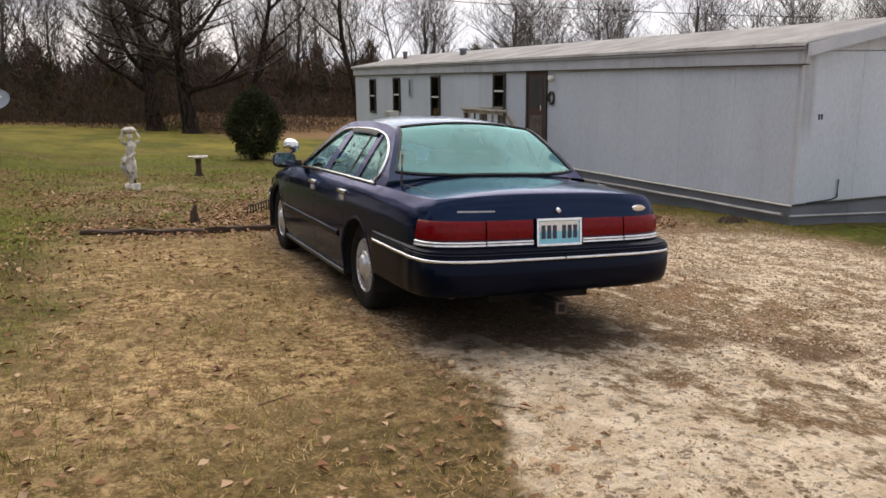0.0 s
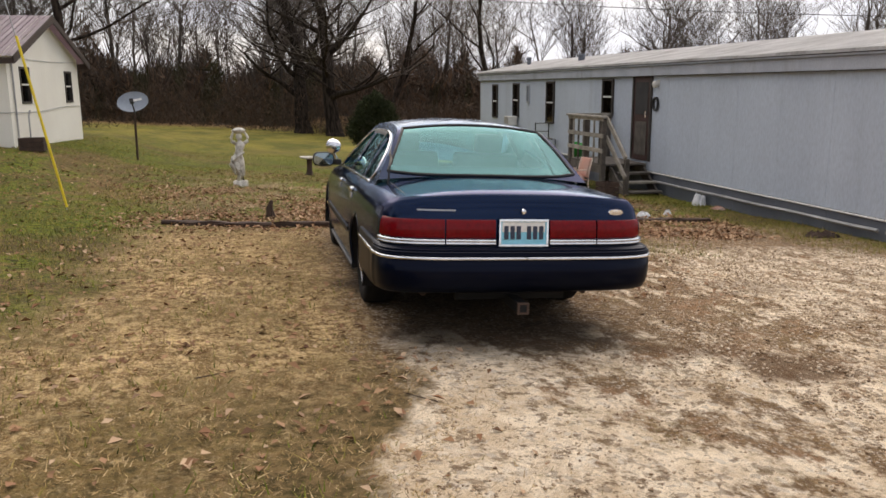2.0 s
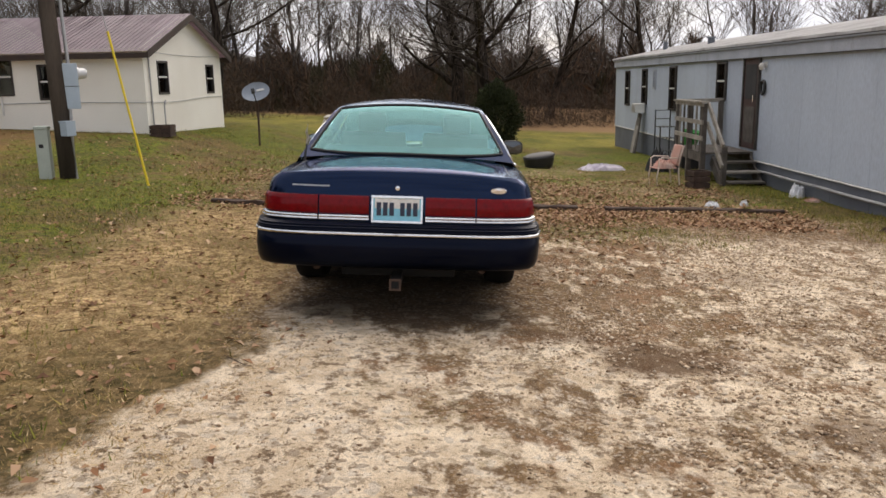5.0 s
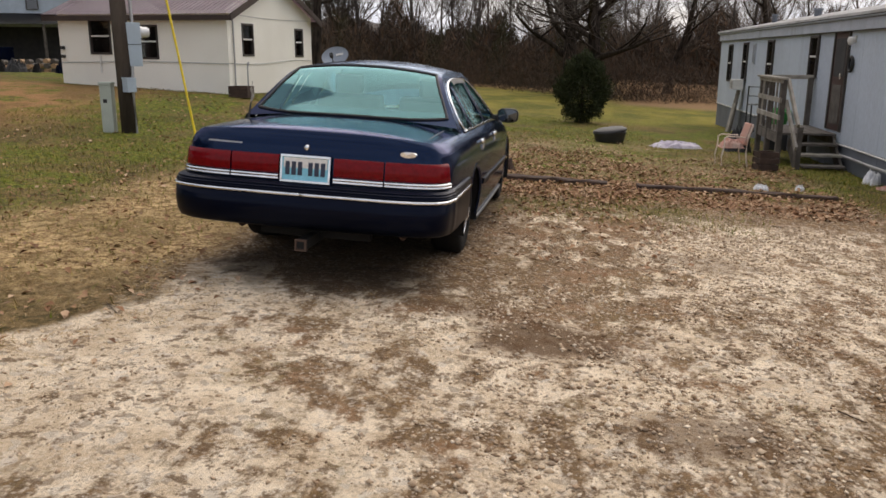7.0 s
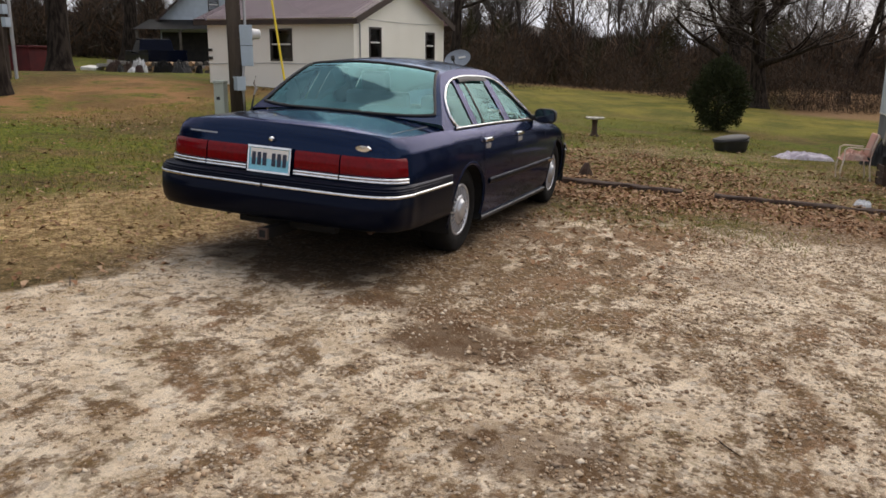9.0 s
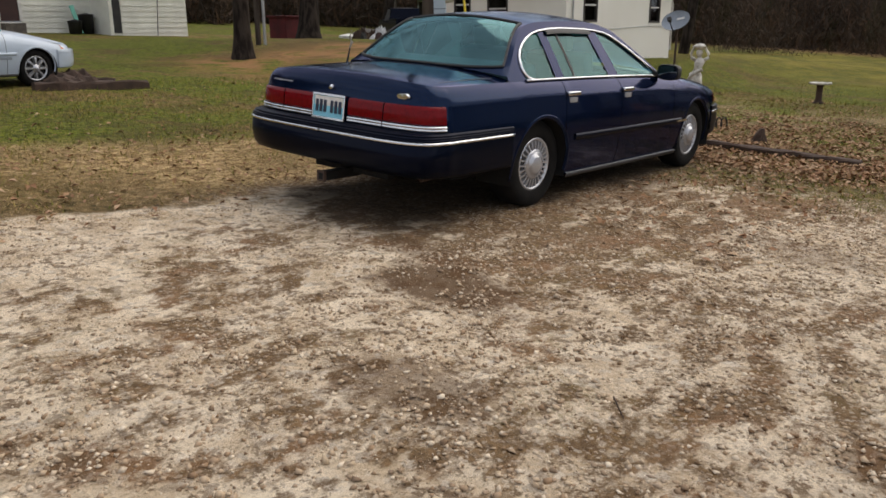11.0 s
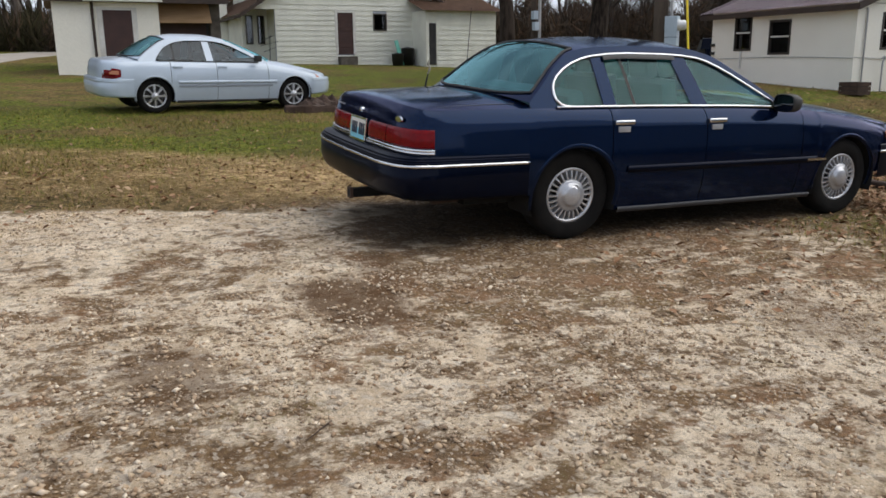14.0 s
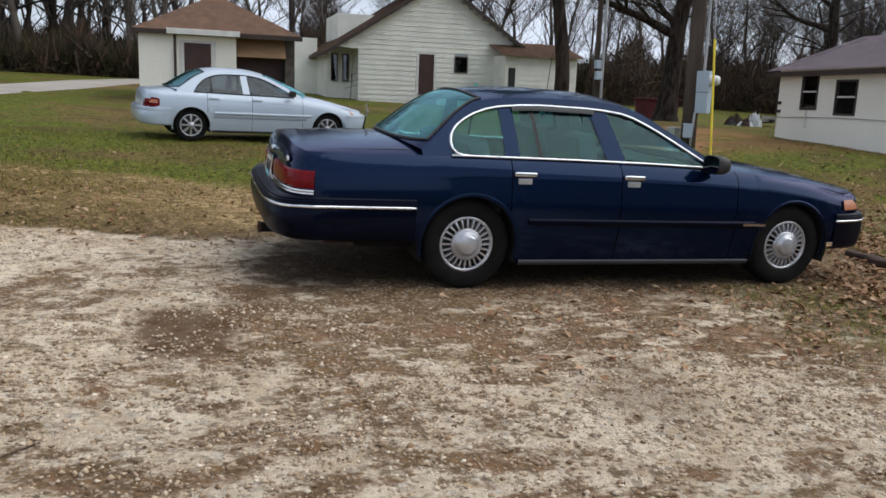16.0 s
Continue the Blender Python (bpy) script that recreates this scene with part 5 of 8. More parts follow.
            for p, n, s in full:
                zs = self.belt(lim)
                zt = zs + (zc - zs) * (1 - (p.x / xe) ** 2.6)
                col = []
                for k in range(15):
                    z = self.bump_z + 0.05 + (zt - self.bump_z - 0.05) * (1 - (1 - k / 14) ** 1.4)
                    q = p - n * self.inset(z, zt) * (0.75 + 0.25 * (p.x / xe) ** 4)
                    col.append(Vector((q.x * s, q.y, z)))
                g.append(col)
                top.append(col[-1])
            edges[rear] = top
            part(name, sheet(bmesh.new(), g), paint, root, "", True)

        def deck(name, rear, far_y, zc_table, bow_far):
            top = edges[rear]
            near_y = top[0].y
            bow_near = top[len(top) // 2].y - near_y
            rows = [top]
            for k in range(1, 25):
                v = (k / 24) ** 1.5
                y = near_y + (far_y - near_y) * v
                zs = self.belt(y)
                ex = self.skin(y, zs).x
                bow = bow_near + (bow_far - bow_near) * v
                row = []
                for p in top:
                    u = p.x / top[-1].x
                    shape = (p.y - near_y) / bow_near
                    shape = shape * (1 - v) + (1 - u * u) * v
                    yy = y + bow * shape
                    zc = curve_table(zc_table, yy)
                    w = 1 - abs(u) ** 2.6
                    row.append((ex * u, yy, zs + (zc - zs) * w))
                rows.append(row)
            part(name, sheet(bmesh.new(), rows), paint, root, "", True)
        deck("boot_lid", True, self.deck_y, self.boot_z, -0.10)
        deck("bonnet", False, self.hood_y, self.hood_z, 0.10)
        # greenhouse
        y0, y1, y2, y3 = self.glass_y
        wide, rise = 0.935, 0.085
        def screen(f, u, up=0.0):
            y = y0 + rise * abs(u) ** 3 * (1 - f) + (y1 - y0) * f
            bow = self.bows[0] * (1 - f) + self.bows[1] * f
            return Vector((self.side_x(y, self.rail(y)) * u, y + bow * (1 - u * u), self.rail(y) + 0.05 * (1 - u * u) + up))
        part("rear_window", sheet(bmesh.new(), [[screen(k / 12, u) for u in np.linspace(-wide, wide, 17)] for k in range(13)]), self.glassmat, root, "green-tinted rear window", True)
        for s in (1, -1):
            part("rear_pillar", sheet(bmesh.new(), [[screen(k / 12, s * u) for u in np.linspace(wide, 1.0, 4)] for k in range(13)]), paint, root, "", True)
            low = [[Vector((self.side_x(y, self.rail(y)) * u * s, y + self.bows[0] * (1 - u * u), self.rail(y) + 0.05 * (1 - u * u) - 0.001)) for y in np.linspace(y0, y0 + rise * u**3 + 0.004, 4)] for u in np.linspace(0.25, 1.0, 12)]
            part("rear_pillar_foot", sheet(bmesh.new(), low), paint, root, "", True)
        part("roof", sheet(bmesh.new(), [self.across(y1 + (y2 - y1) * k / 14, 1, self.bows[1] * (1 - k / 14) + self.bows[2] * k / 14, 0.05 + 0.012 * math.sin(math.pi * k / 14)) for k in range(15)]), paint, root, "", True)
        part("windscreen", sheet(bmesh.new(), [self.across(y2 + (y3 - y2) * k / 12, 1, self.bows[2] * (1 - k / 12) + self.bows[3] * k / 12, 0.05 * (1 - k / 12) + 0.06 * k / 12) for k in range(13)]), self.glassmat, root, "", True)
        # dark seals round both screens
        part("lower_seal", tube(bmesh.new(), [screen(0.0, u, 0.003) for u in np.linspace(-wide, wide, 21)], 0.012), BLACK, root)
        part("upper_seal", tube(bmesh.new(), [screen(1.0, u, 0.003) for u in np.linspace(-wide, wide, 21)], 0.012), BLACK, root)
        for s in (1, -1):
            part("side_seal", tube(bmesh.new(), [screen(f, s * wide, 0.003) for f in np.linspace(0, 1, 12)], 0.011), BLACK, root)
        # side windows
        wins = self.windows
        w0, w1 = wins[0][0], wins[-1][1]
        def pane(ya, yb, la, lb, inward=0.012, rows=8, cols=14, lift=0.008, drop=0.0):
            g = []
            for c in range(cols + 1):
                f = c / cols
                base, lean = ya + (yb - ya) * f, la + (lb - la) * f
                zb = self.belt(base) + lift
                z = zb + 0.2
                for _ in range(12):
                    z = 0.5 * z + 0.5 * (self.top_win(base + lean * (z - zb)) - drop)
                z = max(z, zb + 0.002)
                g.append([Vector((self.side_x(base + lean * (zz - zb), zz) - inward, base + lean * (zz - zb), zz)) for zz in np.linspace(zb, z, rows)])
            return g
        for k, (ya, yb, la, lb) in enumerate(wins):
            self.both("side_window", pane(ya, yb, la, lb), SIDEGLASS if self.chrome_bumper else GREYGLASS, "green-tinted side window" if self.chrome_bumper else "grey-tinted side window")
        for (a0, a1, la, lb), (b0, b1, lc, ld) in zip(wins, wins[1:]):
            wide = b0 - a1 > 0.05
            self.both("pillar", pane(a1 - 0.004, b0 + 0.004, lb, lc, 0.002 if wide else 0.006, cols=3), paint if wide else BLACK)
        g = []
        for y in np.linspace(y0 - 0.0, y3, 70):
            zb = self.belt(y)
            lo = max(zb - 0.005, self.top_win(y) if w0 < y < w1 else zb - 0.005)
            hi = max(self.rail(y), lo + 0.001)
            g.append([Vector((self.side_x(y, z) - 0.0, y, z)) for z in np.linspace(lo, hi, 7)])
        self.both("window_surround", g, paint)
        # bright trim round the side glass
        edge = [(self.side_x(y, z) + 0.004, y, z) for y, z in self.trim_lead + [(y, max(self.top_win(y), self.belt(y))) for y in self.trim_ys]]
        low = [(self.side_x(y, self.belt(y)) + 0.006, y, self.belt(y) + 0.008) for y in np.linspace(w0 - 0.02, w1 + 0.02, 24)]
        for s in (1, -1):
            part("window_trim", tube(bmesh.new(), [(p[0] * s, p[1], p[2]) for p in edge], self.trim_r), self.trimmat, root, "bright metal window trim" if self.trimmat is CHROME else "", True)
            part("belt_trim", tube(bmesh.new(), [(p[0] * s, p[1], p[2]) for p in low], 0.011), self.trimmat, root, "", True)
        # bumpers
        def bumper(name, rear):
            pts = [(p, n) for p, n in zip(self.line, self.norm) if (p.y <= self.bump_y[0] if rear else p.y >= self.bump_y[1])]
            end = self.bump_y[0] if rear else self.bump_y[1]
            prof = [(-0.05, 0.335), (0.02, 0.325), (0.055, 0.345), (0.072, 0.39), (0.080, 0.46), (0.078, 0.545), (0.070, 0.556), (0.070, 0.582), (0.078, 0.592), (0.070, 0.594), (0.069, 0.600), (0.072, 0.603), (0.070, 0.608), (0.060, 0.610), (0.059, 0.617), (0.062, 0.619), (0.058, 0.624), (0.042, 0.626), (0.040, 0.630), (-0.05, 0.634)]
            drop, less = (0.0, 1.0) if rear else self.nose
            def reach(n, fade):
                return less * self.bump_out * (0.10 + (0.05 + 0.80 * abs(n.y)) * fade)
            g = []
            for s in (1, -1):
                for p, n in (pts[::-1] if s == 1 else pts[1:]) if rear else (pts if s == 1 else pts[-2::-1]):
                    fade = min(1.0, abs(p.y - end) / 0.45) ** 0.7
                    k = reach(n, fade)
                    row = [(p + n * (o * k if o > 0 else o), z) for o, z in prof]
                    g.append([(q.x * s, q.y, self.bump_z - drop + z - 0.3) for q, z in row])
            bp = part(name, sheet(bmesh.new(), g), self.bumpmat, root, "", True)
            if self.chrome_bumper:
                for sgn in (1, -1):
                    path = []
                    for p, n in pts:
                        fade = min(1.0, abs(p.y - end) / 0.45) ** 0.7
                        q = p + n * 0.074 * reach(n, fade)
                        path.append((q.x * sgn, q.y, self.bump_z - drop + 0.269))
                    part("bumper_strip", tube(bmesh.new(), path, 0.013), CHROME, bp, "bright strip round the bumper", True)
        bumper("rear_bumper", True)
        bumper("front_bumper", False)
        # side rubbing strip and sill
        self.both("side_strip", [[self.skin(y, z, o) for z, o in ((0.515, 0.001), (0.518, 0.012), (0.565, 0.012), (0.568, 0.001))] for y in np.linspace(self.arch + 0.06, wb - self.arch - 0.03, 30)], self.bumpmat)
        self.both("sill_strip", [[self.skin(y, z, o) for z, o in ((self.sill_z - 0.02, 0.0), (self.sill_z - 0.018, 0.02), (self.sill_z + 0.02, 0.02), (self.sill_z + 0.025, 0.0))] for y in np.linspace(self.arch + 0.02, wb - self.arch - 0.02, 20)], self.sillmat)
        # arch lips
        for c in (0.0, wb):
            for s in (1, -1):
                g = []
                for a in np.linspace(-0.22, math.pi + 0.22, 30):
                    row = []
                    for rr, o in ((self.arch - 0.02, -0.012), (self.arch - 0.012, 0.003), (self.arch + 0.004, 0.004), (self.arch + 0.014, 0.0003)):
                        y, z = c + math.cos(a) * rr, R + math.sin(a) * rr
                        q = self.skin(y, max(z, 0.19), o)
                        row.append((q.x * s, q.y, max(z, 0.2)))
                    g.append(row)
                part("arch_lip", sheet(bmesh.new(), g), paint, root, "", True)
                g = [[(x * s, c + math.cos(a) * (self.arch + 0.0), R + math.sin(a) * (self.arch + 0.0)) for x in (self.half - 0.02, self.half - 0.36)] for a in np.linspace(-0.35, math.pi + 0.35, 24)]
                part("wheel_housing", sheet(bmesh.new(), g), UNDER, root)
        # wheels
        for c in (0.0, wb):
            for s in (1, -1):
                self.wheel(s, c)
        # underbody
        part("underbody", new_box((-self.half + 0.26, yr + 0.55, 0.28), (self.half - 0.26, yf - 0.5, 0.42), 0.03), UNDER, root)
        part("floor_pan", new_box((-self.half + 0.37, yr + 0.12, 0.44), (self.half - 0.37, yf - 0.35, 0.60)), UNDER, root)
        self.cabin()
        self.extras(self)
        return root

    def wheel(self, s, c):
        R, half = self.wheel_r, self.half
        w = new("wheel")
        w.parent = self.root
        w.matrix_basis = Matrix.Translation((s * (half - 0.10), c, R)) @ (Matrix.Identity(4) if s > 0 else pose(0, 0, 0, 0, 0, 180))
        t = self.tyre_w
        rim = self.rim_r
        tyre = [(rim - 0.01, -t), (rim + 0.03, -t * 1.02), (R - 0.03, -t), (R - 0.008, -t * 0.85), (R, -t * 0.5), (R, 0.02 - t * 0.3), (R - 0.008, 0.02), (R - 0.03, 0.035), (R - 0.06, 0.042), (rim + 0.03, 0.04), (rim + 0.012, 0.03), (rim, 0.012), (rim - 0.02, -0.02)]
        part("tyre", lathe(bmesh.new(), tyre, 48, "x"), RUBBER, w, "black tyre", True)
        part("hub_back", lathe(bmesh.new(), [(0.001, -0.035), (rim, -0.03), (rim, -0.06)], 32, "x"), BLACK, w)
        rimm = part("rim", lathe(bmesh.new(), [(rim + 0.006, 0.014), (rim + 0.010, 0.022), (rim, 0.028), (rim - 0.012, 0.026), (rim - 0.018, 0.006)], 40, "x"), ALLOY, w, "silver wheel trim", True)
        n, ri = self.spokes
        for k in range(n):
            a = 2 * math.pi * k / n
            m = Matrix.Rotation(a, 4, "X")
            wdt = self.spoke_w * 0.85
            bm = bmesh.new()
            rows = [[(x, y, z) for x, y in ((-0.015, -wdt * f), (0.022 + g2, -wdt * f * 0.7), (0.022 + g2, wdt * f * 0.7), (-0.015, wdt * f))] for z, f, g2 in ((ri - 0.012, 0.7, 0.008), ((ri + rim) / 2, 0.9, 0.006), (rim - 0.008, 1.15, -0.002))]
            sheet(bm, rows)
            bmesh.ops.transform(bm, matrix=m, verts=bm.verts[:])
            part("spoke", bm, ALLOY, rimm)
        part("hub_cap", lathe(bmesh.new(), [(ri + 0.012, 0.012), (ri + 0.010, 0.030), (ri - 0.005, 0.036), (ri * 0.78, 0.038), (ri * 0.74, 0.050), (ri * 0.5, 0.060), (0.001, 0.064)], 28, "x"), ALLOY, w, "domed hub cap", True)

    def cabin(self):
        root, b, h = self.root, 0.30, self.half
        y0, y1, y2, y3 = self.glass_y
        part("cabin_floor", new_box((-h + 0.16, y0 + 0.3, 0.61), (h - 0.16, y3 + 0.1, 0.66)), BLACK, root)
        part("parcel_shelf", new_box((-h + 0.24, y0 - 0.10, self.belt(0) - 0.06), (h - 0.24, y0 + 0.42, self.belt(0) - 0.03), 0.01), CLOTH, root)
        part("dashboard", new_box((-h + 0.22, y3 - 0.55, 0.72), (h - 0.22, y3 - 0.02, self.belt(2) + 0.0), 0.05), BLACK, root)
        def seat(name, x0, x1, y, lean, top, rests):
            sroot = new(name)
            sroot.parent = root
            part("cushion", new_box((x0, y, 0.55), (x1, y + 0.52, 0.74), 0.05), CLOTH, sroot)
            m = Matrix.Translation((0, y + 0.02, 0.70)) @ Matrix.Rotation(radians(lean), 4, "X")
            part("backrest", new_box((x0, -0.08, 0), (x1, 0.08, top), 0.05, m), CLOTH, sroot)
            for c in rests:
                part("headrest", new_box((c - 0.13, -0.06, top + 0.02), (c + 0.13, 0.05, top + 0.19), 0.04, m), CLOTH, sroot)
        tall = min(0.50, self.rail(1.0) - 0.95)
        seat("rear_seat", -h + 0.24, h - 0.24, y0 + 0.58, 18, tall - 0.08, ())
        seat("front_seat", -h + 0.26, -0.08, y0 + 1.48, 14, tall, (-0.40,))
        seat("front_seat", 0.08, h - 0.26, y0 + 1.48, 14, tall, (0.40,))
        bm = bmesh.new()
        for k in range(18):
            a0, a1 = 2 * math.pi * k / 18, 2 * math.pi * (k + 1) / 18
            m = Matrix.Translation((-0.40, y3 - 0.78, 0.92)) @ Matrix.Rotation(radians(62), 4, "X")
            rod(bm, m @ Vector((math.cos(a0) * 0.19, math.sin(a0) * 0.19, 0)), m @ Vector((math.cos(a1) * 0.19, math.sin(a1) * 0.19, 0)), 0.014, n=6)
        part("steering_wheel", bm, BLACK, root)


def along_tail(car, x0, x1, zs, out, n=14):
    """Rows over the tail wall between two distances from the middle, at the given heights."""
    pts = [(p, k) for p, k in zip(car.line, car.norm) if p.y < 0]
    def at(x):
        for (p, a), (q, c) in zip(pts, pts[1:]):
            if p.x <= x <= q.x:
                t = (x - p.x) / max(q.x - p.x, 1e-6)
                return p.lerp(q, t), a.lerp(c, t).normalized()
        return pts[-1]
    g = []
    for x in np.linspace(x0, x1, n):
        p, nn = at(min(x, pts[-1][0].x - 1e-4))
        col = []
        for z, o in zs:
            low = car.belt(car.corner_y)
            zc = curve_table(car.boot_z, car.corner_y - 0.2)
            xe = car.at_y(car.corner_y)[0].x
            zt = low + (zc - low) * (1 - min(1.0, p.x / xe) ** 2.6)
            q = p - nn * (car.inset(z, zt) * (0.75 + 0.25 * min(1.0, p.x / xe) ** 4) - out - o)
            col.append(Vector((q.x, q.y, z)))
        g.append(col)
    return g


def navy_extras(c):
    root = c.root
    # tail lamps in two lenses a side with a bright lower strip
    for xa, xb in ((0.19, 0.525), (0.535, 0.934)):
        c.both("tail_lamp", along_tail(c, xa, xb, [(0.742, -0.01), (0.746, 0.012), (0.758, 0.016), (0.838, 0.016), (0.864, 0.010), (0.871, -0.01)], 0.0), REDLENS, "dark red ribbed tail lamp")
        c.both("lamp_strip", along_tail(c, xa, xb, [(0.700, -0.01), (0.702, 0.022), (0.716, 0.024), (0.718, 0.018), (0.722, 0.018), (0.724, 0.024), (0.737, 0.022), (0.740, -0.01)], 0.0), CHROME, "bright strip under the lamps")
    # plate in its recess
    plate = new("number_plate")
    plate.parent = root
    plate.matrix_basis = Matrix.Translation((0.0, c.line[0].y - 0.014, 0.785)) @ pose(0, 0, 0, -6, 0, 0)
    part("plate_blank", new_box((-0.165, -0.004, -0.085), (0.165, 0.004, 0.085), 0.003), PLATEMAT, plate, "pale blue and white plate")
    part("plate_field", new_box((-0.150, -0.006, 0.006), (0.150, -0.0042, 0.072)), WHITEP, plate)
    bm = bmesh.new()
    for lo, hi in (((-0.172, -0.012, 0.075), (0.172, 0.002, 0.092)), ((-0.172, -0.012, -0.092), (0.172, 0.002, -0.075)), ((-0.172, -0.012, -0.075), (-0.158, 0.002, 0.075)), ((0.158, -0.012, -0.075), (0.172, 0.002, 0.075))):
        box(bm, lo, hi, 0.003)
    part("plate_frame", bm, CHROME, plate)
    for x in (-0.122, -0.079, -0.036, 0.036, 0.079, 0.122):
        part("bar", new_box((x - 0.015, -0.0085, -0.042), (x + 0.015, -0.0062, 0.046)), INK, plate)
    # lettering strip, lock and oval emblem
    g = along_tail(c, 0.46, 0.72, [(0.921, -0.004), (0.922, 0.002), (0.932, 0.002), (0.933, -0.004)], 0.0)
    part("badge_bar", sheet(bmesh.new(), [[(-p.x, p.y, p.z) for p in r] for r in g]), GALV, root)
    part("lock", lathe(bmesh.new(), [(0.001, -0.012), (0.015, -0.010), (0.019, 0.0), (0.02, 0.02)], 16, "z"), CHROME, root).matrix_basis = Matrix.Translation((0.0, c.line[0].y + 0.008, 0.925)) @ pose(0, 0, 0, -90, 0, 0)
    q = along_tail(c, 0.66, 0.70, [(0.922, 0.010)], 0.0, 3)[1][0]
    part("oval_emblem", lathe(bmesh.new(), [(0.001, -0.005), (0.03, -0.004), (0.034, 0.008)], 20, "z"), CHROME, root).matrix_basis = Matrix.Translation(q) @ pose(0, 0, 0, -90, 0, 0) @ Matrix.Diagonal((1.75, 0.66, 1, 1))
    # boot shut line
    for s in (1, -1):
        line = []
        for y in np.linspace(-1.24, -0.46, 16):
            zs = c.belt(y)
            u = 0.76 / c.skin(y, zs).x
            line.append((0.76 * s, y, zs + (curve_table(c.boot_z, y) - zs) * (1 - u**2.6) + 0.0005))
        part("shut_line", tube(bmesh.new(), line, 0.004, 6), BLACK, root)
    # door handles
    for s in (1, -1):
        for y in (c.doors[0] + 0.10, c.doors[1] + 0.10):
            hd = part("door_handle", new_box((-0.008, -0.09, -0.016), (0.028, 0.09, 0.018), 0.010), CHROME, root, "bright door handle", True)
            q = c.skin(y, 0.895)
            hd.matrix_basis = Matrix.Translation((q.x * s, q.y, q.z)) @ pose(0, 0, 0, 0, 0, 0 if s > 0 else 180)
            q = c.skin(y, 0.845)
            lk = part("lock_plate", new_box((-0.006, -0.055, -0.022), (0.010, 0.055, 0.022), 0.006), ALLOY, root)
            lk.matrix_basis = Matrix.Translation((q.x * s, q.y, q.z)) @ pose(0, 0, 0, 0, 0, 0 if s > 0 else 180)
        # rain guard over the side glass
        g = [[(s * (c.side_x(y, c.top_win(y) - dz) + o), y, c.top_win(y) - dz) for dz, o in ((-0.004, 0.010), (0.018, 0.020), (0.036, 0.018))] for y in np.linspace(0.36, 1.06, 12)]
        bm = sheet(bmesh.new(), g)
        part("rain_guard", bm, BLACK, root)
        # mirror
        mi = new("door_mirror")
        mi.parent = root
        mi.matrix_basis = Matrix.Translation((1.015, 2.03, 1.03) if s > 0 else (-1.075, 2.01, 1.045))
        shell = [[((abs(math.cos(a)) ** 0.62) * math.copysign(0.11, math.cos(a)) * k, yy, (abs(math.sin(a)) ** 0.62) * math.copysign(0.074, math.sin(a)) * k) for a in np.linspace(0, 2 * math.pi, 20, endpoint=False)] for yy, k in ((-0.075, 0.94), (-0.07, 1.0), (0.0, 0.98), (0.05, 0.75), (0.085, 0.35), (0.09, 0.01))]
        part("shell", sheet(bmesh.new(), shell, True), BLACK, mi, "", True)
        face_ = [[((abs(math.cos(a)) ** 0.66) * math.copysign(0.098, math.cos(a)) * k, -0.078 + 0.004 * k, (abs(math.sin(a)) ** 0.66) * math.copysign(0.064, math.sin(a)) * k) for a in np.linspace(0, 2 * math.pi, 24, endpoint=False)] for k in (0.001, 0.5, 0.96, 1.0)]
        part("mirror_glass", sheet(bmesh.new(), face_, True), MIRRORDARK if s > 0 else MIRRORPALE, mi, "mirror glass in a black shell", True)
        part("arm", new_box((-0.19 if s > 0 else 0.07, -0.02, -0.06), (-0.07 if s > 0 else 0.19, 0.04, 0.0), 0.02), BLACK, mi)
        # front corner lamp and marker, wheel-side bumper end
        g = []
        for y in np.linspace(3.47, 3.71, 8):
            g.append([Vector((q.x * s, q.y, q.z)) for q in (c.skin(y, z, 0.012) for z in (0.665, 0.69, 0.72, 0.748))])
        part("corner_lamp", sheet(bmesh.new(), g), AMBER, root, "amber corner lamp", True)
        q = c.skin(2.48, 0.54, 0.014)
        part("wing_badge", new_box((-0.004, -0.11, -0.010), (0.006, 0.11, 0.010)), CHROME, root).matrix_basis = Matrix.Translation((q.x * s, q.y, q.z))
        # headlamps at the nose
        part("headlamp", new_box((0.34 if s > 0 else -0.66, 3.70, 0.64), (0.66 if s > 0 else -0.34, 3.82, 0.75), 0.02), CLEARLENS, root)
    # spot lamp on the driver's pillar
    sp = new("spot_lamp")
    sp.parent = root
    sp.matrix_basis = Matrix.Translation((-0.95, 2.20, 1.17)) @ pose(0, 0, 0, 0, 0, 20)
    bowl = [(0.001, -0.09), (0.03, -0.085), (0.055, -0.062), (0.070, -0.025), (0.076, 0.02), (0.078, 0.028), (0.07, 0.033), (0.001, 0.038)]
    part("bowl", lathe(bmesh.new(), bowl, 24), CHROME, sp, "round chrome spot lamp", True).matrix_basis = pose(0, 0, 0, -90, 0, 0)
    part("stalk", rod(bmesh.new(), (0, 0, -0.08), (0.10, 0.03, -0.20), 0.014), CHROME, sp)
    # broken aerial on the rear wing
    ae = part("aerial", tube(bmesh.new(), [(-0.79, -0.50, 0.95), (-0.78, -0.485, 1.02), (-0.765, -0.46, 1.17)], [0.013, 0.010, 0.005], 8), BLACK, root, "broken black aerial base")
    part("torn_tip", tube(bmesh.new(), [(-0.768, -0.465, 1.15), (-0.757, -0.450, 1.20), (-0.768, -0.465, 1.24), (-0.760, -0.452, 1.30)], [0.007, 0.012, 0.010, 0.005], 8), PALEWOOD, ae, "pale bent tip")
    # tow hitch, exhaust and its hanger
    part("tow_hitch", new_box((-0.035, c.line[0].y - 0.09, 0.25), (0.035, c.line[0].y + 0.30, 0.32), 0.006), UNDER, root, "square steel tow receiver")
    rim_ = bmesh.new()
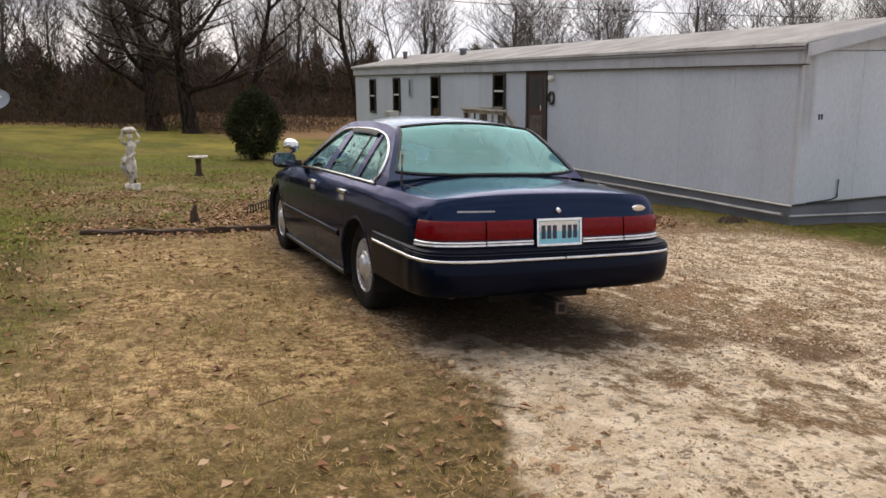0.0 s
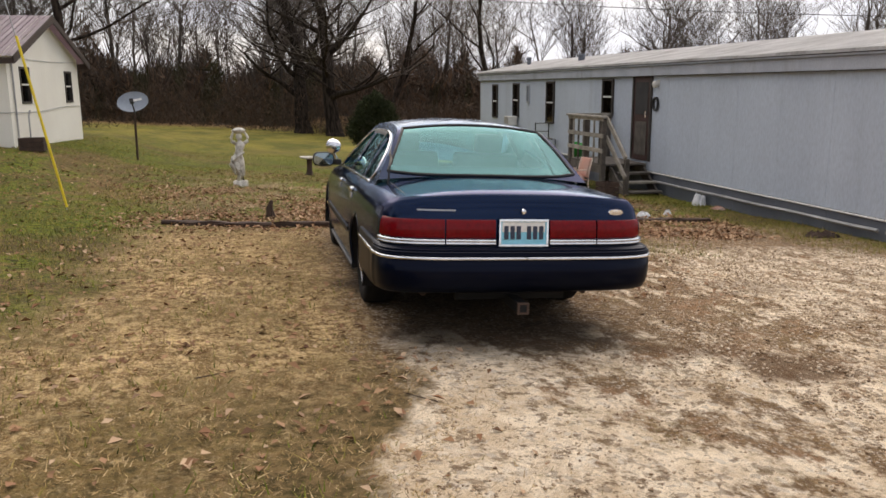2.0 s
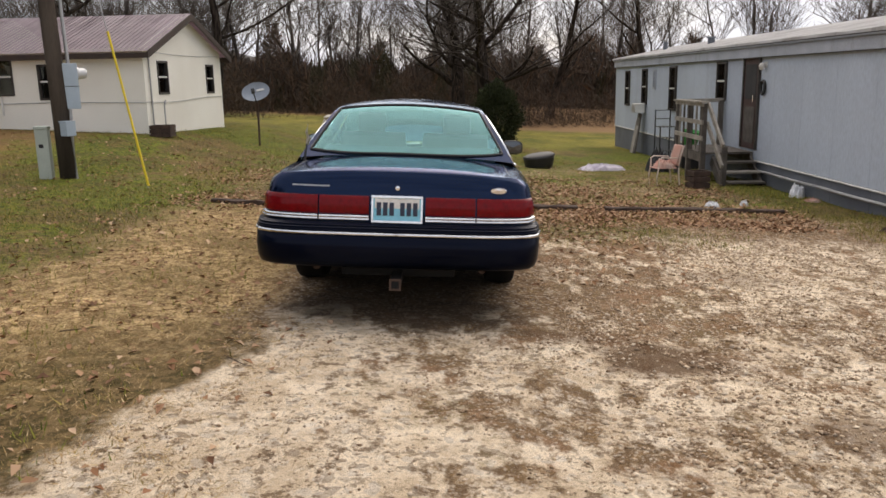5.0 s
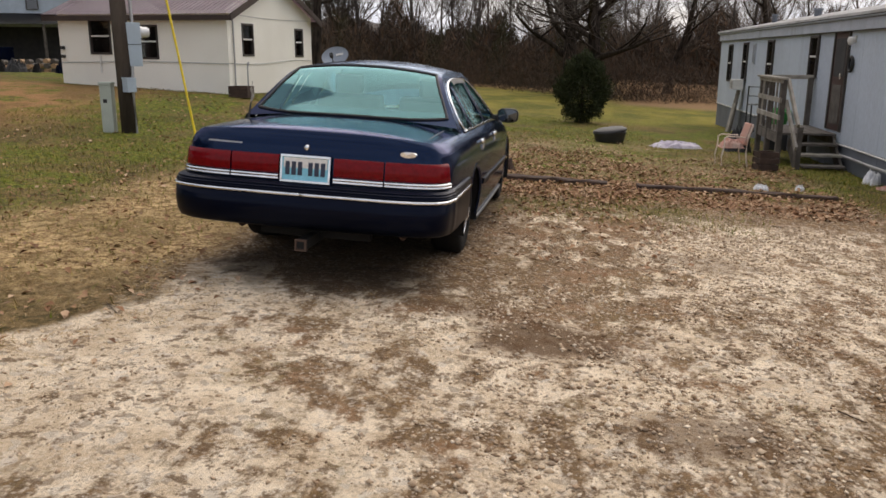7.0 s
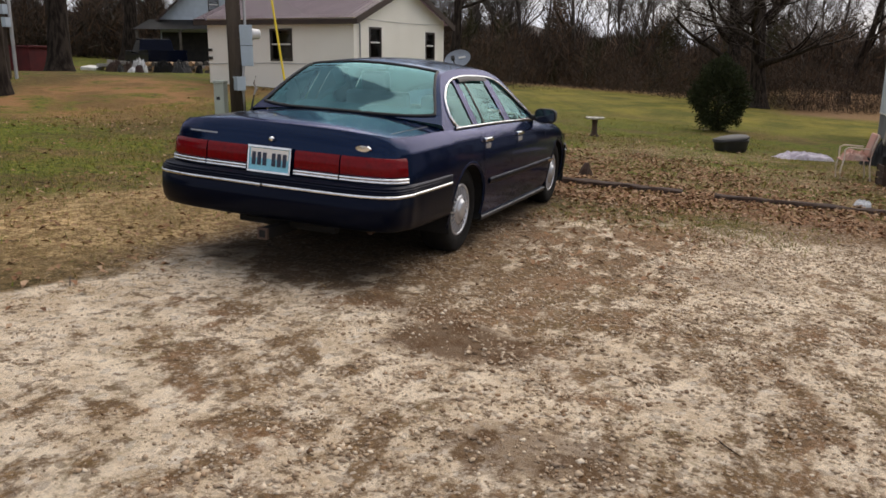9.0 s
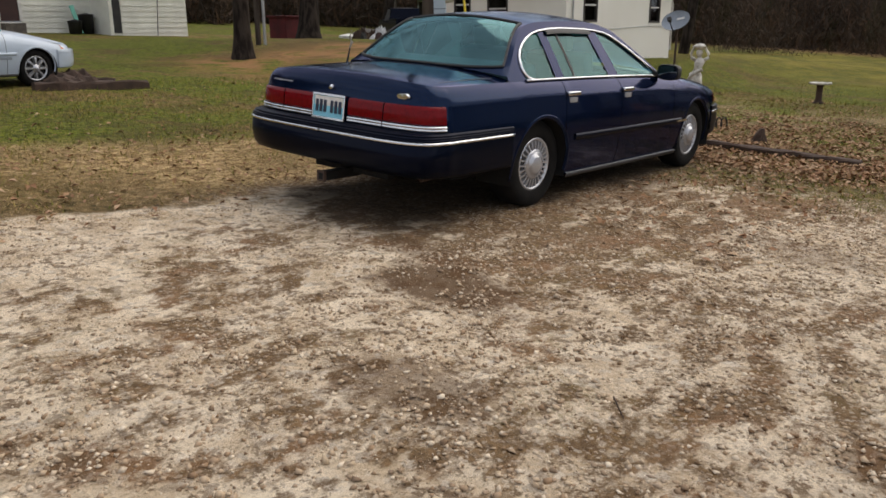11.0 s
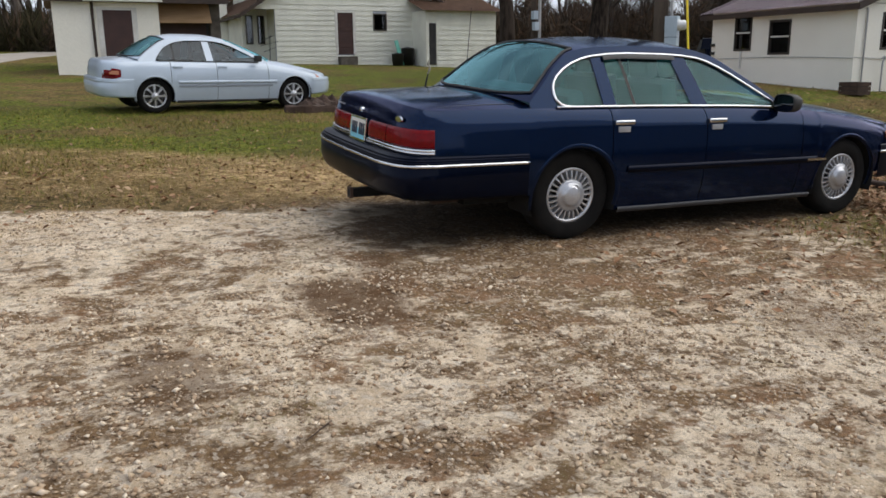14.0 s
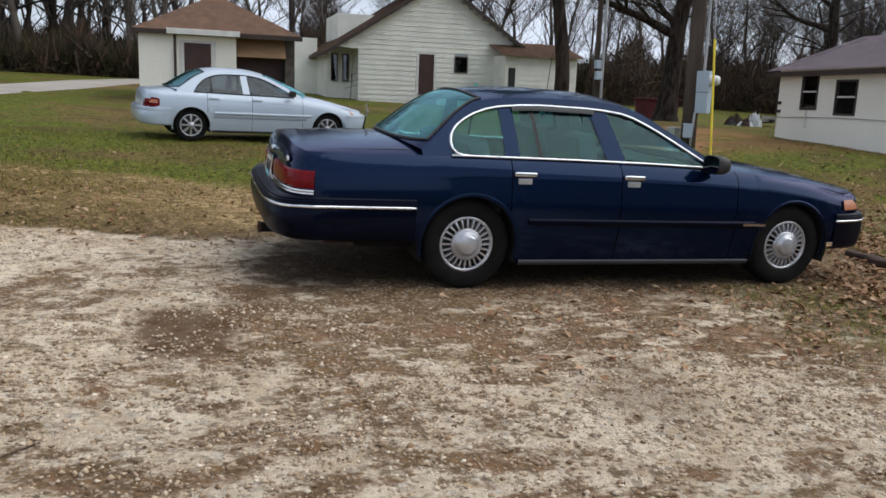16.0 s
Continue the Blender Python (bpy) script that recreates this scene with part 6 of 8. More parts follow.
    for lo, hi in (((-0.04, -0.004, 0.245), (-0.026, 0.02, 0.325)), ((0.026, -0.004, 0.245), (0.04, 0.02, 0.325)), ((-0.026, -0.004, 0.245), (0.026, 0.02, 0.259)), ((-0.026, -0.004, 0.311), (0.026, 0.02, 0.325))):
        box(rim_, (lo[0], lo[1] + c.line[0].y - 0.092, lo[2]), (hi[0], hi[1] + c.line[0].y - 0.092, hi[2]), 0.003)
    part("hitch_collar", rim_, TIMBER, root)
    # flat dark plate painted as the shaded hollow of the receiver
    part("hitch_hole_plate", new_box((-0.024, c.line[0].y - 0.094, 0.261), (0.024, c.line[0].y - 0.0895, 0.309)), UNDER, root)
    part("hitch_beam", new_box((-0.40, c.line[0].y + 0.20, 0.28), (0.40, c.line[0].y + 0.28, 0.36), 0.02), UNDER, root)
    # dark block added below the bumper, standing in for the shaded gap
    part("under_bumper_fill", new_box((-0.78, c.line[0].y + 0.06, 0.375), (0.78, c.line[0].y + 0.42, 0.47), 0.035), UNDER, root)
    part("exhaust", rod(bmesh.new(), (0.60, c.line[0].y + 0.34, 0.31), (0.60, c.line[0].y + 0.8, 0.33), 0.028, n=14), TIMBER, root)
    part("exhaust", rod(bmesh.new(), (-0.60, c.line[0].y + 0.34, 0.31), (-0.60, c.line[0].y + 0.8, 0.33), 0.028, n=14), TIMBER, root)
    part("fuel_tank", new_box((-0.50, c.line[0].y + 0.40, 0.28), (0.50, -0.42, 0.45), 0.05), UNDER, root)
    part("axle", rod(bmesh.new(), (-0.8, 0, 0.335), (0.8, 0, 0.335), 0.05, n=12), UNDER, root)


NAVY_CAR = Sedan(
    name="navy_sedan", paint=NAVY, bumpmat=NAVY_DULL, trimmat=CHROME, sillmat=SILLGREY, glassmat=CARGLASS, chrome_bumper=True, trim_r=0.0115,
    outline=[(0.0, -1.365), (0.36, -1.36), (0.66, -1.345), (0.86, -1.285), (0.935, -1.16), (0.958, -0.98), (0.967, -0.618), (0.974, 0), (0.978, 1.0), (0.974, 2.2), (0.957, 2.9), (0.927, 3.3), (0.862, 3.6), (0.742, 3.77), (0.45, 3.88), (0.0, 3.92)],
    outline_side=(-0.9, 2.9), wheelbase=2.906, wheel_r=0.348, arch=0.388, half=0.965, tyre_w=0.20, rim_r=0.205, spokes=(24, 0.112), spoke_w=0.0115, sill_z=0.215,
    shoulder=[(-1.4, 0.975), (-1.0, 0.99), (-0.5, 1.0), (0.5, 1.0), (1.5, 0.992), (2.2, 0.968), (3.0, 0.885), (3.5, 0.80), (3.92, 0.74)],
    corner_y=-1.10, front_y=3.56, doors=(0.30, 1.22, 2.30),
    deck_y=-0.33, boot_z=[(-1.3, 1.030), (-1.2, 1.050), (-0.9, 1.068), (-0.4, 1.088)],
    hood_y=2.05, hood_z=[(2.0, 1.035), (2.6, 1.0), (3.2, 0.93), (3.7, 0.82)],
    glass_y=(-0.38, 0.13, 1.42, 2.16), bows=(-0.11, -0.05, 0.05, 0.20),
    rail_line=[(-0.40, 1.025), (-0.28, 1.122), (-0.07, 1.306), (0.10, 1.404), (0.35, 1.439), (0.8, 1.453), (1.15, 1.445), (1.42, 1.4), (1.75, 1.232), (2.18, 0.974)],
    win_line=[(-0.26, 0.991), (-0.245, 1.036), (-0.2, 1.114), (-0.1, 1.221), (0.05, 1.31), (0.25, 1.366), (0.6, 1.392), (1.0, 1.389), (1.3, 1.366), (1.5, 1.299), (1.75, 1.17), (2.1, 0.974)],
    windows=[(-0.14, 0.27, -0.10, -0.04), (0.38, 0.55, -0.06, -0.10), (0.568, 1.12, -0.10, -0.26), (1.28, 2.03, -0.30, 0.0)],
    trim_lead=[(0.0, 1.008), (-0.07, 1.011), (-0.12, 1.026), (-0.15, 1.058), (-0.160, 1.10), (-0.153, 1.145), (-0.135, 1.18)],
    trim_ys=[-0.10, -0.03, 0.05, 0.15, 0.25, 0.42, 0.6, 0.8, 1.0, 1.15, 1.30, 1.40, 1.50, 1.62, 1.75, 1.9, 2.08], tumble=0.56, bump_y=(-0.42, 3.36), bump_z=0.36, bump_out=1.65, extras=navy_extras, nose=(0.06, 0.55))
NAVY_CAR.build(on_ground(0.0, 0.0, 0.0, True), "dark navy blue four-door sedan parked on gravel with chrome trim")


def silver_extras(c):
    root = c.root
    c.both("tail_lamp", along_tail(c, 0.60, 0.79, [(0.625, -0.01), (0.63, 0.008), (0.74, 0.008), (0.755, -0.01)], 0.0), REDLENS)
    for s in (1, -1):
        g = [[Vector((q.x * s, q.y, q.z)) for q in (c.skin(y, z, 0.006) for z in (0.60 + 0.3 * f * f, 0.66, 0.72, 0.775 - 0.2 * f * f))] for y, f in ((-0.80 + 0.25 * k / 7, max(0.0, k / 7 - 0.4) * 0.6) for k in range(8))]
        lamp = part("corner_lamp", sheet(bmesh.new(), g), REDLENS, root, "red and orange rear corner lamp", True)
        g = [[Vector((q.x * s, q.y, q.z)) for q in (c.skin(y, z, 0.011) for z in (0.675, 0.705, 0.735))] for y in np.linspace(-0.72, -0.585, 5)]
        part("indicator", sheet(bmesh.new(), g), AMBER, lamp, "orange indicator lens", True)
        g = [[Vector((q.x * s, q.y, q.z)) for q in (c.skin(y, z, 0.008) for z in (0.58, 0.62, 0.66, 0.685))] for y in np.linspace(3.10, 3.28, 6)]
        part("headlamp", sheet(bmesh.new(), g), AMBER, root, "", True)
        for y in (c.doors[0] + 0.12, c.doors[1] + 0.10):
            q = c.skin(y, 0.80)
            hd = part("door_handle", new_box((-0.004, -0.085, -0.016), (0.022, 0.085, 0.016), 0.008), c.paint, root)
            hd.matrix_basis = Matrix.Translation((q.x * s, q.y, q.z)) @ pose(0, 0, 0, 0, 0, 0 if s > 0 else 180)
        part("door_mirror", new_box((-0.08, -0.05, -0.05), (0.08, 0.06, 0.06), 0.03), BLACK, root).matrix_basis = Matrix.Translation((s * 0.90, 1.84, 0.95))
        g = [[Vector((q.x * s, q.y, q.z)) for q in (c.skin(y, z, o) for z, o in ((0.455, 0.0), (0.46, 0.012), (0.495, 0.012), (0.50, 0.0)))] for y in np.linspace(0.40, 2.15, 20)]
        part("rubbing_strip", sheet(bmesh.new(), g), DISHGREY, root)


SILVER_CAR = Sedan(
    name="silver_sedan", paint=SILVERBLUE, bumpmat=SILVERBLUE, trimmat=BLACK, sillmat=BLACK, glassmat=CARGLASS, chrome_bumper=False, trim_r=0.008,
    outline=[(0, -0.83), (0.35, -0.825), (0.58, -0.79), (0.72, -0.73), (0.80, -0.62), (0.825, -0.47), (0.84, -0.2), (0.85, 0.4), (0.85, 1.2), (0.845, 2.0), (0.83, 2.65), (0.79, 3.0), (0.70, 3.25), (0.52, 3.41), (0.28, 3.48), (0, 3.50)],
    outline_side=(-0.47, 2.65), wheelbase=2.61, wheel_r=0.30, arch=0.345, half=0.84, tyre_w=0.18, rim_r=0.195, spokes=(8, 0.055), spoke_w=0.030, sill_z=0.20,
    shoulder=[(-0.85, 0.855), (-0.5, 0.885), (0.0, 0.895), (1.0, 0.885), (1.9, 0.87), (2.5, 0.80), (3.0, 0.71), (3.45, 0.61)],
    corner_y=-0.57, front_y=3.10, doors=(0.28, 1.10, 2.08),
    deck_y=-0.14, boot_z=[(-0.75, 0.905), (-0.5, 0.94), (0.0, 0.965)],
    hood_y=1.95, hood_z=[(1.9, 0.935), (2.45, 0.885), (2.95, 0.78), (3.3, 0.67)],
    glass_y=(-0.24, 0.28, 1.36, 2.10), bows=(-0.12, -0.05, 0.05, 0.22),
    rail_line=[(-0.26, 0.905), (-0.02, 1.085), (0.17, 1.205), (0.30, 1.255), (0.62, 1.29), (1.0, 1.29), (1.36, 1.245), (1.68, 1.11), (2.12, 0.875)],
    win_line=[(0.04, 0.89), (0.12, 1.0), (0.23, 1.115), (0.40, 1.195), (0.62, 1.235), (1.0, 1.24), (1.30, 1.20), (1.58, 1.085), (1.98, 0.88)],
    windows=[(0.07, 0.36, 0.1, 0.0), (0.385, 0.95, 0.0, -0.08), (1.07, 1.90, -0.10, 0.0)],
    trim_lead=[], trim_ys=[0.06, 0.10, 0.14, 0.18, 0.23, 0.30, 0.4, 0.5, 0.62, 0.8, 1.0, 1.15, 1.30, 1.42, 1.58, 1.75, 1.94], tumble=0.52, bump_y=(-0.36, 2.98), bump_z=0.27, bump_out=1.0, extras=silver_extras)
SILVER_CAR.build(on_ground(-9.75, -2.07, 10.0, True), "pale silver-blue compact sedan parked on the grass")

# ---- trees and woods ----
def grow(seed, height, r0, lean=(0.0, 0.0), levels=4, forks=(5, 4, 3, 3), low=0.25, wide=1.0, rise=(0.05, 0.9), paths=None):
    """Limbs of a bare tree as arrays of segments: from, to, radius, radius. Thick limbs also go to paths, whole."""
    rng = random.Random(seed)
    segs = []

    def limb(p, d, length, r, level):
        n = 9 if level == 0 else 6 if level == 1 else 3
        step = length / n
        path = [(p, r)]
        for i in range(n):
            wander = 0.13 if level == 0 else 0.34
            d = (d + Vector((rng.uniform(-wander, wander), rng.uniform(-wander, wander), rng.uniform(-0.08, 0.18) if level != 1 else rng.uniform(-0.20, 0.26)))).normalized()
            q = p + d * step
            r2 = r * (0.90 if level == 0 else 0.82 if level == 1 else 0.74)
            segs.append((p, q, r, r2))
            path.append((q, r2))
            if level < levels and (level > 0 or i / n >= low):
                k = forks[level] if level < len(forks) else 2
                count = max(1, round(k / n * rng.uniform(0.7, 1.5)))
                for _ in range(count):
                    a = rng.uniform(0, 2 * math.pi)
                    out = Vector((math.cos(a) * wide, math.sin(a) * wide, rng.uniform(*rise)))
                    side = (d * rng.uniform(0.35, 0.9) + out * rng.uniform(0.6, 1.0)).normalized()
                    limb(q, side, length * rng.uniform(0.42, 0.68), r2 * rng.uniform(0.42, 0.62), level + 1)
            p, r = q, r2
        if paths is not None and path[0][1] > 0.03:
            paths.append(path)
    limb(Vector((0, 0, -0.2)), Vector((lean[0], lean[1], 1)).normalized(), height * 0.72, r0, 0)
    return (np.array([s[0] for s in segs]), np.array([s[1] for s in segs]), np.array([s[2] for s in segs]), np.array([s[3] for s in segs]))


def bark_tube(path, seed, cuts=4):
    """Verts and faces of one thick limb swept in a curve, with furrowed bark and a flared foot."""
    pts, rad = [p for p, r in path], [r for p, r in path]
    fine, fr = [], []
    for i in range(len(pts) - 1):
        p0, p1, p2, p3 = pts[max(i - 1, 0)], pts[i], pts[i + 1], pts[min(i + 2, len(pts) - 1)]
        for k in range(cuts):
            t = k / cuts
            fine.append(0.5 * (2 * p1 + (p2 - p0) * t + (2 * p0 - 5 * p1 + 4 * p2 - p3) * t * t + (3 * p1 - p0 - 3 * p2 + p3) * t * t * t))
            fr.append(rad[i] + (rad[i + 1] - rad[i]) * t)
    fine.append(pts[-1])
    fr.append(rad[-1])
    n = 22 if rad[0] > 0.12 else 8
    verts, faces = [], []
    u = Vector((1, 0, 0))
    for i, (p, r) in enumerate(zip(fine, fr)):
        d = (fine[min(i + 1, len(fine) - 1)] - fine[max(i - 1, 0)]).normalized()
        u = (u - d * u.dot(d)).normalized()
        v = d.cross(u)
        foot = 1 + (0.35 * max(0.0, 1 - p.z / 0.8) ** 2 if rad[0] > 0.2 else 0)
        for k in range(n):
            a = 2 * math.pi * k / n
            w = 1 + 0.09 * noise.noise(Vector((math.cos(a) * 1.6, math.sin(a) * 1.6, p.z * 0.9 + seed))) + (0.05 if k % 2 else -0.04) * (0.4 + noise.noise(Vector((k * 1.7, p.z * 2.1, seed))))
            verts.append(p + (u * math.cos(a) + v * math.sin(a)) * (r * w * foot))
            if i:
                j, m = (i - 1) * n, (k + 1) % n
                faces.append((j + k, j + m, j + n + m, j + n + k))
    return np.array(verts), np.array(faces)


def tubes(p0, p1, r0, r1, k):
    """Verts and four-cornered faces of many tapered bars."""
    d = p1 - p0
    d = d / np.maximum(np.linalg.norm(d, axis=1, keepdims=True), 1e-9)
    ref = np.where(np.abs(d[:, 2:3]) > 0.9, np.array([[1.0, 0, 0]]), np.array([[0, 0, 1.0]]))
    u = np.cross(d, ref)
    u /= np.linalg.norm(u, axis=1, keepdims=True)
    v = np.cross(d, u)
    a = np.arange(k) * 2 * np.pi / k
    ring = np.cos(a)[None, :, None] * u[:, None] + np.sin(a)[None, :, None] * v[:, None]
    lo = p0[:, None] + ring * r0[:, None, None]
    hi = p1[:, None] + ring * r1[:, None, None]
    verts = np.concatenate([lo, hi], 1).reshape(-1, 3)
    base = np.arange(len(p0))[:, None] * 2 * k
    i = np.arange(k)[None]
    j = (i + 1) % k
    faces = np.stack([base + i, base + j, base + k + j, base + k + i], -1).reshape(-1, 4)
    return verts, faces


def make_tree(x, y, seed, height, r0, label, lean=(0, 0), levels=4, forks=(6, 5, 4, 3), low=0.25, wide=1.0, rise=(0.05, 0.9)):
    t = thing("bare_tree", Matrix.Translation((x, y, lie(x, y))), label, "tree", "bare trees of the yard")
    paths = []
    p0, p1, a, b = grow(seed, height, r0, lean, levels, forks, low, wide, rise, paths)
    vs, fs, at = [], [], 0
    for k, path in enumerate(paths):
        v, f = bark_tube(path, seed + k * 0.37, 4 if path[0][1] > 0.12 else 2)
        vs.append(v)
        fs.append(f + at)
        at += len(v)
    raw("trunk", np.concatenate(vs), np.concatenate(fs), BARK, t, True)
    thin = a <= 0.03
    raw("crown", *tubes(p0[thin], p1[thin], np.maximum(a[thin], 0.010), np.maximum(b[thin], 0.007), 3), TWIG, t)
    return t


make_tree(2.6, 41.5, 3, 15, 0.46, "large bare tree with many spreading grey limbs", (-0.06, 0.0), 4, (12, 8, 4, 2), 0.10, 1.5, (-0.1, 0.7))
make_tree(1.0, 45.5, 5, 15, 0.50, "bare leaning tree with pale grey bark", (-0.16, 0.05), 4, (12, 8, 4, 2), 0.10, 1.5, (-0.1, 0.7))
make_tree(7.5, 52.0, 9, 13, 0.30, "bare grey-barked tree at the lawn's edge", (0.12, 0.0), 4, (7, 5, 4, 3), 0.12)
make_tree(-8.15, 22.65, 11, 13, 0.20, "dark bare tree behind the cream house", (0.14, 0.08), 4, (12, 8, 5, 3), 0.2, 1.5, (-0.1, 0.6))
make_tree(-13.1, 7.4, 13, 12, 0.235, "thick dark-barked tree beside the white building", (0.02, 0.0), 4, (5, 5, 4, 3), 0.45, 1.2)
make_tree(-18.1, 13.8, 17, 13, 0.37, "large old bare oak with wide crooked limbs", (-0.06, 0.05), 4, (14, 10, 5, 3), 0.22, 1.8, (-0.15, 0.45))
make_tree(-38.0, 38.0, 19, 19, 0.50, "bare oak with wide crooked limbs behind the pole", (0.1, 0.05), 4, (13, 9, 5, 3), 0.2, 1.8, (-0.15, 0.45))
make_tree(-17.5, 30.0, 23, 13, 0.36, "bare spreading tree over the roofs", (0.0, 0.1), 4, (12, 8, 5, 3), 0.25, 1.6, (-0.1, 0.5))
make_tree(-44.0, 14.0, 29, 15, 0.40, "bare tree behind the white building", (0.0, 0.0), 4, (7, 5, 4, 3), 0.25, 1.3)
make_tree(12.0, 40.0, 31, 12, 0.24, "slim bare tree behind the mobile home", (0.0, 0.0), 4, (7, 5, 4, 3), 0.2)


def dense(az):
    """How thick and high the woods stand in a direction, in degrees left of the car's heading."""
    return 0.36 + 0.40 * smooth(10, 26, az) * (1 - smooth(36, 50, az)) + 0.26 * smooth(40, 46, az) * (1 - smooth(52, 62, az)) + 0.45 * smooth(82, 92, az)


def height(az):
    """How high the brush and the rise behind it stand, as a share, in that direction."""
    return (1 - 0.22 * smooth(34, 48, az) * (1 - smooth(50, 56, az)) - 0.34 * smooth(50, 58, az) * (1 - smooth(74, 84, az))) * (0.80 + 0.20 * smooth(6, 20, az)) * (1 - 0.52 * smooth(80, 88, az))


def make_woods():
    """The bare woods that close the view all round."""
    rng = np.random.RandomState(4)
    kinds = [grow(100 + k, 11 + k % 5, 0.20 + 0.03 * (k % 4), (0, 0), 3, (9, 8, 5), 0.16, 0.9) for k in range(9)]
    vs, fs, at = [], [], 0
    for i in range(560):
        az = radians(rng.uniform(-62, 128))
        d = 66 + 46 * rng.rand() ** 1.1
        if rng.rand() > dense(math.degrees(az)):
            continue
        if az > radians(82):
            d *= 0.62
        elif az > radians(55):
            d *= 0.86
        x, y = -math.sin(az) * d, math.cos(az) * d - 2
        p0, p1, a, b = kinds[rng.randint(9)]
        s, turn = rng.uniform(0.75, 1.2), rng.uniform(0, 6.28)
        c, sn = math.cos(turn), math.sin(turn)
        m = np.array([[c, -sn, 0], [sn, c, 0], [0, 0, 1]]) * s
        o = np.array([x, y, lie(x, y) - 0.2])
        v, f = tubes(p0 @ m.T + o, p1 @ m.T + o, np.maximum(a * s, 0.016), np.maximum(b * s, 0.012), 3)
        vs.append(v)
        fs.append(f + at)
        at += len(v)
    tagged(raw("far_woods", np.concatenate(vs), np.concatenate(fs), TWIG), "bare brown winter woods round the fields", "woods", kind="stuff")


make_woods()


def make_wire():
    """A single overhead wire that sags behind the mobile home."""
    pts = [(2.0 + 40.0 * k / 40, 52.0 - 18.0 * k / 40, 8.6 - 2.95 * k / 40 - 0.4 * (1 - (2 * k / 40 - 1) ** 2)) for k in range(41)]
    w = link("overhead_wire", tube(bmesh.new(), pts, 0.022, 6), BLACK)
    tagged(w, "thin dark overhead wire behind the mobile home", "cable")


make_wire()


def make_brush():
    """Brown undergrowth and thin saplings along the foot of the woods."""
    rng = np.random.RandomState(8)
    n = 560000
    az = np.radians(rng.uniform(-64, 130, n))
    d = 64 + 40 * rng.rand(n) ** 1.3
    d = np.where(az > math.radians(82), d * 0.62, np.where(az > math.radians(55), d * 0.86, d))
    clump = 0.5 + 0.5 * np.sin(az * 41 + 2 * np.sin(az * 17)) * np.cos(az * 23 + 1)
    top = 3.6 + 4.2 * clump * (0.6 + 0.4 * np.sin(az * 97)) + (d - 64) * 0.10
    steps = np.linspace(-64, 130, 98)
    top = top * np.interp(np.degrees(az), steps, [height(a) for a in steps])
    top = top * np.interp(az, np.linspace(-1.2, 2.3, 260), rng.uniform(0.62, 1.18, 260))
    h = top * rng.rand(n) ** 1.35
    x, y = -np.sin(az) * d, np.cos(az) * d - 2
    z = np.array([lie(a, b) for a, b in zip(x, y)]) + h
    c = np.stack([x, y, z], 1)
    size = rng.uniform(0.15, 0.55, n)[:, None]
    e1 = rng.normal(size=(n, 3))
    e1 /= np.linalg.norm(e1, axis=1, keepdims=True)
    e2 = rng.normal(size=(n, 3)) * 0.50
    e2[:, 2] += 0.75
    e2 /= np.linalg.norm(e2, axis=1, keepdims=True)
    wide = np.where(rng.rand(n) < 0.55, 0.055, 0.15)[:, None]
    v = np.stack([c - e1 * size * wide, c + e1 * size * wide, c + e2 * size * 3.4], 1)
    wild = np.sin(az * 63 + 3 * np.sin(az * 29)) + 0.7 * np.sin(az * 151 + h * 0.6) + 0.5 * np.cos(az * 11)
    v = v.reshape(n, 9)
    for name, pick, m, label in (("undergrowth", wild < 0.85, BRUSH, "dense brown undergrowth at the edge of the woods"), ("evergreen_scrub", wild >= 0.85, SCRUB, "dark olive cedar scrub among the brown brush")):
        k = v[pick].reshape(-1, 3)
        tagged(raw(name, k, np.arange(len(k)).reshape(-1, 3), m), label, "undergrowth", kind="stuff")


make_brush()


def make_thicket(name, spots_, seed, label):
    """Low tangled brush at the feet of the trees."""
    rng = np.random.RandomState(seed)
    vs = []
    for x, y, r, h, n in spots_:
        u = rng.normal(size=(n, 2)) * r * 0.5
        hh = h * rng.rand(n) ** 1.3 * np.exp(-(u[:, 0] ** 2 + u[:, 1] ** 2) / (2 * r * r))
        c = np.stack([x + u[:, 0], y + u[:, 1], np.array([lie(x + a, y + b) for a, b in u]) + hh], 1)
        e1 = rng.normal(size=(n, 3))
        e1 /= np.linalg.norm(e1, axis=1, keepdims=True)
        e2 = rng.normal(size=(n, 3)) * 0.7
        e2[:, 2] += 0.9
        e2 /= np.linalg.norm(e2, axis=1, keepdims=True)
        size = rng.uniform(0.10, 0.30, n)[:, None]
        vs.append(np.stack([c - e1 * size * 0.07, c + e1 * size * 0.07, c + e2 * size * 2.6], 1).reshape(-1, 3))
    v = np.concatenate(vs)
    tagged(raw(name, v, np.arange(len(v)).reshape(-1, 3), BRUSH), label, "brush", kind="stuff")


make_thicket("thicket", [(1.5, 46.5, 3.0, 3.2, 4200), (4.5, 43.0, 2.6, 2.6, 3600), (-3.0, 52.0, 3.5, 3.2, 3800), (8.0, 47.0, 3.0, 2.4, 3000), (-8.5, 55.0, 3.5, 3.0, 3000), (-14.0, 45.0, 3.0, 3.4, 3200), (12.5, 50.0, 3.5, 2.4, 3000)], 31, "tangled brown brush at the feet of the trees")


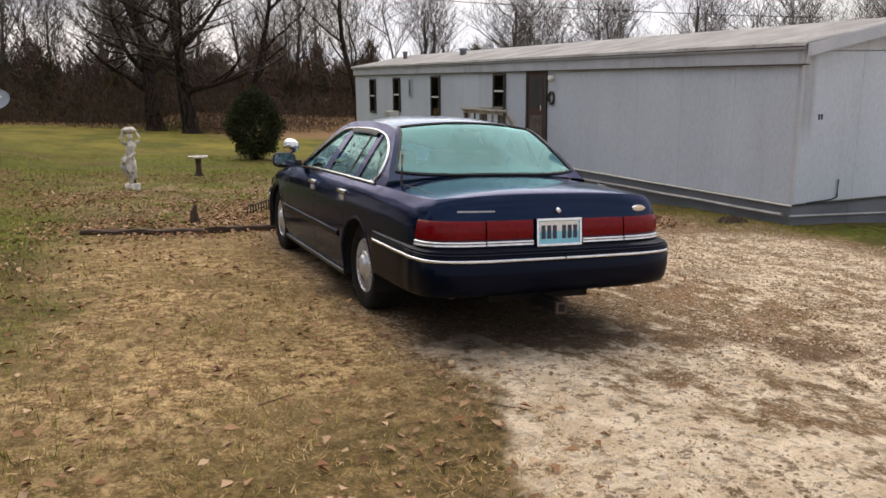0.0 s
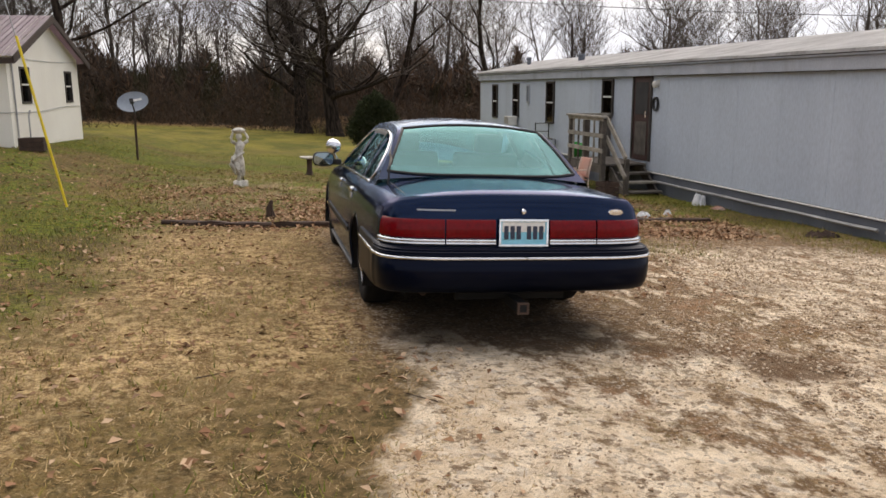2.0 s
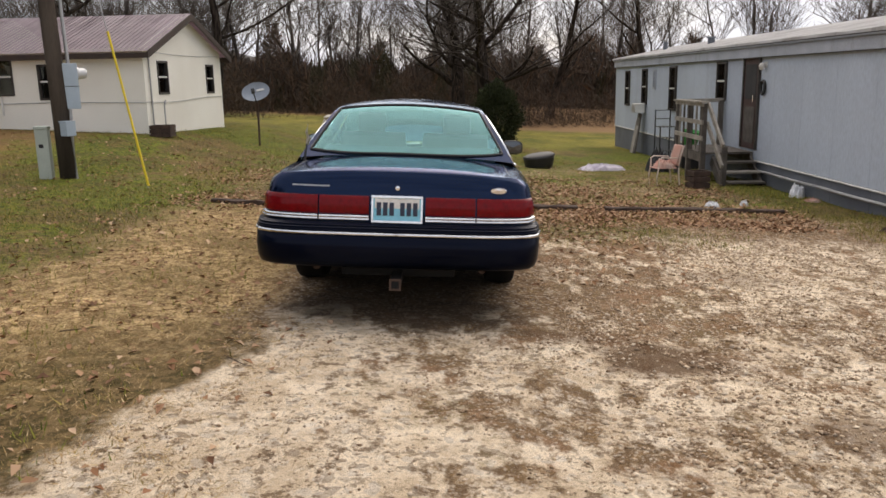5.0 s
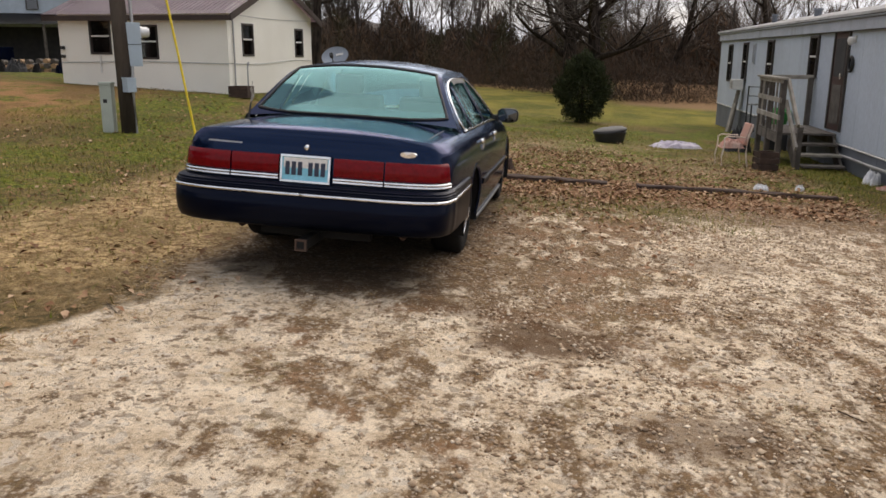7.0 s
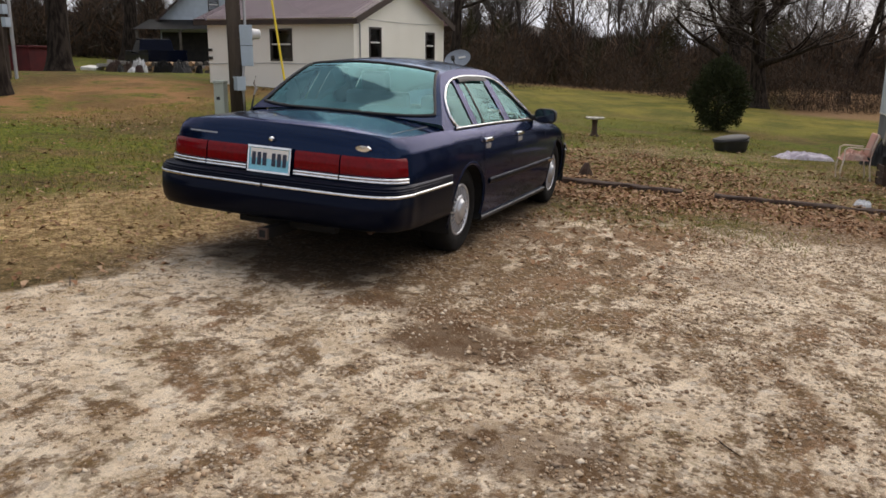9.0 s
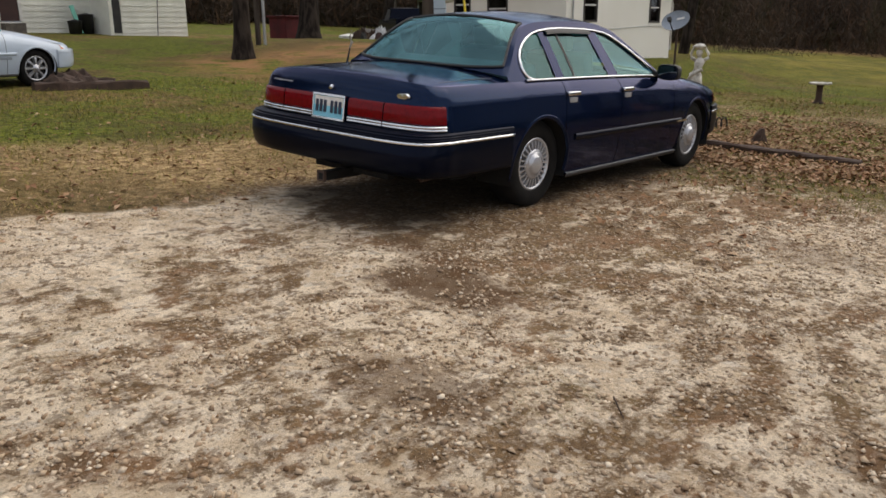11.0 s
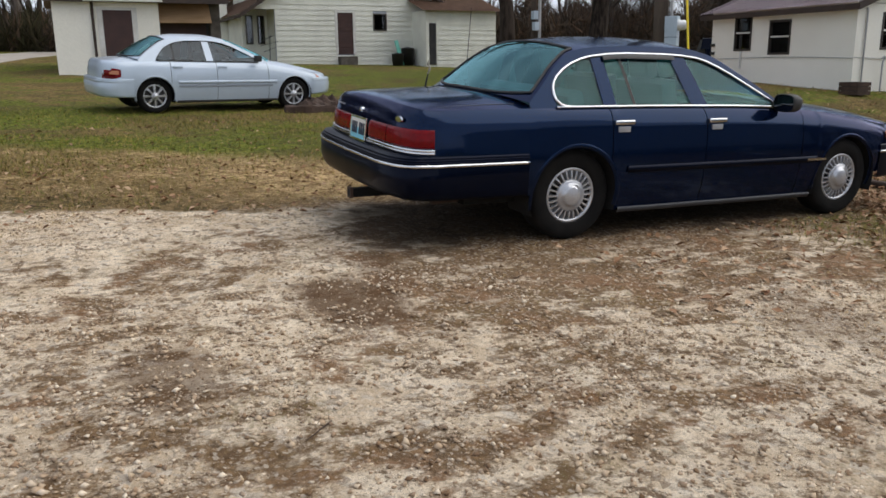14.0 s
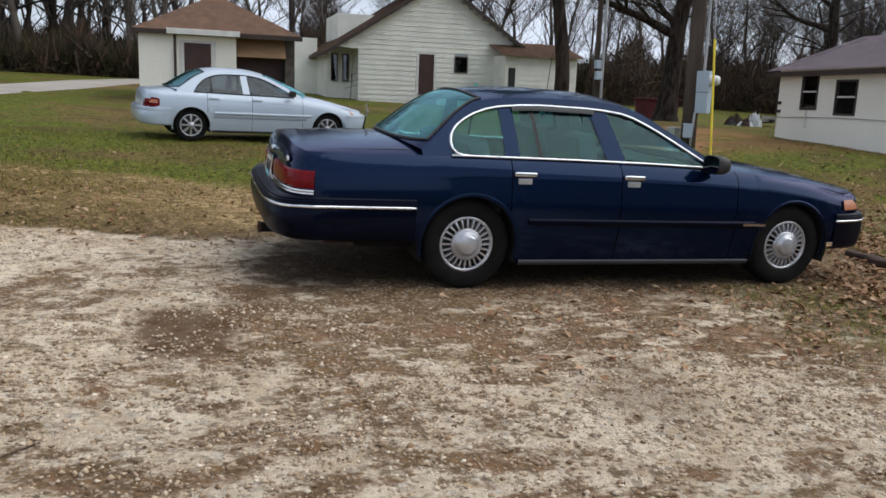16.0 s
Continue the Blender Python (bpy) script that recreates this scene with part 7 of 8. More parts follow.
def make_hill():
    """A low wooded rise behind the woods."""
    rows = []
    for d, h in ((96, 0.0), (104, 4.6), (114, 7.0), (135, 8.6), (175, 9.0)):
        row = []
        for az in np.linspace(-100, 160, 261):
            a = radians(az)
            w = noise.noise(Vector((az * 0.05, d * 0.02, 1))) * 1.8 + noise.noise(Vector((az * 0.31, d * 0.1, 4))) * 0.9
            x, y = -math.sin(a) * d, math.cos(a) * d - 2
            row.append((x, y, lie(x, y) - 0.4 + max(0, (h + (w if h else 0)) * (0.42 + 0.58 * smooth(0, 16, az) * (1 - smooth(56, 70, az))) * height(az))))
        rows.append(row)
    hillmat = mat("brown_wooded_rise", (0.062, 0.048, 0.040), (0.034, 0.027, 0.023), rough=1.0, scale=0.35, fine=2.5, bump=1.0, detail=9, stretch=(1, 1, 0.4))
    tagged(link("backdrop", sheet(bmesh.new(), rows), hillmat, True), "low brown wooded rise in the distance", "hill", kind="structure")


make_hill()


def leaf_cloud(rng, n, radii, centre, size, shell=0.55):
    """Small triangles spread through an uneven egg shape."""
    u = rng.normal(size=(n, 3))
    u /= np.linalg.norm(u, axis=1, keepdims=True)
    lump = 1 + 0.13 * np.sin(u[:, 0] * 7 + 1) * np.cos(u[:, 2] * 6) + 0.09 * np.sin(u[:, 1] * 11 + u[:, 2] * 5)
    rad = (shell + (1 - shell) * rng.rand(n) ** 0.6) * lump
    c = u * rad[:, None] * np.array(radii) + np.array(centre)
    s = rng.uniform(0.5, 1.3, n)[:, None] * size
    e1 = rng.normal(size=(n, 3))
    e1 /= np.linalg.norm(e1, axis=1, keepdims=True)
    e2 = u + rng.normal(size=(n, 3)) * 0.6 + np.array([0, 0, 0.5])
    e2 /= np.linalg.norm(e2, axis=1, keepdims=True)
    return np.stack([c - e1 * s * 0.3, c + e1 * s * 0.3, c + e2 * s], 1).reshape(-1, 3)


def make_cedar(x, y, h, w):
    t = thing("cedar_bush", Matrix.Translation((x, y, lie(x, y))), "dense dark green egg-shaped cedar bush on the lawn", "bush")
    rng = np.random.RandomState(2)
    part("stem", rod(bmesh.new(), (0, 0, -0.1), (0, 0, h * 0.7), 0.06, 0.02), BARK, t)
    v = np.concatenate([leaf_cloud(rng, 17000, (w * 0.52, w * 0.52, h * 0.50), (0, 0, h * 0.49), 0.080, 0.5), leaf_cloud(rng, 2500, (w * 0.26, w * 0.26, h * 0.2), (-0.05, 0, h * 0.82), 0.09, 0.4)])
    raw("foliage", v, np.arange(len(v)).reshape(-1, 3), CEDAR, t)
    return t


make_cedar(1.78, 18.5, 2.02, 1.52)
# a pine bough over the white building's corner
def make_pine_boughs():
    t = thing("pine_bough", Matrix.Translation((-13.1, 7.4, lie(-13.1, 7.4))), "dark green pine boughs hanging from the thick tree", "tree branch")
    rng = np.random.RandomState(6)
    pieces = []
    for k in range(7):
        a, r, z = rng.uniform(3.6, 5.6), rng.uniform(0.8, 3.7), rng.uniform(5.0, 6.4)
        pieces.append(leaf_cloud(rng, 420, (0.9, 0.9, 0.28), (math.cos(a) * r * 0.5, math.sin(a) * r, z), 0.22, 0.1))
        part("limb", rod(bmesh.new(), (0, 0, z - 0.4), (math.cos(a) * r * 0.5, math.sin(a) * r, z), 0.05, 0.02), BARK, t)
    v = np.concatenate(pieces)
    raw("needles", v, np.arange(len(v)).reshape(-1, 3), CEDAR, t)


make_pine_boughs()

# ---- things in the yard ----
def blob(bm, rings, n=16, seed=0, rough=0.0):
    """A shape of stacked uneven ellipses: each is height, half width, half depth, shift x, shift y."""
    rows = []
    for i, (z, a, b, dx, dy) in enumerate(rings):
        rows.append([(dx + math.cos(t) * a * (1 + rough * noise.noise(Vector((math.cos(t) * 2, math.sin(t) * 2 + seed, z * 9)))), dy + math.sin(t) * b * (1 + rough * noise.noise(Vector((math.sin(t) * 2, math.cos(t) * 2 - seed, z * 9)))), z) for t in np.linspace(0, 2 * math.pi, n, endpoint=False)])
    sheet(bm, rows, True)
    return bm


def make_statue(x, y):
    bm = bmesh.new()
    blob(bm, [(-0.16, 0.001, 0.001, 0, 0), (-0.16, 0.155, 0.14, 0, 0), (0.055, 0.15, 0.135, 0, 0), (0.07, 0.12, 0.11, 0, 0), (0.075, 0.001, 0.001, 0, 0)], 18, 1, 0.15)
    # legs under a wrapped cloth, one knee forward
    tube(bm, [(0.055, 0.0, 0.05), (0.062, 0.0, 0.20), (0.045, 0.0, 0.36), (0.015, 0, 0.52)], [0.046, 0.052, 0.066, 0.082], 10)
    tube(bm, [(-0.035, -0.03, 0.05), (-0.028, -0.065, 0.22), (-0.060, -0.055, 0.36), (-0.045, -0.01, 0.52)], [0.044, 0.050, 0.064, 0.082], 10)
    blob(bm, [(0.30, 0.075, 0.065, 0.01, 0), (0.36, 0.105, 0.085, -0.005, 0), (0.44, 0.128, 0.10, -0.028, 0), (0.52, 0.132, 0.10, -0.038, 0), (0.58, 0.112, 0.085, -0.035, 0), (0.60, 0.09, 0.07, -0.03, 0)], 16, 3, 0.30)
    # rolled edge of the cloth and a fold that hangs from the hip
    tube(bm, [(-0.150, -0.02, 0.47), (-0.10, -0.095, 0.54), (0.0, -0.10, 0.62), (0.085, -0.03, 0.66), (0.09, 0.05, 0.63)], [0.026, 0.036, 0.036, 0.030, 0.02], 8)
    tube(bm, [(-0.155, -0.01, 0.50), (-0.185, -0.02, 0.42), (-0.14, -0.03, 0.34), (-0.09, -0.04, 0.20)], [0.03, 0.042, 0.040, 0.018], 8)
    # waist, chest, neck and head
    blob(bm, [(0.57, 0.10, 0.078, -0.030, 0), (0.64, 0.082, 0.066, -0.010, 0), (0.70, 0.080, 0.066, 0.010, 0), (0.78, 0.098, 0.078, 0.028, -0.01), (0.84, 0.102, 0.070, 0.034, 0), (0.88, 0.062, 0.050, 0.030, 0), (0.90, 0.036, 0.036, 0.026, 0), (0.925, 0.036, 0.036, 0.024, 0), (0.945, 0.052, 0.056, 0.020, -0.01), (0.985, 0.064, 0.068, 0.016, -0.012), (1.03, 0.060, 0.064, 0.014, -0.005), (1.06, 0.03, 0.03, 0.014, 0), (1.065, 0.001, 0.001, 0.014, 0)], 16, 4, 0.12)
    # shallow basket heaped up, held over the head
    blob(bm, [(1.055, 0.02, 0.02, 0.01, 0), (1.06, 0.085, 0.08, 0.01, 0), (1.10, 0.130, 0.115, 0.01, 0), (1.125, 0.150, 0.13, 0.01, 0), (1.135, 0.11, 0.10, 0.01, 0), (1.165, 0.085, 0.08, 0.02, 0), (1.18, 0.001, 0.001, 0.02, 0)], 18, 6, 0.35)
    for s in (1, -1):
        tube(bm, [(0.032 + s * 0.085, 0, 0.845), (0.030 + s * 0.165, -0.01, 0.895), (0.025 + s * 0.178, -0.02, 0.96), (0.020 + s * 0.135, -0.015, 1.05), (0.015 + s * 0.105, 0, 1.095)], [0.036, 0.034, 0.029, 0.025, 0.023], 8)
    ob = link("garden_statue", bm, STATUE, True)
    ob.matrix_world = on_ground(x, y, 15, False, 0.03) @ Matrix.Scale(0.94, 4)
    tagged(ob, "weathered white stone garden statue holding up a basket", "statue")


make_statue(-2.1, 10.0)


def make_birdbath(x, y):
    t = thing("birdbath", on_ground(x, y), "small grey cast stone birdbath on the lawn", "birdbath")
    part("pedestal", lathe(bmesh.new(), [(0.001, -0.03), (0.11, -0.03), (0.11, 0.03), (0.085, 0.05), (0.065, 0.10), (0.060, 0.24), (0.065, 0.36), (0.08, 0.395), (0.001, 0.40)], 20), TIMBER, t, "", True)
    part("bowl", lathe(bmesh.new(), [(0.001, 0.392), (0.10, 0.395), (0.19, 0.405), (0.215, 0.42), (0.218, 0.445), (0.205, 0.445), (0.17, 0.425), (0.001, 0.420)], 28), STATUE, t, "pale shallow bowl", True)


make_birdbath(-0.58, 12.7)


def make_dish(x, y):
    t = thing("satellite_dish", on_ground(x, y), "grey satellite dish on a thin rusty post", "satellite dish")
    top = 1.47 - lie(x, y)
    part("post", rod(bmesh.new(), (0, 0, -0.1), (0, 0.06, top - 0.02), 0.028, n=10), TIMBER, t, "rusty steel post")
    d = new("reflector")
    d.parent = t
    d.matrix_basis = Matrix.Translation((0, -0.02, top)) @ pose(0, 0, 0, 62, 0, 0) @ pose(0, 0, 0, 0, 0, 11) @ Matrix.Scale(0.87, 4)
    rows = []
    for r in (0.001, 0.25, 0.5, 0.75, 0.95, 1.0):
        rows.append([(math.cos(a) * 0.41 * r, math.sin(a) * 0.30 * r, 0.085 * r * r) for a in np.linspace(0, 2 * math.pi, 36, endpoint=False)])
    rows += [[(math.cos(a) * 0.41 * r, math.sin(a) * 0.30 * r, z) for a in np.linspace(0, 2 * math.pi, 36, endpoint=False)] for r, z in ((1.012, 0.09), (1.012, 0.075), (0.9, 0.055), (0.5, -0.005), (0.001, -0.02))]
    part("dish_face", sheet(bmesh.new(), rows, True), DISHGREY, d, "", True)
    part("arm", tube(bmesh.new(), [(0, -0.33, 0.07), (0, -0.42, 0.20), (0, -0.22, 0.52)], 0.018), BLACK, d)
    part("receiver", new_box((-0.05, -0.27, 0.46), (0.05, -0.15, 0.57), 0.015), BLACK, d)
    part("strip", new_box((0.02, 0.03, 0.022), (0.30, 0.09, 0.035)), WHITEP, d, "pale marking strip")


make_dish(-4.63, 14.4)


def make_tub(x, y):
    t = thing("black_tub", on_ground(x, y, 20), "round black plastic tub with sagging cover", "tub")
    part("body", lathe(bmesh.new(), [(0.001, -0.01), (0.30, -0.01), (0.33, 0.05), (0.36, 0.22), (0.37, 0.25), (0.33, 0.25)], 24), BLACK, t, "", True)
    bm = lathe(bmesh.new(), [(0.375, 0.24), (0.38, 0.262), (0.30, 0.31), (0.16, 0.33), (0.001, 0.33)], 24)
    for v in bm.verts:
        v.co.z += v.co.x * 0.14
    part("cover", bm, BLACK, t, "", True)


make_tub(2.45, 12.2)


def make_timber(p, q, label, w=0.14, h=0.13, seed=0):
    p, q = Vector((*p, 0)), Vector((*q, 0))
    d = q - p
    n = max(6, int(d.length / 0.12))
    m = Matrix.Translation((p.x, p.y, lie(p.x, p.y)))
    rows = []
    for i in range(n + 1):
        c = d * (i / n)
        z = lie(p.x + c.x, p.y + c.y) - lie(p.x, p.y)
        side = Vector((-d.y, d.x, 0)).normalized()
        ring = []
        for a, b in ((-0.5, -0.3), (-0.5, 0.8), (-0.36, 1.0), (0.36, 1.0), (0.5, 0.8), (0.5, -0.3)):
            k = 1 + 0.28 * noise.noise(Vector((i * 0.5, a * 5, b * 5 + seed)))
            ring.append(c + side * a * w * k + Vector((0, 0, z + b * h * k - 0.02)))
        rows.append(ring)
    bm = sheet(bmesh.new(), rows, True)
    bm.faces.new([bm.verts[k] for k in range(6)] if bm.verts.ensure_lookup_table() is None else [])
    bm.verts.ensure_lookup_table()
    bm.faces.new([bm.verts[len(bm.verts) - 6 + k] for k in range(6)])
    ob = link("timber", bm, TIMBER)
    ob.matrix_world = m
    tagged(ob, label, "timber", "timbers that edge the drive")


make_timber((-2.95, 4.4), (-1.57, 4.22), "dark rotting timber lying in the leaves", 0.12, 0.08, seed=1)
make_timber((-1.54, 4.24), (-0.5, 4.34), "thin split timber lying in the leaves", 0.09, 0.09, seed=2)
make_timber((-0.15, 4.68), (2.2, 4.74), "dark timber half buried in leaves", 0.13, 0.085, seed=3)
make_timber((2.6, 4.75), (5.26, 5.0), "long dark timber edging the drive", 0.11, 0.085, seed=4)
make_timber((-8.85, 0.30), (-8.65, 2.15), "dark rotten log beside the silver car", 0.17, 0.15, seed=5)
make_timber((-9.75, 0.75), (-9.0, 1.75), "broken dark branch behind the rotten log", 0.13, 0.16, seed=6)


def crumple(name, x, y, size, h, material, label, category, seed=0, up=0.0, turn=0.0):
    """A lumpy heap of thin material on the ground."""
    bm = bmesh.new()
    n = 14
    rows = []
    for i in range(n + 1):
        row = []
        for j in range(n + 1):
            u, v = i / n * 2 - 1, j / n * 2 - 1
            k = max(0.0, 1 - (abs(u) ** 3 + abs(v) ** 3))
            z = h * k**0.5 * (0.55 + 0.9 * abs(noise.noise(Vector((u * 4.2 + seed, v * 4.2, 1.7))))) - 0.01
            row.append((u * size[0] / 2 * (1 + 0.2 * noise.noise(Vector((v * 2, seed, 2)))), v * size[1] / 2 * (1 + 0.2 * noise.noise(Vector((u * 2, seed, 5)))), z))
        rows.append(row)
    sheet(bm, rows)
    ob = link(name, bm, material)
    ob.matrix_world = on_ground(x, y, turn, True, up)
    return tagged(ob, label, category)


crumple("fallen_cloth", 3.9, 11.95, (1.15, 0.5), 0.15, LILAC, "crumpled lilac-grey cloth dropped on the lawn", "cloth", 1, 0.01, 25)
crumple("plastic_bag", 4.38, 5.5, (0.22, 0.17), 0.11, PLASTICWHITE, "crumpled white plastic bag by the timber", "bag", 2)
crumple("plastic_bag", 4.99, 5.85, (0.13, 0.12), 0.10, PLASTICWHITE, "small white plastic bag by the timber", "bag", 3)
crumple("plastic_bag", 6.45, 7.35, (0.34, 0.24), 0.24, PLASTICWHITE, "torn white plastic sack against the skirting", "bag", 4, 0, 60)
crumple("red_rag", 6.40, 6.6, (0.28, 0.22), 0.08, PINK, "faded red rag on the grass by the skirting", "rag", 5)
crumple("dark_sack", 5.2, 12.0, (0.55, 0.5), 0.5, BLACK, "black sack slumped beside the porch", "sack", 6)
crumple("rusty_mower_part", 6.15, 3.45, (0.55, 0.22), 0.10, TIMBER, "rusty metal scrap by the skirting corner", "scrap", 8)
crumple("soil_heap", -9.4, 1.15, (1.2, 1.0), 0.28, TIMBER, "heap of dark soil and leaves by the log", "soil heap", 9)


def make_green_bag():
    ob = link("green_bucket", lathe(bmesh.new(), [(0.001, 0), (0.15, 0), (0.19, 0.36), (0.20, 0.37), (0.185, 0.37), (0.15, 0.02), (0.001, 0.02)], 20), GREENP, True)
    ob.matrix_world = on_ground(6.25, 13.2, 0, False, 0.52) @ pose(0, 0, 0, 8, 6, 0) @ Matrix.Scale(1.1, 4)
    tagged(ob, "bright green plastic bucket on a box by the porch", "bucket")


make_green_bag()


def make_box():
    ob = link("storage_box", new_box((-0.22, -0.2, 0), (0.2, 0.2, 0.515), 0.015), BLACK)
    ob.matrix_world = on_ground(6.25, 13.2)
    tagged(ob, "dark storage box against the skirting by the porch", "box")


make_box()


def make_chair(x, y, turn):
    t = thing("lawn_chair", on_ground(x, y, turn) @ Matrix.Scale(0.85, 4), "old peach metal lawn chair with faded salmon webbing", "chair")
    for s in (-0.26, 0.26):
        part("leg", tube(bmesh.new(), [(s, 0.24, 0), (s, 0.26, 0.2), (s, 0.22, 0.42), (s, 0.22, 0.60), (s, 0.15, 0.64), (s, -0.2, 0.62)], 0.014), PINKMETAL, t, "bent tube front leg and arm")
        part("leg", tube(bmesh.new(), [(s, -0.28, 0), (s, -0.24, 0.3), (s, -0.26, 0.62), (s, -0.34, 0.88)], 0.014), PINKMETAL, t)
    for k in range(6):
        yy = -0.22 + k * 0.085
        part("seat_strap", new_box((-0.25, yy, 0.385), (0.25, yy + 0.06, 0.40), 0.004), PINK, t)
    for k in range(5):
        m = Matrix.Translation((0, -0.25 - 0.02 * k, 0.44 + 0.085 * k)) @ Matrix.Rotation(radians(14), 4, "X")
        part("back_strap", new_box((-0.25, -0.006, 0), (0.25, 0.006, 0.065), 0.003, m), PINK, t)
    back = Matrix.Translation((0, -0.27, 0.44)) @ Matrix.Rotation(radians(15), 4, "X")
    part("back_cushion", new_box((-0.23, 0.005, 0.0), (0.23, 0.085, 0.46), 0.035, back), PINK, t, "faded salmon back cushion", True)
    part("cross_bar", rod(bmesh.new(), (-0.26, -0.34, 0.88), (0.26, -0.34, 0.88), 0.014), PINKMETAL, t)
    part("cross_bar", rod(bmesh.new(), (-0.26, 0.22, 0.39), (0.26, 0.22, 0.39), 0.014), PINKMETAL, t)
    crumple("cushion", x, y, (0.4, 0.4), 0.16, PINK, "faded salmon cushion on the lawn chair", "cushion", 7, 0.34)


make_chair(4.52, 8.9, 96)


def make_crate(x, y):
    t = thing("wooden_crate", on_ground(x, y, 12), "small dark wooden crate on the ground by the steps", "crate")
    for s in (-0.16, 0.145):
        for k in range(3):
            part("slat", new_box((-0.17, s, 0.02 + k * 0.11), (0.17, s + 0.018, 0.11 + k * 0.11)), TIMBER, t)
            part("slat", new_box((s, -0.14, 0.02 + k * 0.11), (s + 0.018, 0.14, 0.11 + k * 0.11)), TIMBER, t)
    part("bottom", new_box((-0.16, -0.14, 0.0), (0.16, 0.14, 0.019)), TIMBER, t)


make_crate(5.03, 8.4)


def make_stand(x, y):
    t = thing("metal_shelf_stand", on_ground(x, y, 0), "black wire plant stand against the skirting", "plant stand")
    for dx in (-0.2, 0.2):
        for dy in (-0.28, 0.28):
            part("leg", rod(bmesh.new(), (dx, dy, 0), (dx, dy, 1.4 if dy > 0 else 0.95), 0.019), BLACK, t)
    for z in (0.3, 0.65, 0.95):
        for dx in np.linspace(-0.2, 0.2, 5):
            part("shelf_wire", rod(bmesh.new(), (dx, -0.28, z), (dx, 0.28, z), 0.013), BLACK, t)
    for z in (1.15, 1.38):
        part("back_wire", rod(bmesh.new(), (-0.2, 0.28, z), (0.2, 0.28, z), 0.01), BLACK, t)


make_stand(6.2, 15.3)


def make_boards(x, y):
    t = thing("leaning_board", Matrix.Translation((x, y, lie(x, y))), "grey weathered board propped under the air conditioner", "board")
    part("board", new_box((-0.015, -0.22, -0.05), (0.02, 0.22, 1.25), 0.004, Matrix.Rotation(radians(8), 4, "Y")), GREYWOOD, t)
    part("board", new_box((-0.06, -0.1, -0.05), (-0.03, 0.3, 1.05), 0.004, Matrix.Rotation(radians(11), 4, "Y")), PALEWOOD, t)


make_boards(6.15, 18.8)


def make_hoops(x, y):
    t = thing("wire_edging", on_ground(x, y, 52), "low black wire hoop edging in the flower bed", "garden edging")
    for k in range(11):
        c = -0.45 + k * 0.085
        part("hoop", tube(bmesh.new(), [(c + math.cos(a) * 0.055, 0, max(0.0, math.sin(a)) * 0.15 - (0.05 if a in (0.0,) else 0)) for a in np.linspace(0, math.pi, 10)], 0.009), BLACK, t)


make_hoops(-0.42, 6.32)


def make_stump(x, y, h, r, label):
    bm = bmesh.new()
    blob(bm, [(-0.03, r * 1.4, r * 1.3, 0, 0), (0.03, r * 1.1, r, 0, 0), (h * 0.6, r * 0.8, r * 0.7, 0.01, 0), (h, r * 0.35, r * 0.3, 0.03, 0), (h, 0.001, 0.001, 0.03, 0)], 12, 1, 0.5)
    ob = link("tree_stump", bm, TIMBER)
    ob.matrix_world = on_ground(x, y)
    tagged(ob, label, "stump", "stumps in the bed")


make_stump(-1.58, 5.05, 0.26, 0.055, "small pointed rotten stump in the leaves")
make_stump(0.76, 5.5, 0.20, 0.085, "small split rotten stump in the leaves")


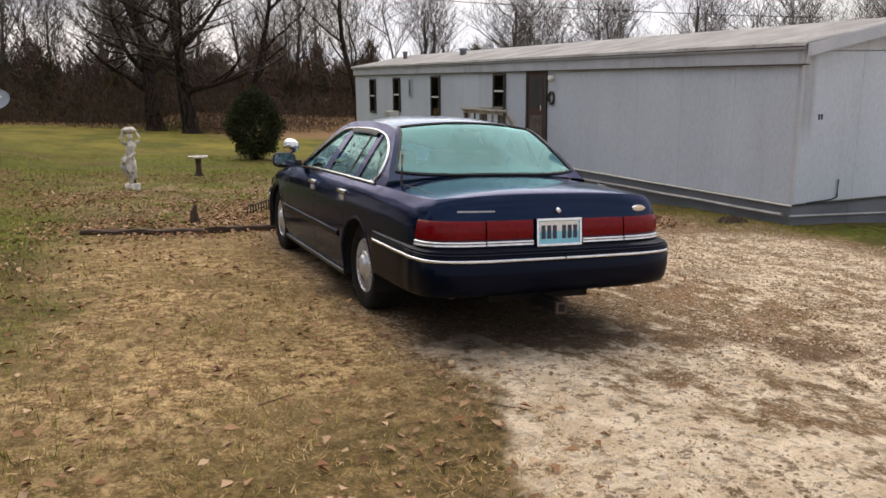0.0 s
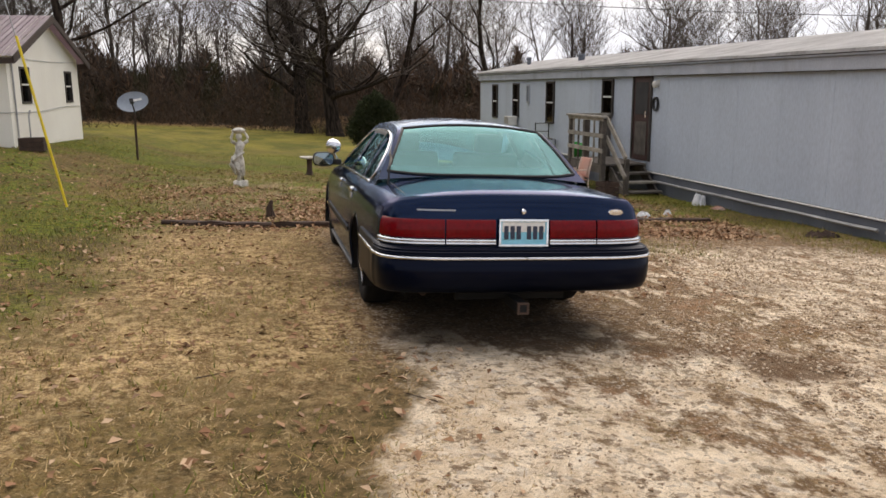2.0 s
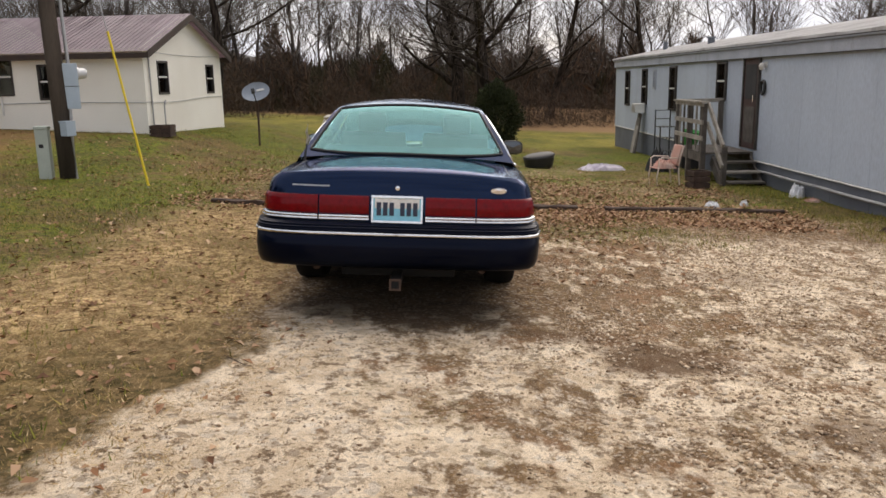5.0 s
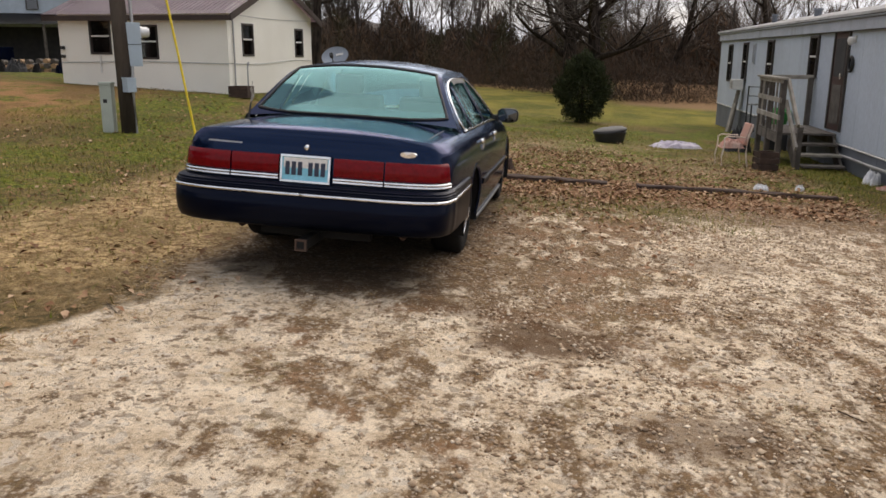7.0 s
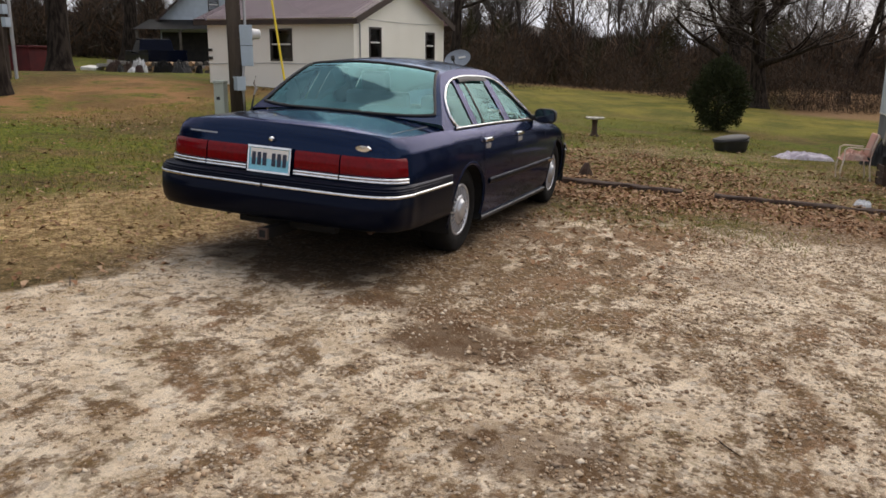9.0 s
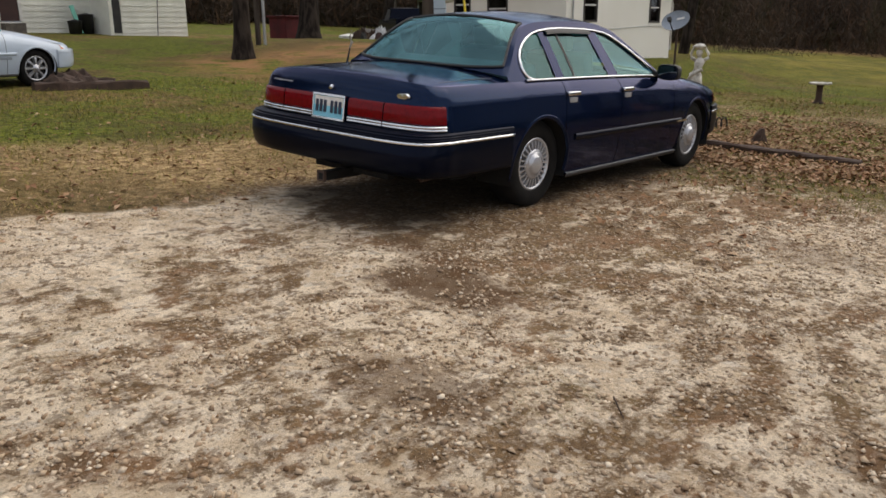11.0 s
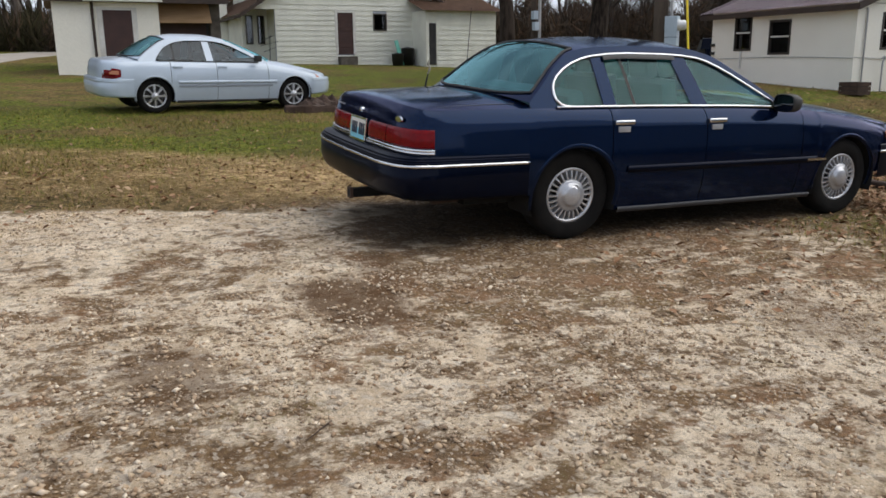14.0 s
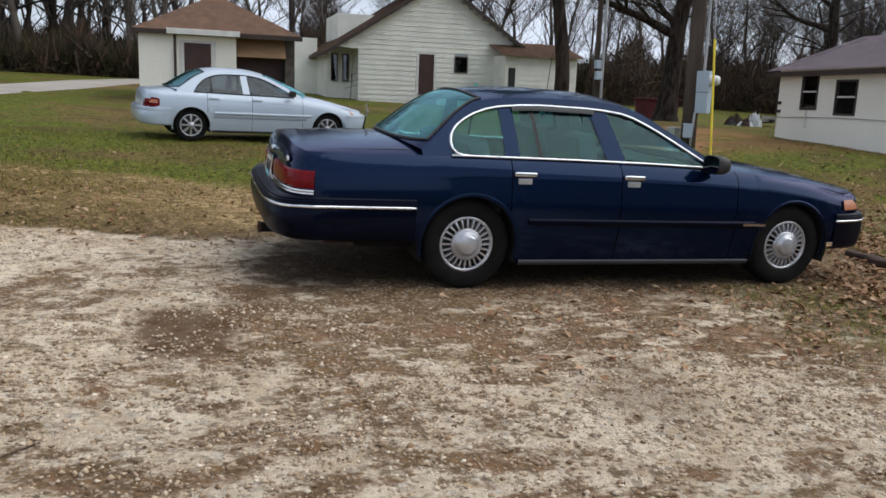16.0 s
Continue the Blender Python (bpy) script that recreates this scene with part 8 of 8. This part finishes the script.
def make_pole():
    x, y = -5.96, 6.54
    t = thing("utility_pole", on_ground(x, y), "weathered wooden utility pole with electric meter boxes", "utility pole")
    g = lie(x, y)
    bm = tube(bmesh.new(), [(0, 0, -0.3), (-0.04, 0.02, 2), (-0.12, 0.06, 5), (-0.24, 0.12, 9.2)], [0.138, 0.130, 0.119, 0.100], 14)
    part("pole", bm, POLEWOOD, t, "", True)
    box_root = new("meter_box")
    box_root.parent = t
    box_root.matrix_basis = Matrix.Translation((0.12, 0.14, 0)) @ pose(0, 0, 0, 0, 0, 35)
    part("case", new_box((-0.11, -0.10, 1.35 - g), (0.12, 0.10, 2.08 - g), 0.012), METERGREY, box_root, "light blue-grey steel case")
    part("lid_line", new_box((-0.112, -0.104, 1.71 - g), (0.132, -0.1, 1.72 - g)), BLACK, box_root)
    part("meter_glass", lathe(bmesh.new(), [(0.10, 0.12), (0.10, 0.15), (0.09, 0.155), (0.085, 0.24), (0.06, 0.27), (0.001, 0.275)], 20, "x", (0, -0.0, 1.92 - g)), CLEARLENS, box_root, "round glass meter dome", True)
    lower = new("switch_box")
    lower.parent = t
    lower.matrix_basis = Matrix.Translation((0.13, -0.10, 0)) @ pose(0, 0, 0, 0, 0, -35)
    part("case", new_box((-0.10, -0.09, 0.92 - g), (0.10, 0.07, 1.15 - g), 0.01), METERGREY, lower)
    part("lip", new_box((-0.105, -0.10, 1.14 - g), (0.105, 0.07, 1.165 - g), 0.004), METERGREY, lower)
    part("conduit", tube(bmesh.new(), [(0.14, 0.11, 2.05 - g), (0.05, 0.16, 5.6), (0.08, 0.18, 5.9), (0.16, 0.22, 5.85)], 0.028, 8), GALV, t, "grey conduit pipe up the pole")
    part("conduit", tube(bmesh.new(), [(0.16, -0.02, 1.35 - g), (0.16, -0.06, 0.9 - g), (0.16, -0.05, -0.05)], 0.025, 8), GALV, t)
    # guy wire with its yellow guard
    gx, gy = -4.43 - x, 5.97 - y
    gzz = lie(-4.43, 5.97) - g
    guy = new("guy_wire")
    guy.parent = t
    part("wire", tube(bmesh.new(), [(gx, gy, gzz - 0.05), (-0.21, 0.10, 8.6)], 0.007), GALV, guy)
    a, b = Vector((gx, gy, gzz + 0.02)), Vector((-0.21, 0.10, 8.6))
    d = (b - a).normalized()
    part("guard", tube(bmesh.new(), [a, a + d * 2.45], 0.019, 10), YELLOW, guy, "bright yellow plastic guard")


make_pole()


def make_pedestal():
    t = thing("cable_pedestal", on_ground(-6.27, 6.44, 10), "pale green steel cable pedestal beside the pole", "pedestal")
    part("body", new_box((-0.10, -0.08, -0.05), (0.10, 0.08, 0.80), 0.012), PALEGREEN, t)
    part("cap", new_box((-0.11, -0.09, 0.80), (0.11, 0.09, 0.85), 0.012), PALEGREEN, t)
    part("mark", new_box((-0.05, -0.084, 0.50), (0.02, -0.0805, 0.56)), BLACK, t)


make_pedestal()


def make_second_pole():
    x, y = -15.4, 9.62
    t = thing("service_poles", on_ground(x, y), "pair of thin service poles with meter boxes", "utility pole")
    part("pole", tube(bmesh.new(), [(0, 0, -0.3), (0, 0, 8)], [0.085, 0.07], 10), POLEWOOD, t)
    part("pipe", tube(bmesh.new(), [(0.18, 0.1, -0.2), (0.18, 0.1, 6.5)], 0.045, 8), GALV, t, "pale steel pipe")
    for z, dx in ((1.62, 0.10), (1.30, 0.16)):
        part("meter_case", new_box((dx - 0.08, -0.10, z), (dx + 0.08, 0.06, z + 0.24), 0.01), METERGREY, t)


make_second_pole()


def make_planter():
    t = thing("planter_box", on_ground(-6.42, 12.36, 0) @ Matrix.Scale(0.85, 4), "dark rotting wooden planter box at the house corner", "planter")
    for k in range(3):
        z = 0.0 + k * 0.11
        part("plank", new_box((-0.29, -0.24, z), (0.29, -0.20, z + 0.10), 0.004), TIMBER, t)
        part("plank", new_box((-0.29, 0.20, z), (0.29, 0.24, z + 0.10), 0.004), TIMBER, t)
        part("plank", new_box((-0.29, -0.19, z), (-0.25, 0.19, z + 0.10), 0.004), TIMBER, t)
        part("plank", new_box((0.25, -0.19, z), (0.29, 0.19, z + 0.10), 0.004), TIMBER, t)
    part("soil", new_box((-0.25, -0.20, 0.0), (0.25, 0.20, 0.27)), UNDER, t)


make_planter()


def make_red_barn():
    """Red gambrel shed with white edges, behind the cream house."""
    t = thing("red_shed", on_ground(-10.17, 24.97, 93.9) @ Matrix.Scale(0.83, 4), "small red gambrel-roofed shed with white trim", "shed")
    pts = [(-1.2, -0.2), (1.2, -0.2), (1.2, 2.1), (0.85, 2.75), (0, 3.15), (-0.85, 2.75), (-1.2, 2.1)]
    bm = bmesh.new()
    f = bm.faces.new([bm.verts.new((a, 0, z)) for a, z in pts])
    r = bmesh.ops.extrude_face_region(bm, geom=[f])
    bmesh.ops.translate(bm, vec=(0, 4, 0), verts=[k for k in r["geom"] if isinstance(k, bmesh.types.BMVert)])
    part("wall_shell", bm, REDSHED, t)
    for p, q in zip(pts[1:], pts[2:] + pts[:1]):
        part("edge_trim", tube(bmesh.new(), [(p[0], -0.03, p[1]), (q[0], -0.03, q[1])], 0.05), WHITEP, t, "white edge board")
    part("door", new_box((-0.7, -0.05, 0.05), (0.7, -0.01, 1.9)), REDSHED, t)
    part("vent", new_box((-0.22, -0.05, 2.35), (0.22, -0.012, 2.72)), WHITEP, t, "white gable vent")


make_red_barn()


def make_far_red():
    t = thing("red_outbuilding", Matrix.Translation((-19.9, 14.9, lie(-19.9, 14.9))), "low dark red storage shed across the lawn", "shed")
    part("wall_shell", new_box((-1.0, -0.62, -0.2), (0, 0.62, 0.84), 0.03), REDBARN, t)
    part("roof", new_box((-1.1, -0.68, 0.84), (0.08, 0.68, 0.91), 0.03), REDBARN, t)


make_far_red()


def make_junk():
    """Loose heaps between the cream house and the blue-grey one."""
    rng = random.Random(5)
    mats = [BLACK, TIMBER, PLASTICWHITE, UNDER, DOORBROWN, NAVY_DULL, UNDER]
    for k in range(11):
        x, y = rng.uniform(-19.8, -16.0), rng.uniform(16.2, 19.8)
        s = rng.uniform(0.3, 0.75)
        # each mesh is one lumpy heap of mixed scrap
        crumple("scrap_heap", x, y, (s, s * rng.uniform(0.5, 0.9)), rng.uniform(0.2, 0.55), mats[k % 7], "slumped heap of weathered scrap dumped on the grass", "scrap", 20 + k, 0, rng.uniform(0, 180))["group"] = "scrap by the cream house"
    for k in range(5):
        t = thing("firewood_stack", on_ground(-22.5 + k * 0.9, 23.0 + k * 0.35, 20), "low stack of split firewood on the grass", "firewood", "firewood stacks")
        for i in range(9):
            part("log", rod(bmesh.new(), (-0.4 + (i % 3) * 0.28, -0.25, 0.1 + (i // 3) * 0.2), (-0.4 + (i % 3) * 0.28, 0.3, 0.1 + (i // 3) * 0.2), 0.1, 0.09, 8), PLYWOOD if i % 2 else GREYWOOD, t)


make_junk()


def make_barn_things():
    k = 0.911
    c = Vector((6.2, -2.8, 1.38))
    def at(x, y, z):
        return c + (Vector((x, y, z)) - c) * k
    p = at(-32.6, 12.65, 1.2)
    for dx, dy, r, h in ((0, 0, 0.3, 0.75), (0.25, -0.6, 0.28, 0.5)):
        ob = link("black_bin", lathe(bmesh.new(), [(0.001, 0), (r * 0.85, 0), (r, h), (r * 1.06, h + 0.02), (0.001, h + 0.08)], 18), BLACK, True)
        ob.matrix_world = Matrix.Translation((p.x + dx, p.y + dy, lie(p.x, p.y)))
        tagged(ob, "black plastic bin against the white wall", "bin", "bins by the wall")
    q = at(-32.7, 12.25, 1.2)
    ob = link("aqua_board", new_box((-0.02, -0.09, 0), (0.02, 0.08, 1.15), 0.005, Matrix.Rotation(radians(-8), 4, "Y") @ Matrix.Rotation(radians(12), 4, "X")), AQUA)
    ob.matrix_world = Matrix.Translation((q.x + 0.35, q.y, lie(q.x, q.y)))
    tagged(ob, "narrow aqua board leaning on the white wall", "board")
    s = at(-32.3, 16.2, 1.2)
    ob = link("leaning_pipe", tube(bmesh.new(), [(0.9, -0.5, 0), (0.05, 0.2, 2.6)], 0.018), BLACK)
    ob.matrix_world = Matrix.Translation((s.x + 1.0, s.y - 0.8, lie(s.x, s.y)))
    tagged(ob, "dark pipe leaning on the lean-to wall", "pipe")
    a = at(-33.4, 5.6, 1.3)
    t = thing("old_antenna", Matrix.Translation((a.x + 0.8, a.y, lie(a.x, a.y))), "dark bent roof antenna stood beside the wall", "antenna")
    part("mast", rod(bmesh.new(), (0, 0, 0), (0, 0.05, 1.15), 0.016), BLACK, t)
    for z, w in ((0.55, 0.5), (0.80, 0.75), (1.05, 0.4)):
        part("rod", rod(bmesh.new(), (0, -w / 2, z - 0.08), (0.1, w / 2, z + 0.10), 0.010), BLACK, t)


make_barn_things()


def make_pickup(x, y, turn):
    """Dark pickup truck parked by the blue-grey house."""
    t = thing("pickup_truck", on_ground(x, y, turn), "dark blue-black pickup truck parked by the house", "truck")
    part("body", new_box((-0.88, -2.5, 0.45), (0.88, 2.45, 0.98), 0.08), NAVY_DULL, t)
    part("bonnet", new_box((-0.84, 1.0, 0.98), (0.84, 2.40, 1.10), 0.05), NAVY_DULL, t)
    for s in (-1, 1):
        a, b = sorted((s * 0.80, s * 0.88))
        part("bed_side", new_box((a, -2.5, 0.98), (b, -0.52, 1.12), 0.02), NAVY_DULL, t)
    rows = [[(xx * k, yy + dy, z) for xx in (-0.82, 0.82)] for yy, dy, z, k in ((-0.5, 0, 0.98, 1), (-0.42, 0, 1.62, 0.86), (0.35, 0, 1.66, 0.86), (1.05, 0, 1.02, 1))]
    part("cab_shell", sheet(bmesh.new(), rows), NAVY_DULL, t)
    for s in (-1, 1):
        bm = bmesh.new()
        bm.faces.new([bm.verts.new((s * (0.825 - 0.11 * (z - 1.0) / 0.66), yy, z)) for yy, z in ((-0.46, 1.0), (1.0, 1.02), (0.36, 1.6), (-0.40, 1.58))])
        part("side_glass", bm, DARKWIN, t)
        for yy in (-1.6, 1.55):
            w = new("wheel")
            w.parent = t
            w.matrix_basis = Matrix.Translation((s * 0.80, yy, 0.36))
            part("tyre", lathe(bmesh.new(), [(0.20, -0.1), (0.34, -0.1), (0.36, -0.06), (0.36, 0.06), (0.34, 0.1), (0.20, 0.1)], 24, "x"), RUBBER, w, "", True)
            part("rim", lathe(bmesh.new(), [(0.001, s * 0.05), (0.12, s * 0.07), (0.20, s * 0.09)], 20, "x"), ALLOY, w)
    part("tailgate", new_box((-0.80, -2.53, 0.60), (0.80, -2.501, 1.12), 0.01), NAVY_DULL, t)
    part("front_bumper", new_box((-0.86, 2.451, 0.45), (0.86, 2.56, 0.62), 0.03), CHROME, t)


make_pickup(-24.6, 25.6, 55)


def make_slabs():
    """Pale broken slabs and boards stacked beyond the oak."""
    rng = random.Random(14)
    for k in range(9):
        x, y = -27.5 + k * 0.45 + rng.uniform(-0.3, 0.3), 24.6 + k * 0.45 + rng.uniform(-0.4, 0.4)
        ob = link("concrete_slab", new_box((-0.7, -0.35, 0.0), (0.7, 0.35, 0.16), 0.02), STONE if k % 3 else WHITEP)
        ob.matrix_world = on_ground(x, y, rng.uniform(0, 180), False, 0.17 * (k % 3)) @ pose(0, 0, 0, rng.uniform(-6, 6), rng.uniform(-6, 6), 0)
        tagged(ob, "pale broken concrete slab in a heap on the grass", "slab", "heap of slabs")


make_slabs()



# ---- blades, leaves and stones lying about ----
def patch(x, y, seed, f=1.0):
    """A soft uneven field between 0 and 1."""
    a = np.sin(x * 1.7 * f + seed) * np.cos(y * 1.3 * f - seed * 2) + 0.6 * np.sin(x * 3.9 * f - y * 2.7 * f + seed * 3) + 0.5 * np.cos(y * 5.3 * f + x * 4.1 * f + seed)
    return 1 / (1 + np.exp(-a * 2.0))


def ground_z(x, y):
    out = np.empty(len(x))
    for i, (a, b) in enumerate(zip(x, y)):
        flat = smooth(0.9, 1.6, min(math.hypot(a, (b - 1.0) * 0.35), 9))
        out[i] = lie(a, b) + bumps(a, b) * flat
    return out


def spots(rng, n, x0, x1, y0, y1, keep=None, seed=0, f=1.0, soft=0.35):
    """Places in a stretch of the yard, thinned into patches, with soft borders."""
    x = rng.uniform(x0 - soft, x1 + soft, n) + rng.normal(size=n) * soft * 0.5
    y = rng.uniform(y0 - soft, y1 + soft, n) + rng.normal(size=n) * soft * 0.5
    ok = rng.rand(n) < (0.15 + 0.85 * patch(x, y, seed, f))
    if keep is not None:
        ok &= keep(x, y)
    return x[ok], y[ok]


def blades(name, zones, material, length, width, lift, label, seed):
    rng = np.random.RandomState(seed)
    xs, ys = [], []
    for z in zones:
        x, y = spots(rng, *z)
        xs.append(x)
        ys.append(y)
    x, y = np.concatenate(xs), np.concatenate(ys)
    z = ground_z(x, y)
    n = len(x)
    a = rng.uniform(0, 2 * np.pi, n)
    ln = rng.uniform(*length, n)
    up = rng.uniform(*lift, n)
    c = np.stack([x, y, z], 1)
    d = np.stack([np.cos(a) * np.cos(up), np.sin(a) * np.cos(up), np.sin(up)], 1)
    s = np.stack([-np.sin(a), np.cos(a), rng.uniform(-0.4, 0.4, n)], 1) * (rng.uniform(*width, n) / 2)[:, None]
    b = c - np.array([0, 0, 0.006])
    v = np.stack([b - s, b + s, c + d * ln[:, None] + np.array([0, 0, 0.004])], 1).reshape(-1, 3)
    tagged(raw(name, v, np.arange(3 * n).reshape(-1, 3), material), label, "grass", kind="stuff")


off_car = lambda x, y: ~((np.abs(x) < 0.95) & (y > -1.4) & (y < 3.9))
blades("straw", [(210000, -6.0, -0.9, -7.0, 4.0, lambda x, y: off_car(x, y) & (x > -2.9 - np.maximum(0, -y) * 0.4), 1.0, 2.6), (14000, -3.2, 5.6, 4.6, 12.5, None, 2.0, 0.7), (7000, -9.5, -4.0, -6.5, 6.0, None, 4.0, 0.5), (9000, 0.8, 3.2, -1.2, 4.2, off_car, 5.0)],
       STRAW, (0.02, 0.075), (0.003, 0.008), (-0.05, 0.30), "matted dry straw-coloured grass beside the drive", 1)
blades("short_grass", [(60000, -9.5, -3.4, -6.5, 8.0, None, 3.0, 0.6), (45000, -4.0, 6.4, 4.9, 14.0, None, 6.0, 0.6), (16000, 5.75, 6.6, 2.4, 10.0, None, 7.0), (7000, 0.9, 3.4, 2.2, 4.3, off_car, 5.0, 1.6), (7000, -3.9, -1.6, -6.0, 2.5, off_car, 8.0, 1.4), (30000, -9.0, 3.0, 12.0, 20.0, None, 9.0, 0.4)],
       GRASS, (0.03, 0.09), (0.004, 0.010), (0.15, 1.1), "short patchy winter grass", 2)


def make_leaves():
    rng = np.random.RandomState(12)
    zones = [(9000, 0.7, 4.9, 3.6, 4.9, None, 1.0, 1.3), (3600, -3.3, 0.2, 4.1, 5.2, None, 2.0, 1.2), (13000, -3.2, 5.0, 4.8, 9.0, None, 3.0, 0.8), (5500, -0.9, 2.6, 4.8, 7.5, None, 8.0, 1.6), (2600, -3.6, -1.0, -6.0, 3.8, off_car, 4.0, 2.0), (1500, 0.9, 2.3, 0.2, 3.6, off_car, 5.0), (2600, -9.0, -4.0, 4.0, 13.0, None, 6.0, 0.5), (1600, -4.0, 3.0, 9.0, 13.0, None, 7.0), (700, -8.0, -3.5, -5.0, 3.0, None, 9.0)]
    xs, ys = zip(*(spots(rng, *z) for z in zones))
    x, y = np.concatenate(xs), np.concatenate(ys)
    n = len(x)
    z = ground_z(x, y) + rng.uniform(0.003, 0.03, n)
    c = np.stack([x, y, z], 1)
    a = rng.uniform(0, 2 * np.pi, n)
    s = rng.uniform(0.013, 0.040, n)[:, None]
    u = np.stack([np.cos(a), np.sin(a), rng.uniform(-0.45, 0.45, n)], 1) * s
    w = np.stack([-np.sin(a), np.cos(a), rng.uniform(-0.5, 0.5, n)], 1) * s * 0.6
    curl = np.stack([np.zeros(n), np.zeros(n), rng.uniform(0.1, 0.6, n)], 1) * s
    v = np.stack([c - u, c - w + curl, c + u * 1.1, c + w + curl], 1).reshape(-1, 3)
    base = np.arange(n)[:, None] * 4
    f = np.concatenate([base + np.array([[0, 1, 2]]), base + np.array([[0, 2, 3]])])
    tagged(raw("fallen_leaves", v, f, LEAF), "curled dry brown fallen leaves", "leaves", kind="stuff")


make_leaves()


def make_stones():
    rng = np.random.RandomState(21)
    drive = lambda x, y: ((x > -1.1 + 0.25 * np.sin(y * 2)) & (y < -0.9)) | ((x > 2.5) & (y < 2.6) & (x < 5.9)) | ((x > 1.0) & (y < 1.2) & (rng.rand(len(x)) < 0.4))
    drive_free = lambda x, y: drive(x, y) & ~((np.abs(x) < 1.1) & (y > -1.6))
    x, y = spots(rng, 90000, -1.0, 6.0, -7.5, 2.5, drive_free, 3.0, 1.3)
    x2, y2 = spots(rng, 60000, 1.6, 6.0, -6.0, 2.5, drive_free, 6.0, 2.1)
    r = np.concatenate([0.003 + 0.011 * rng.rand(len(x)) ** 3.4, 0.004 + 0.015 * rng.rand(len(x2)) ** 2.6])
    x, y = np.concatenate([x, x2]), np.concatenate([y, y2])
    n = len(x)
    z = ground_z(x, y) + r * 0.25
    o = np.array([[1, 0, 0], [0, 1, 0], [-1, 0, 0], [0, -1, 0], [0, 0, 0.7], [0, 0, -0.7]])
    k = o[None] * rng.uniform(0.6, 1.35, (n, 6, 1)) + rng.normal(size=(n, 6, 3)) * 0.18
    v = np.stack([x, y, z], 1)[:, None] + k * r[:, None, None]
    tri = np.array([[0, 1, 4], [1, 2, 4], [2, 3, 4], [3, 0, 4], [1, 0, 5], [2, 1, 5], [3, 2, 5], [0, 3, 5]])
    f = (np.arange(n)[:, None, None] * 6 + tri[None]).reshape(-1, 3)
    tagged(raw("loose_gravel", v.reshape(-1, 3), f, GRAVEL), "loose pale limestone gravel on the drive", "gravel", kind="stuff")
    # twigs
    m = 60
    x, y = rng.uniform(-4, 6, m), rng.uniform(-6, 9, m)
    z = ground_z(x, y) + 0.008
    a, ln = rng.uniform(0, 6.28, m), rng.uniform(0.06, 0.26, m)
    p0 = np.stack([x, y, z], 1)
    p1 = p0 + np.stack([np.cos(a) * ln, np.sin(a) * ln, rng.uniform(-0.01, 0.02, m)], 1)
    keep = off_car(x, y)
    tagged(raw("fallen_twigs", *tubes(p0[keep], p1[keep], np.full(keep.sum(), 0.004), np.full(keep.sum(), 0.002), 4), TIMBER), "thin dark fallen twigs", "twigs", kind="stuff")


make_stones()
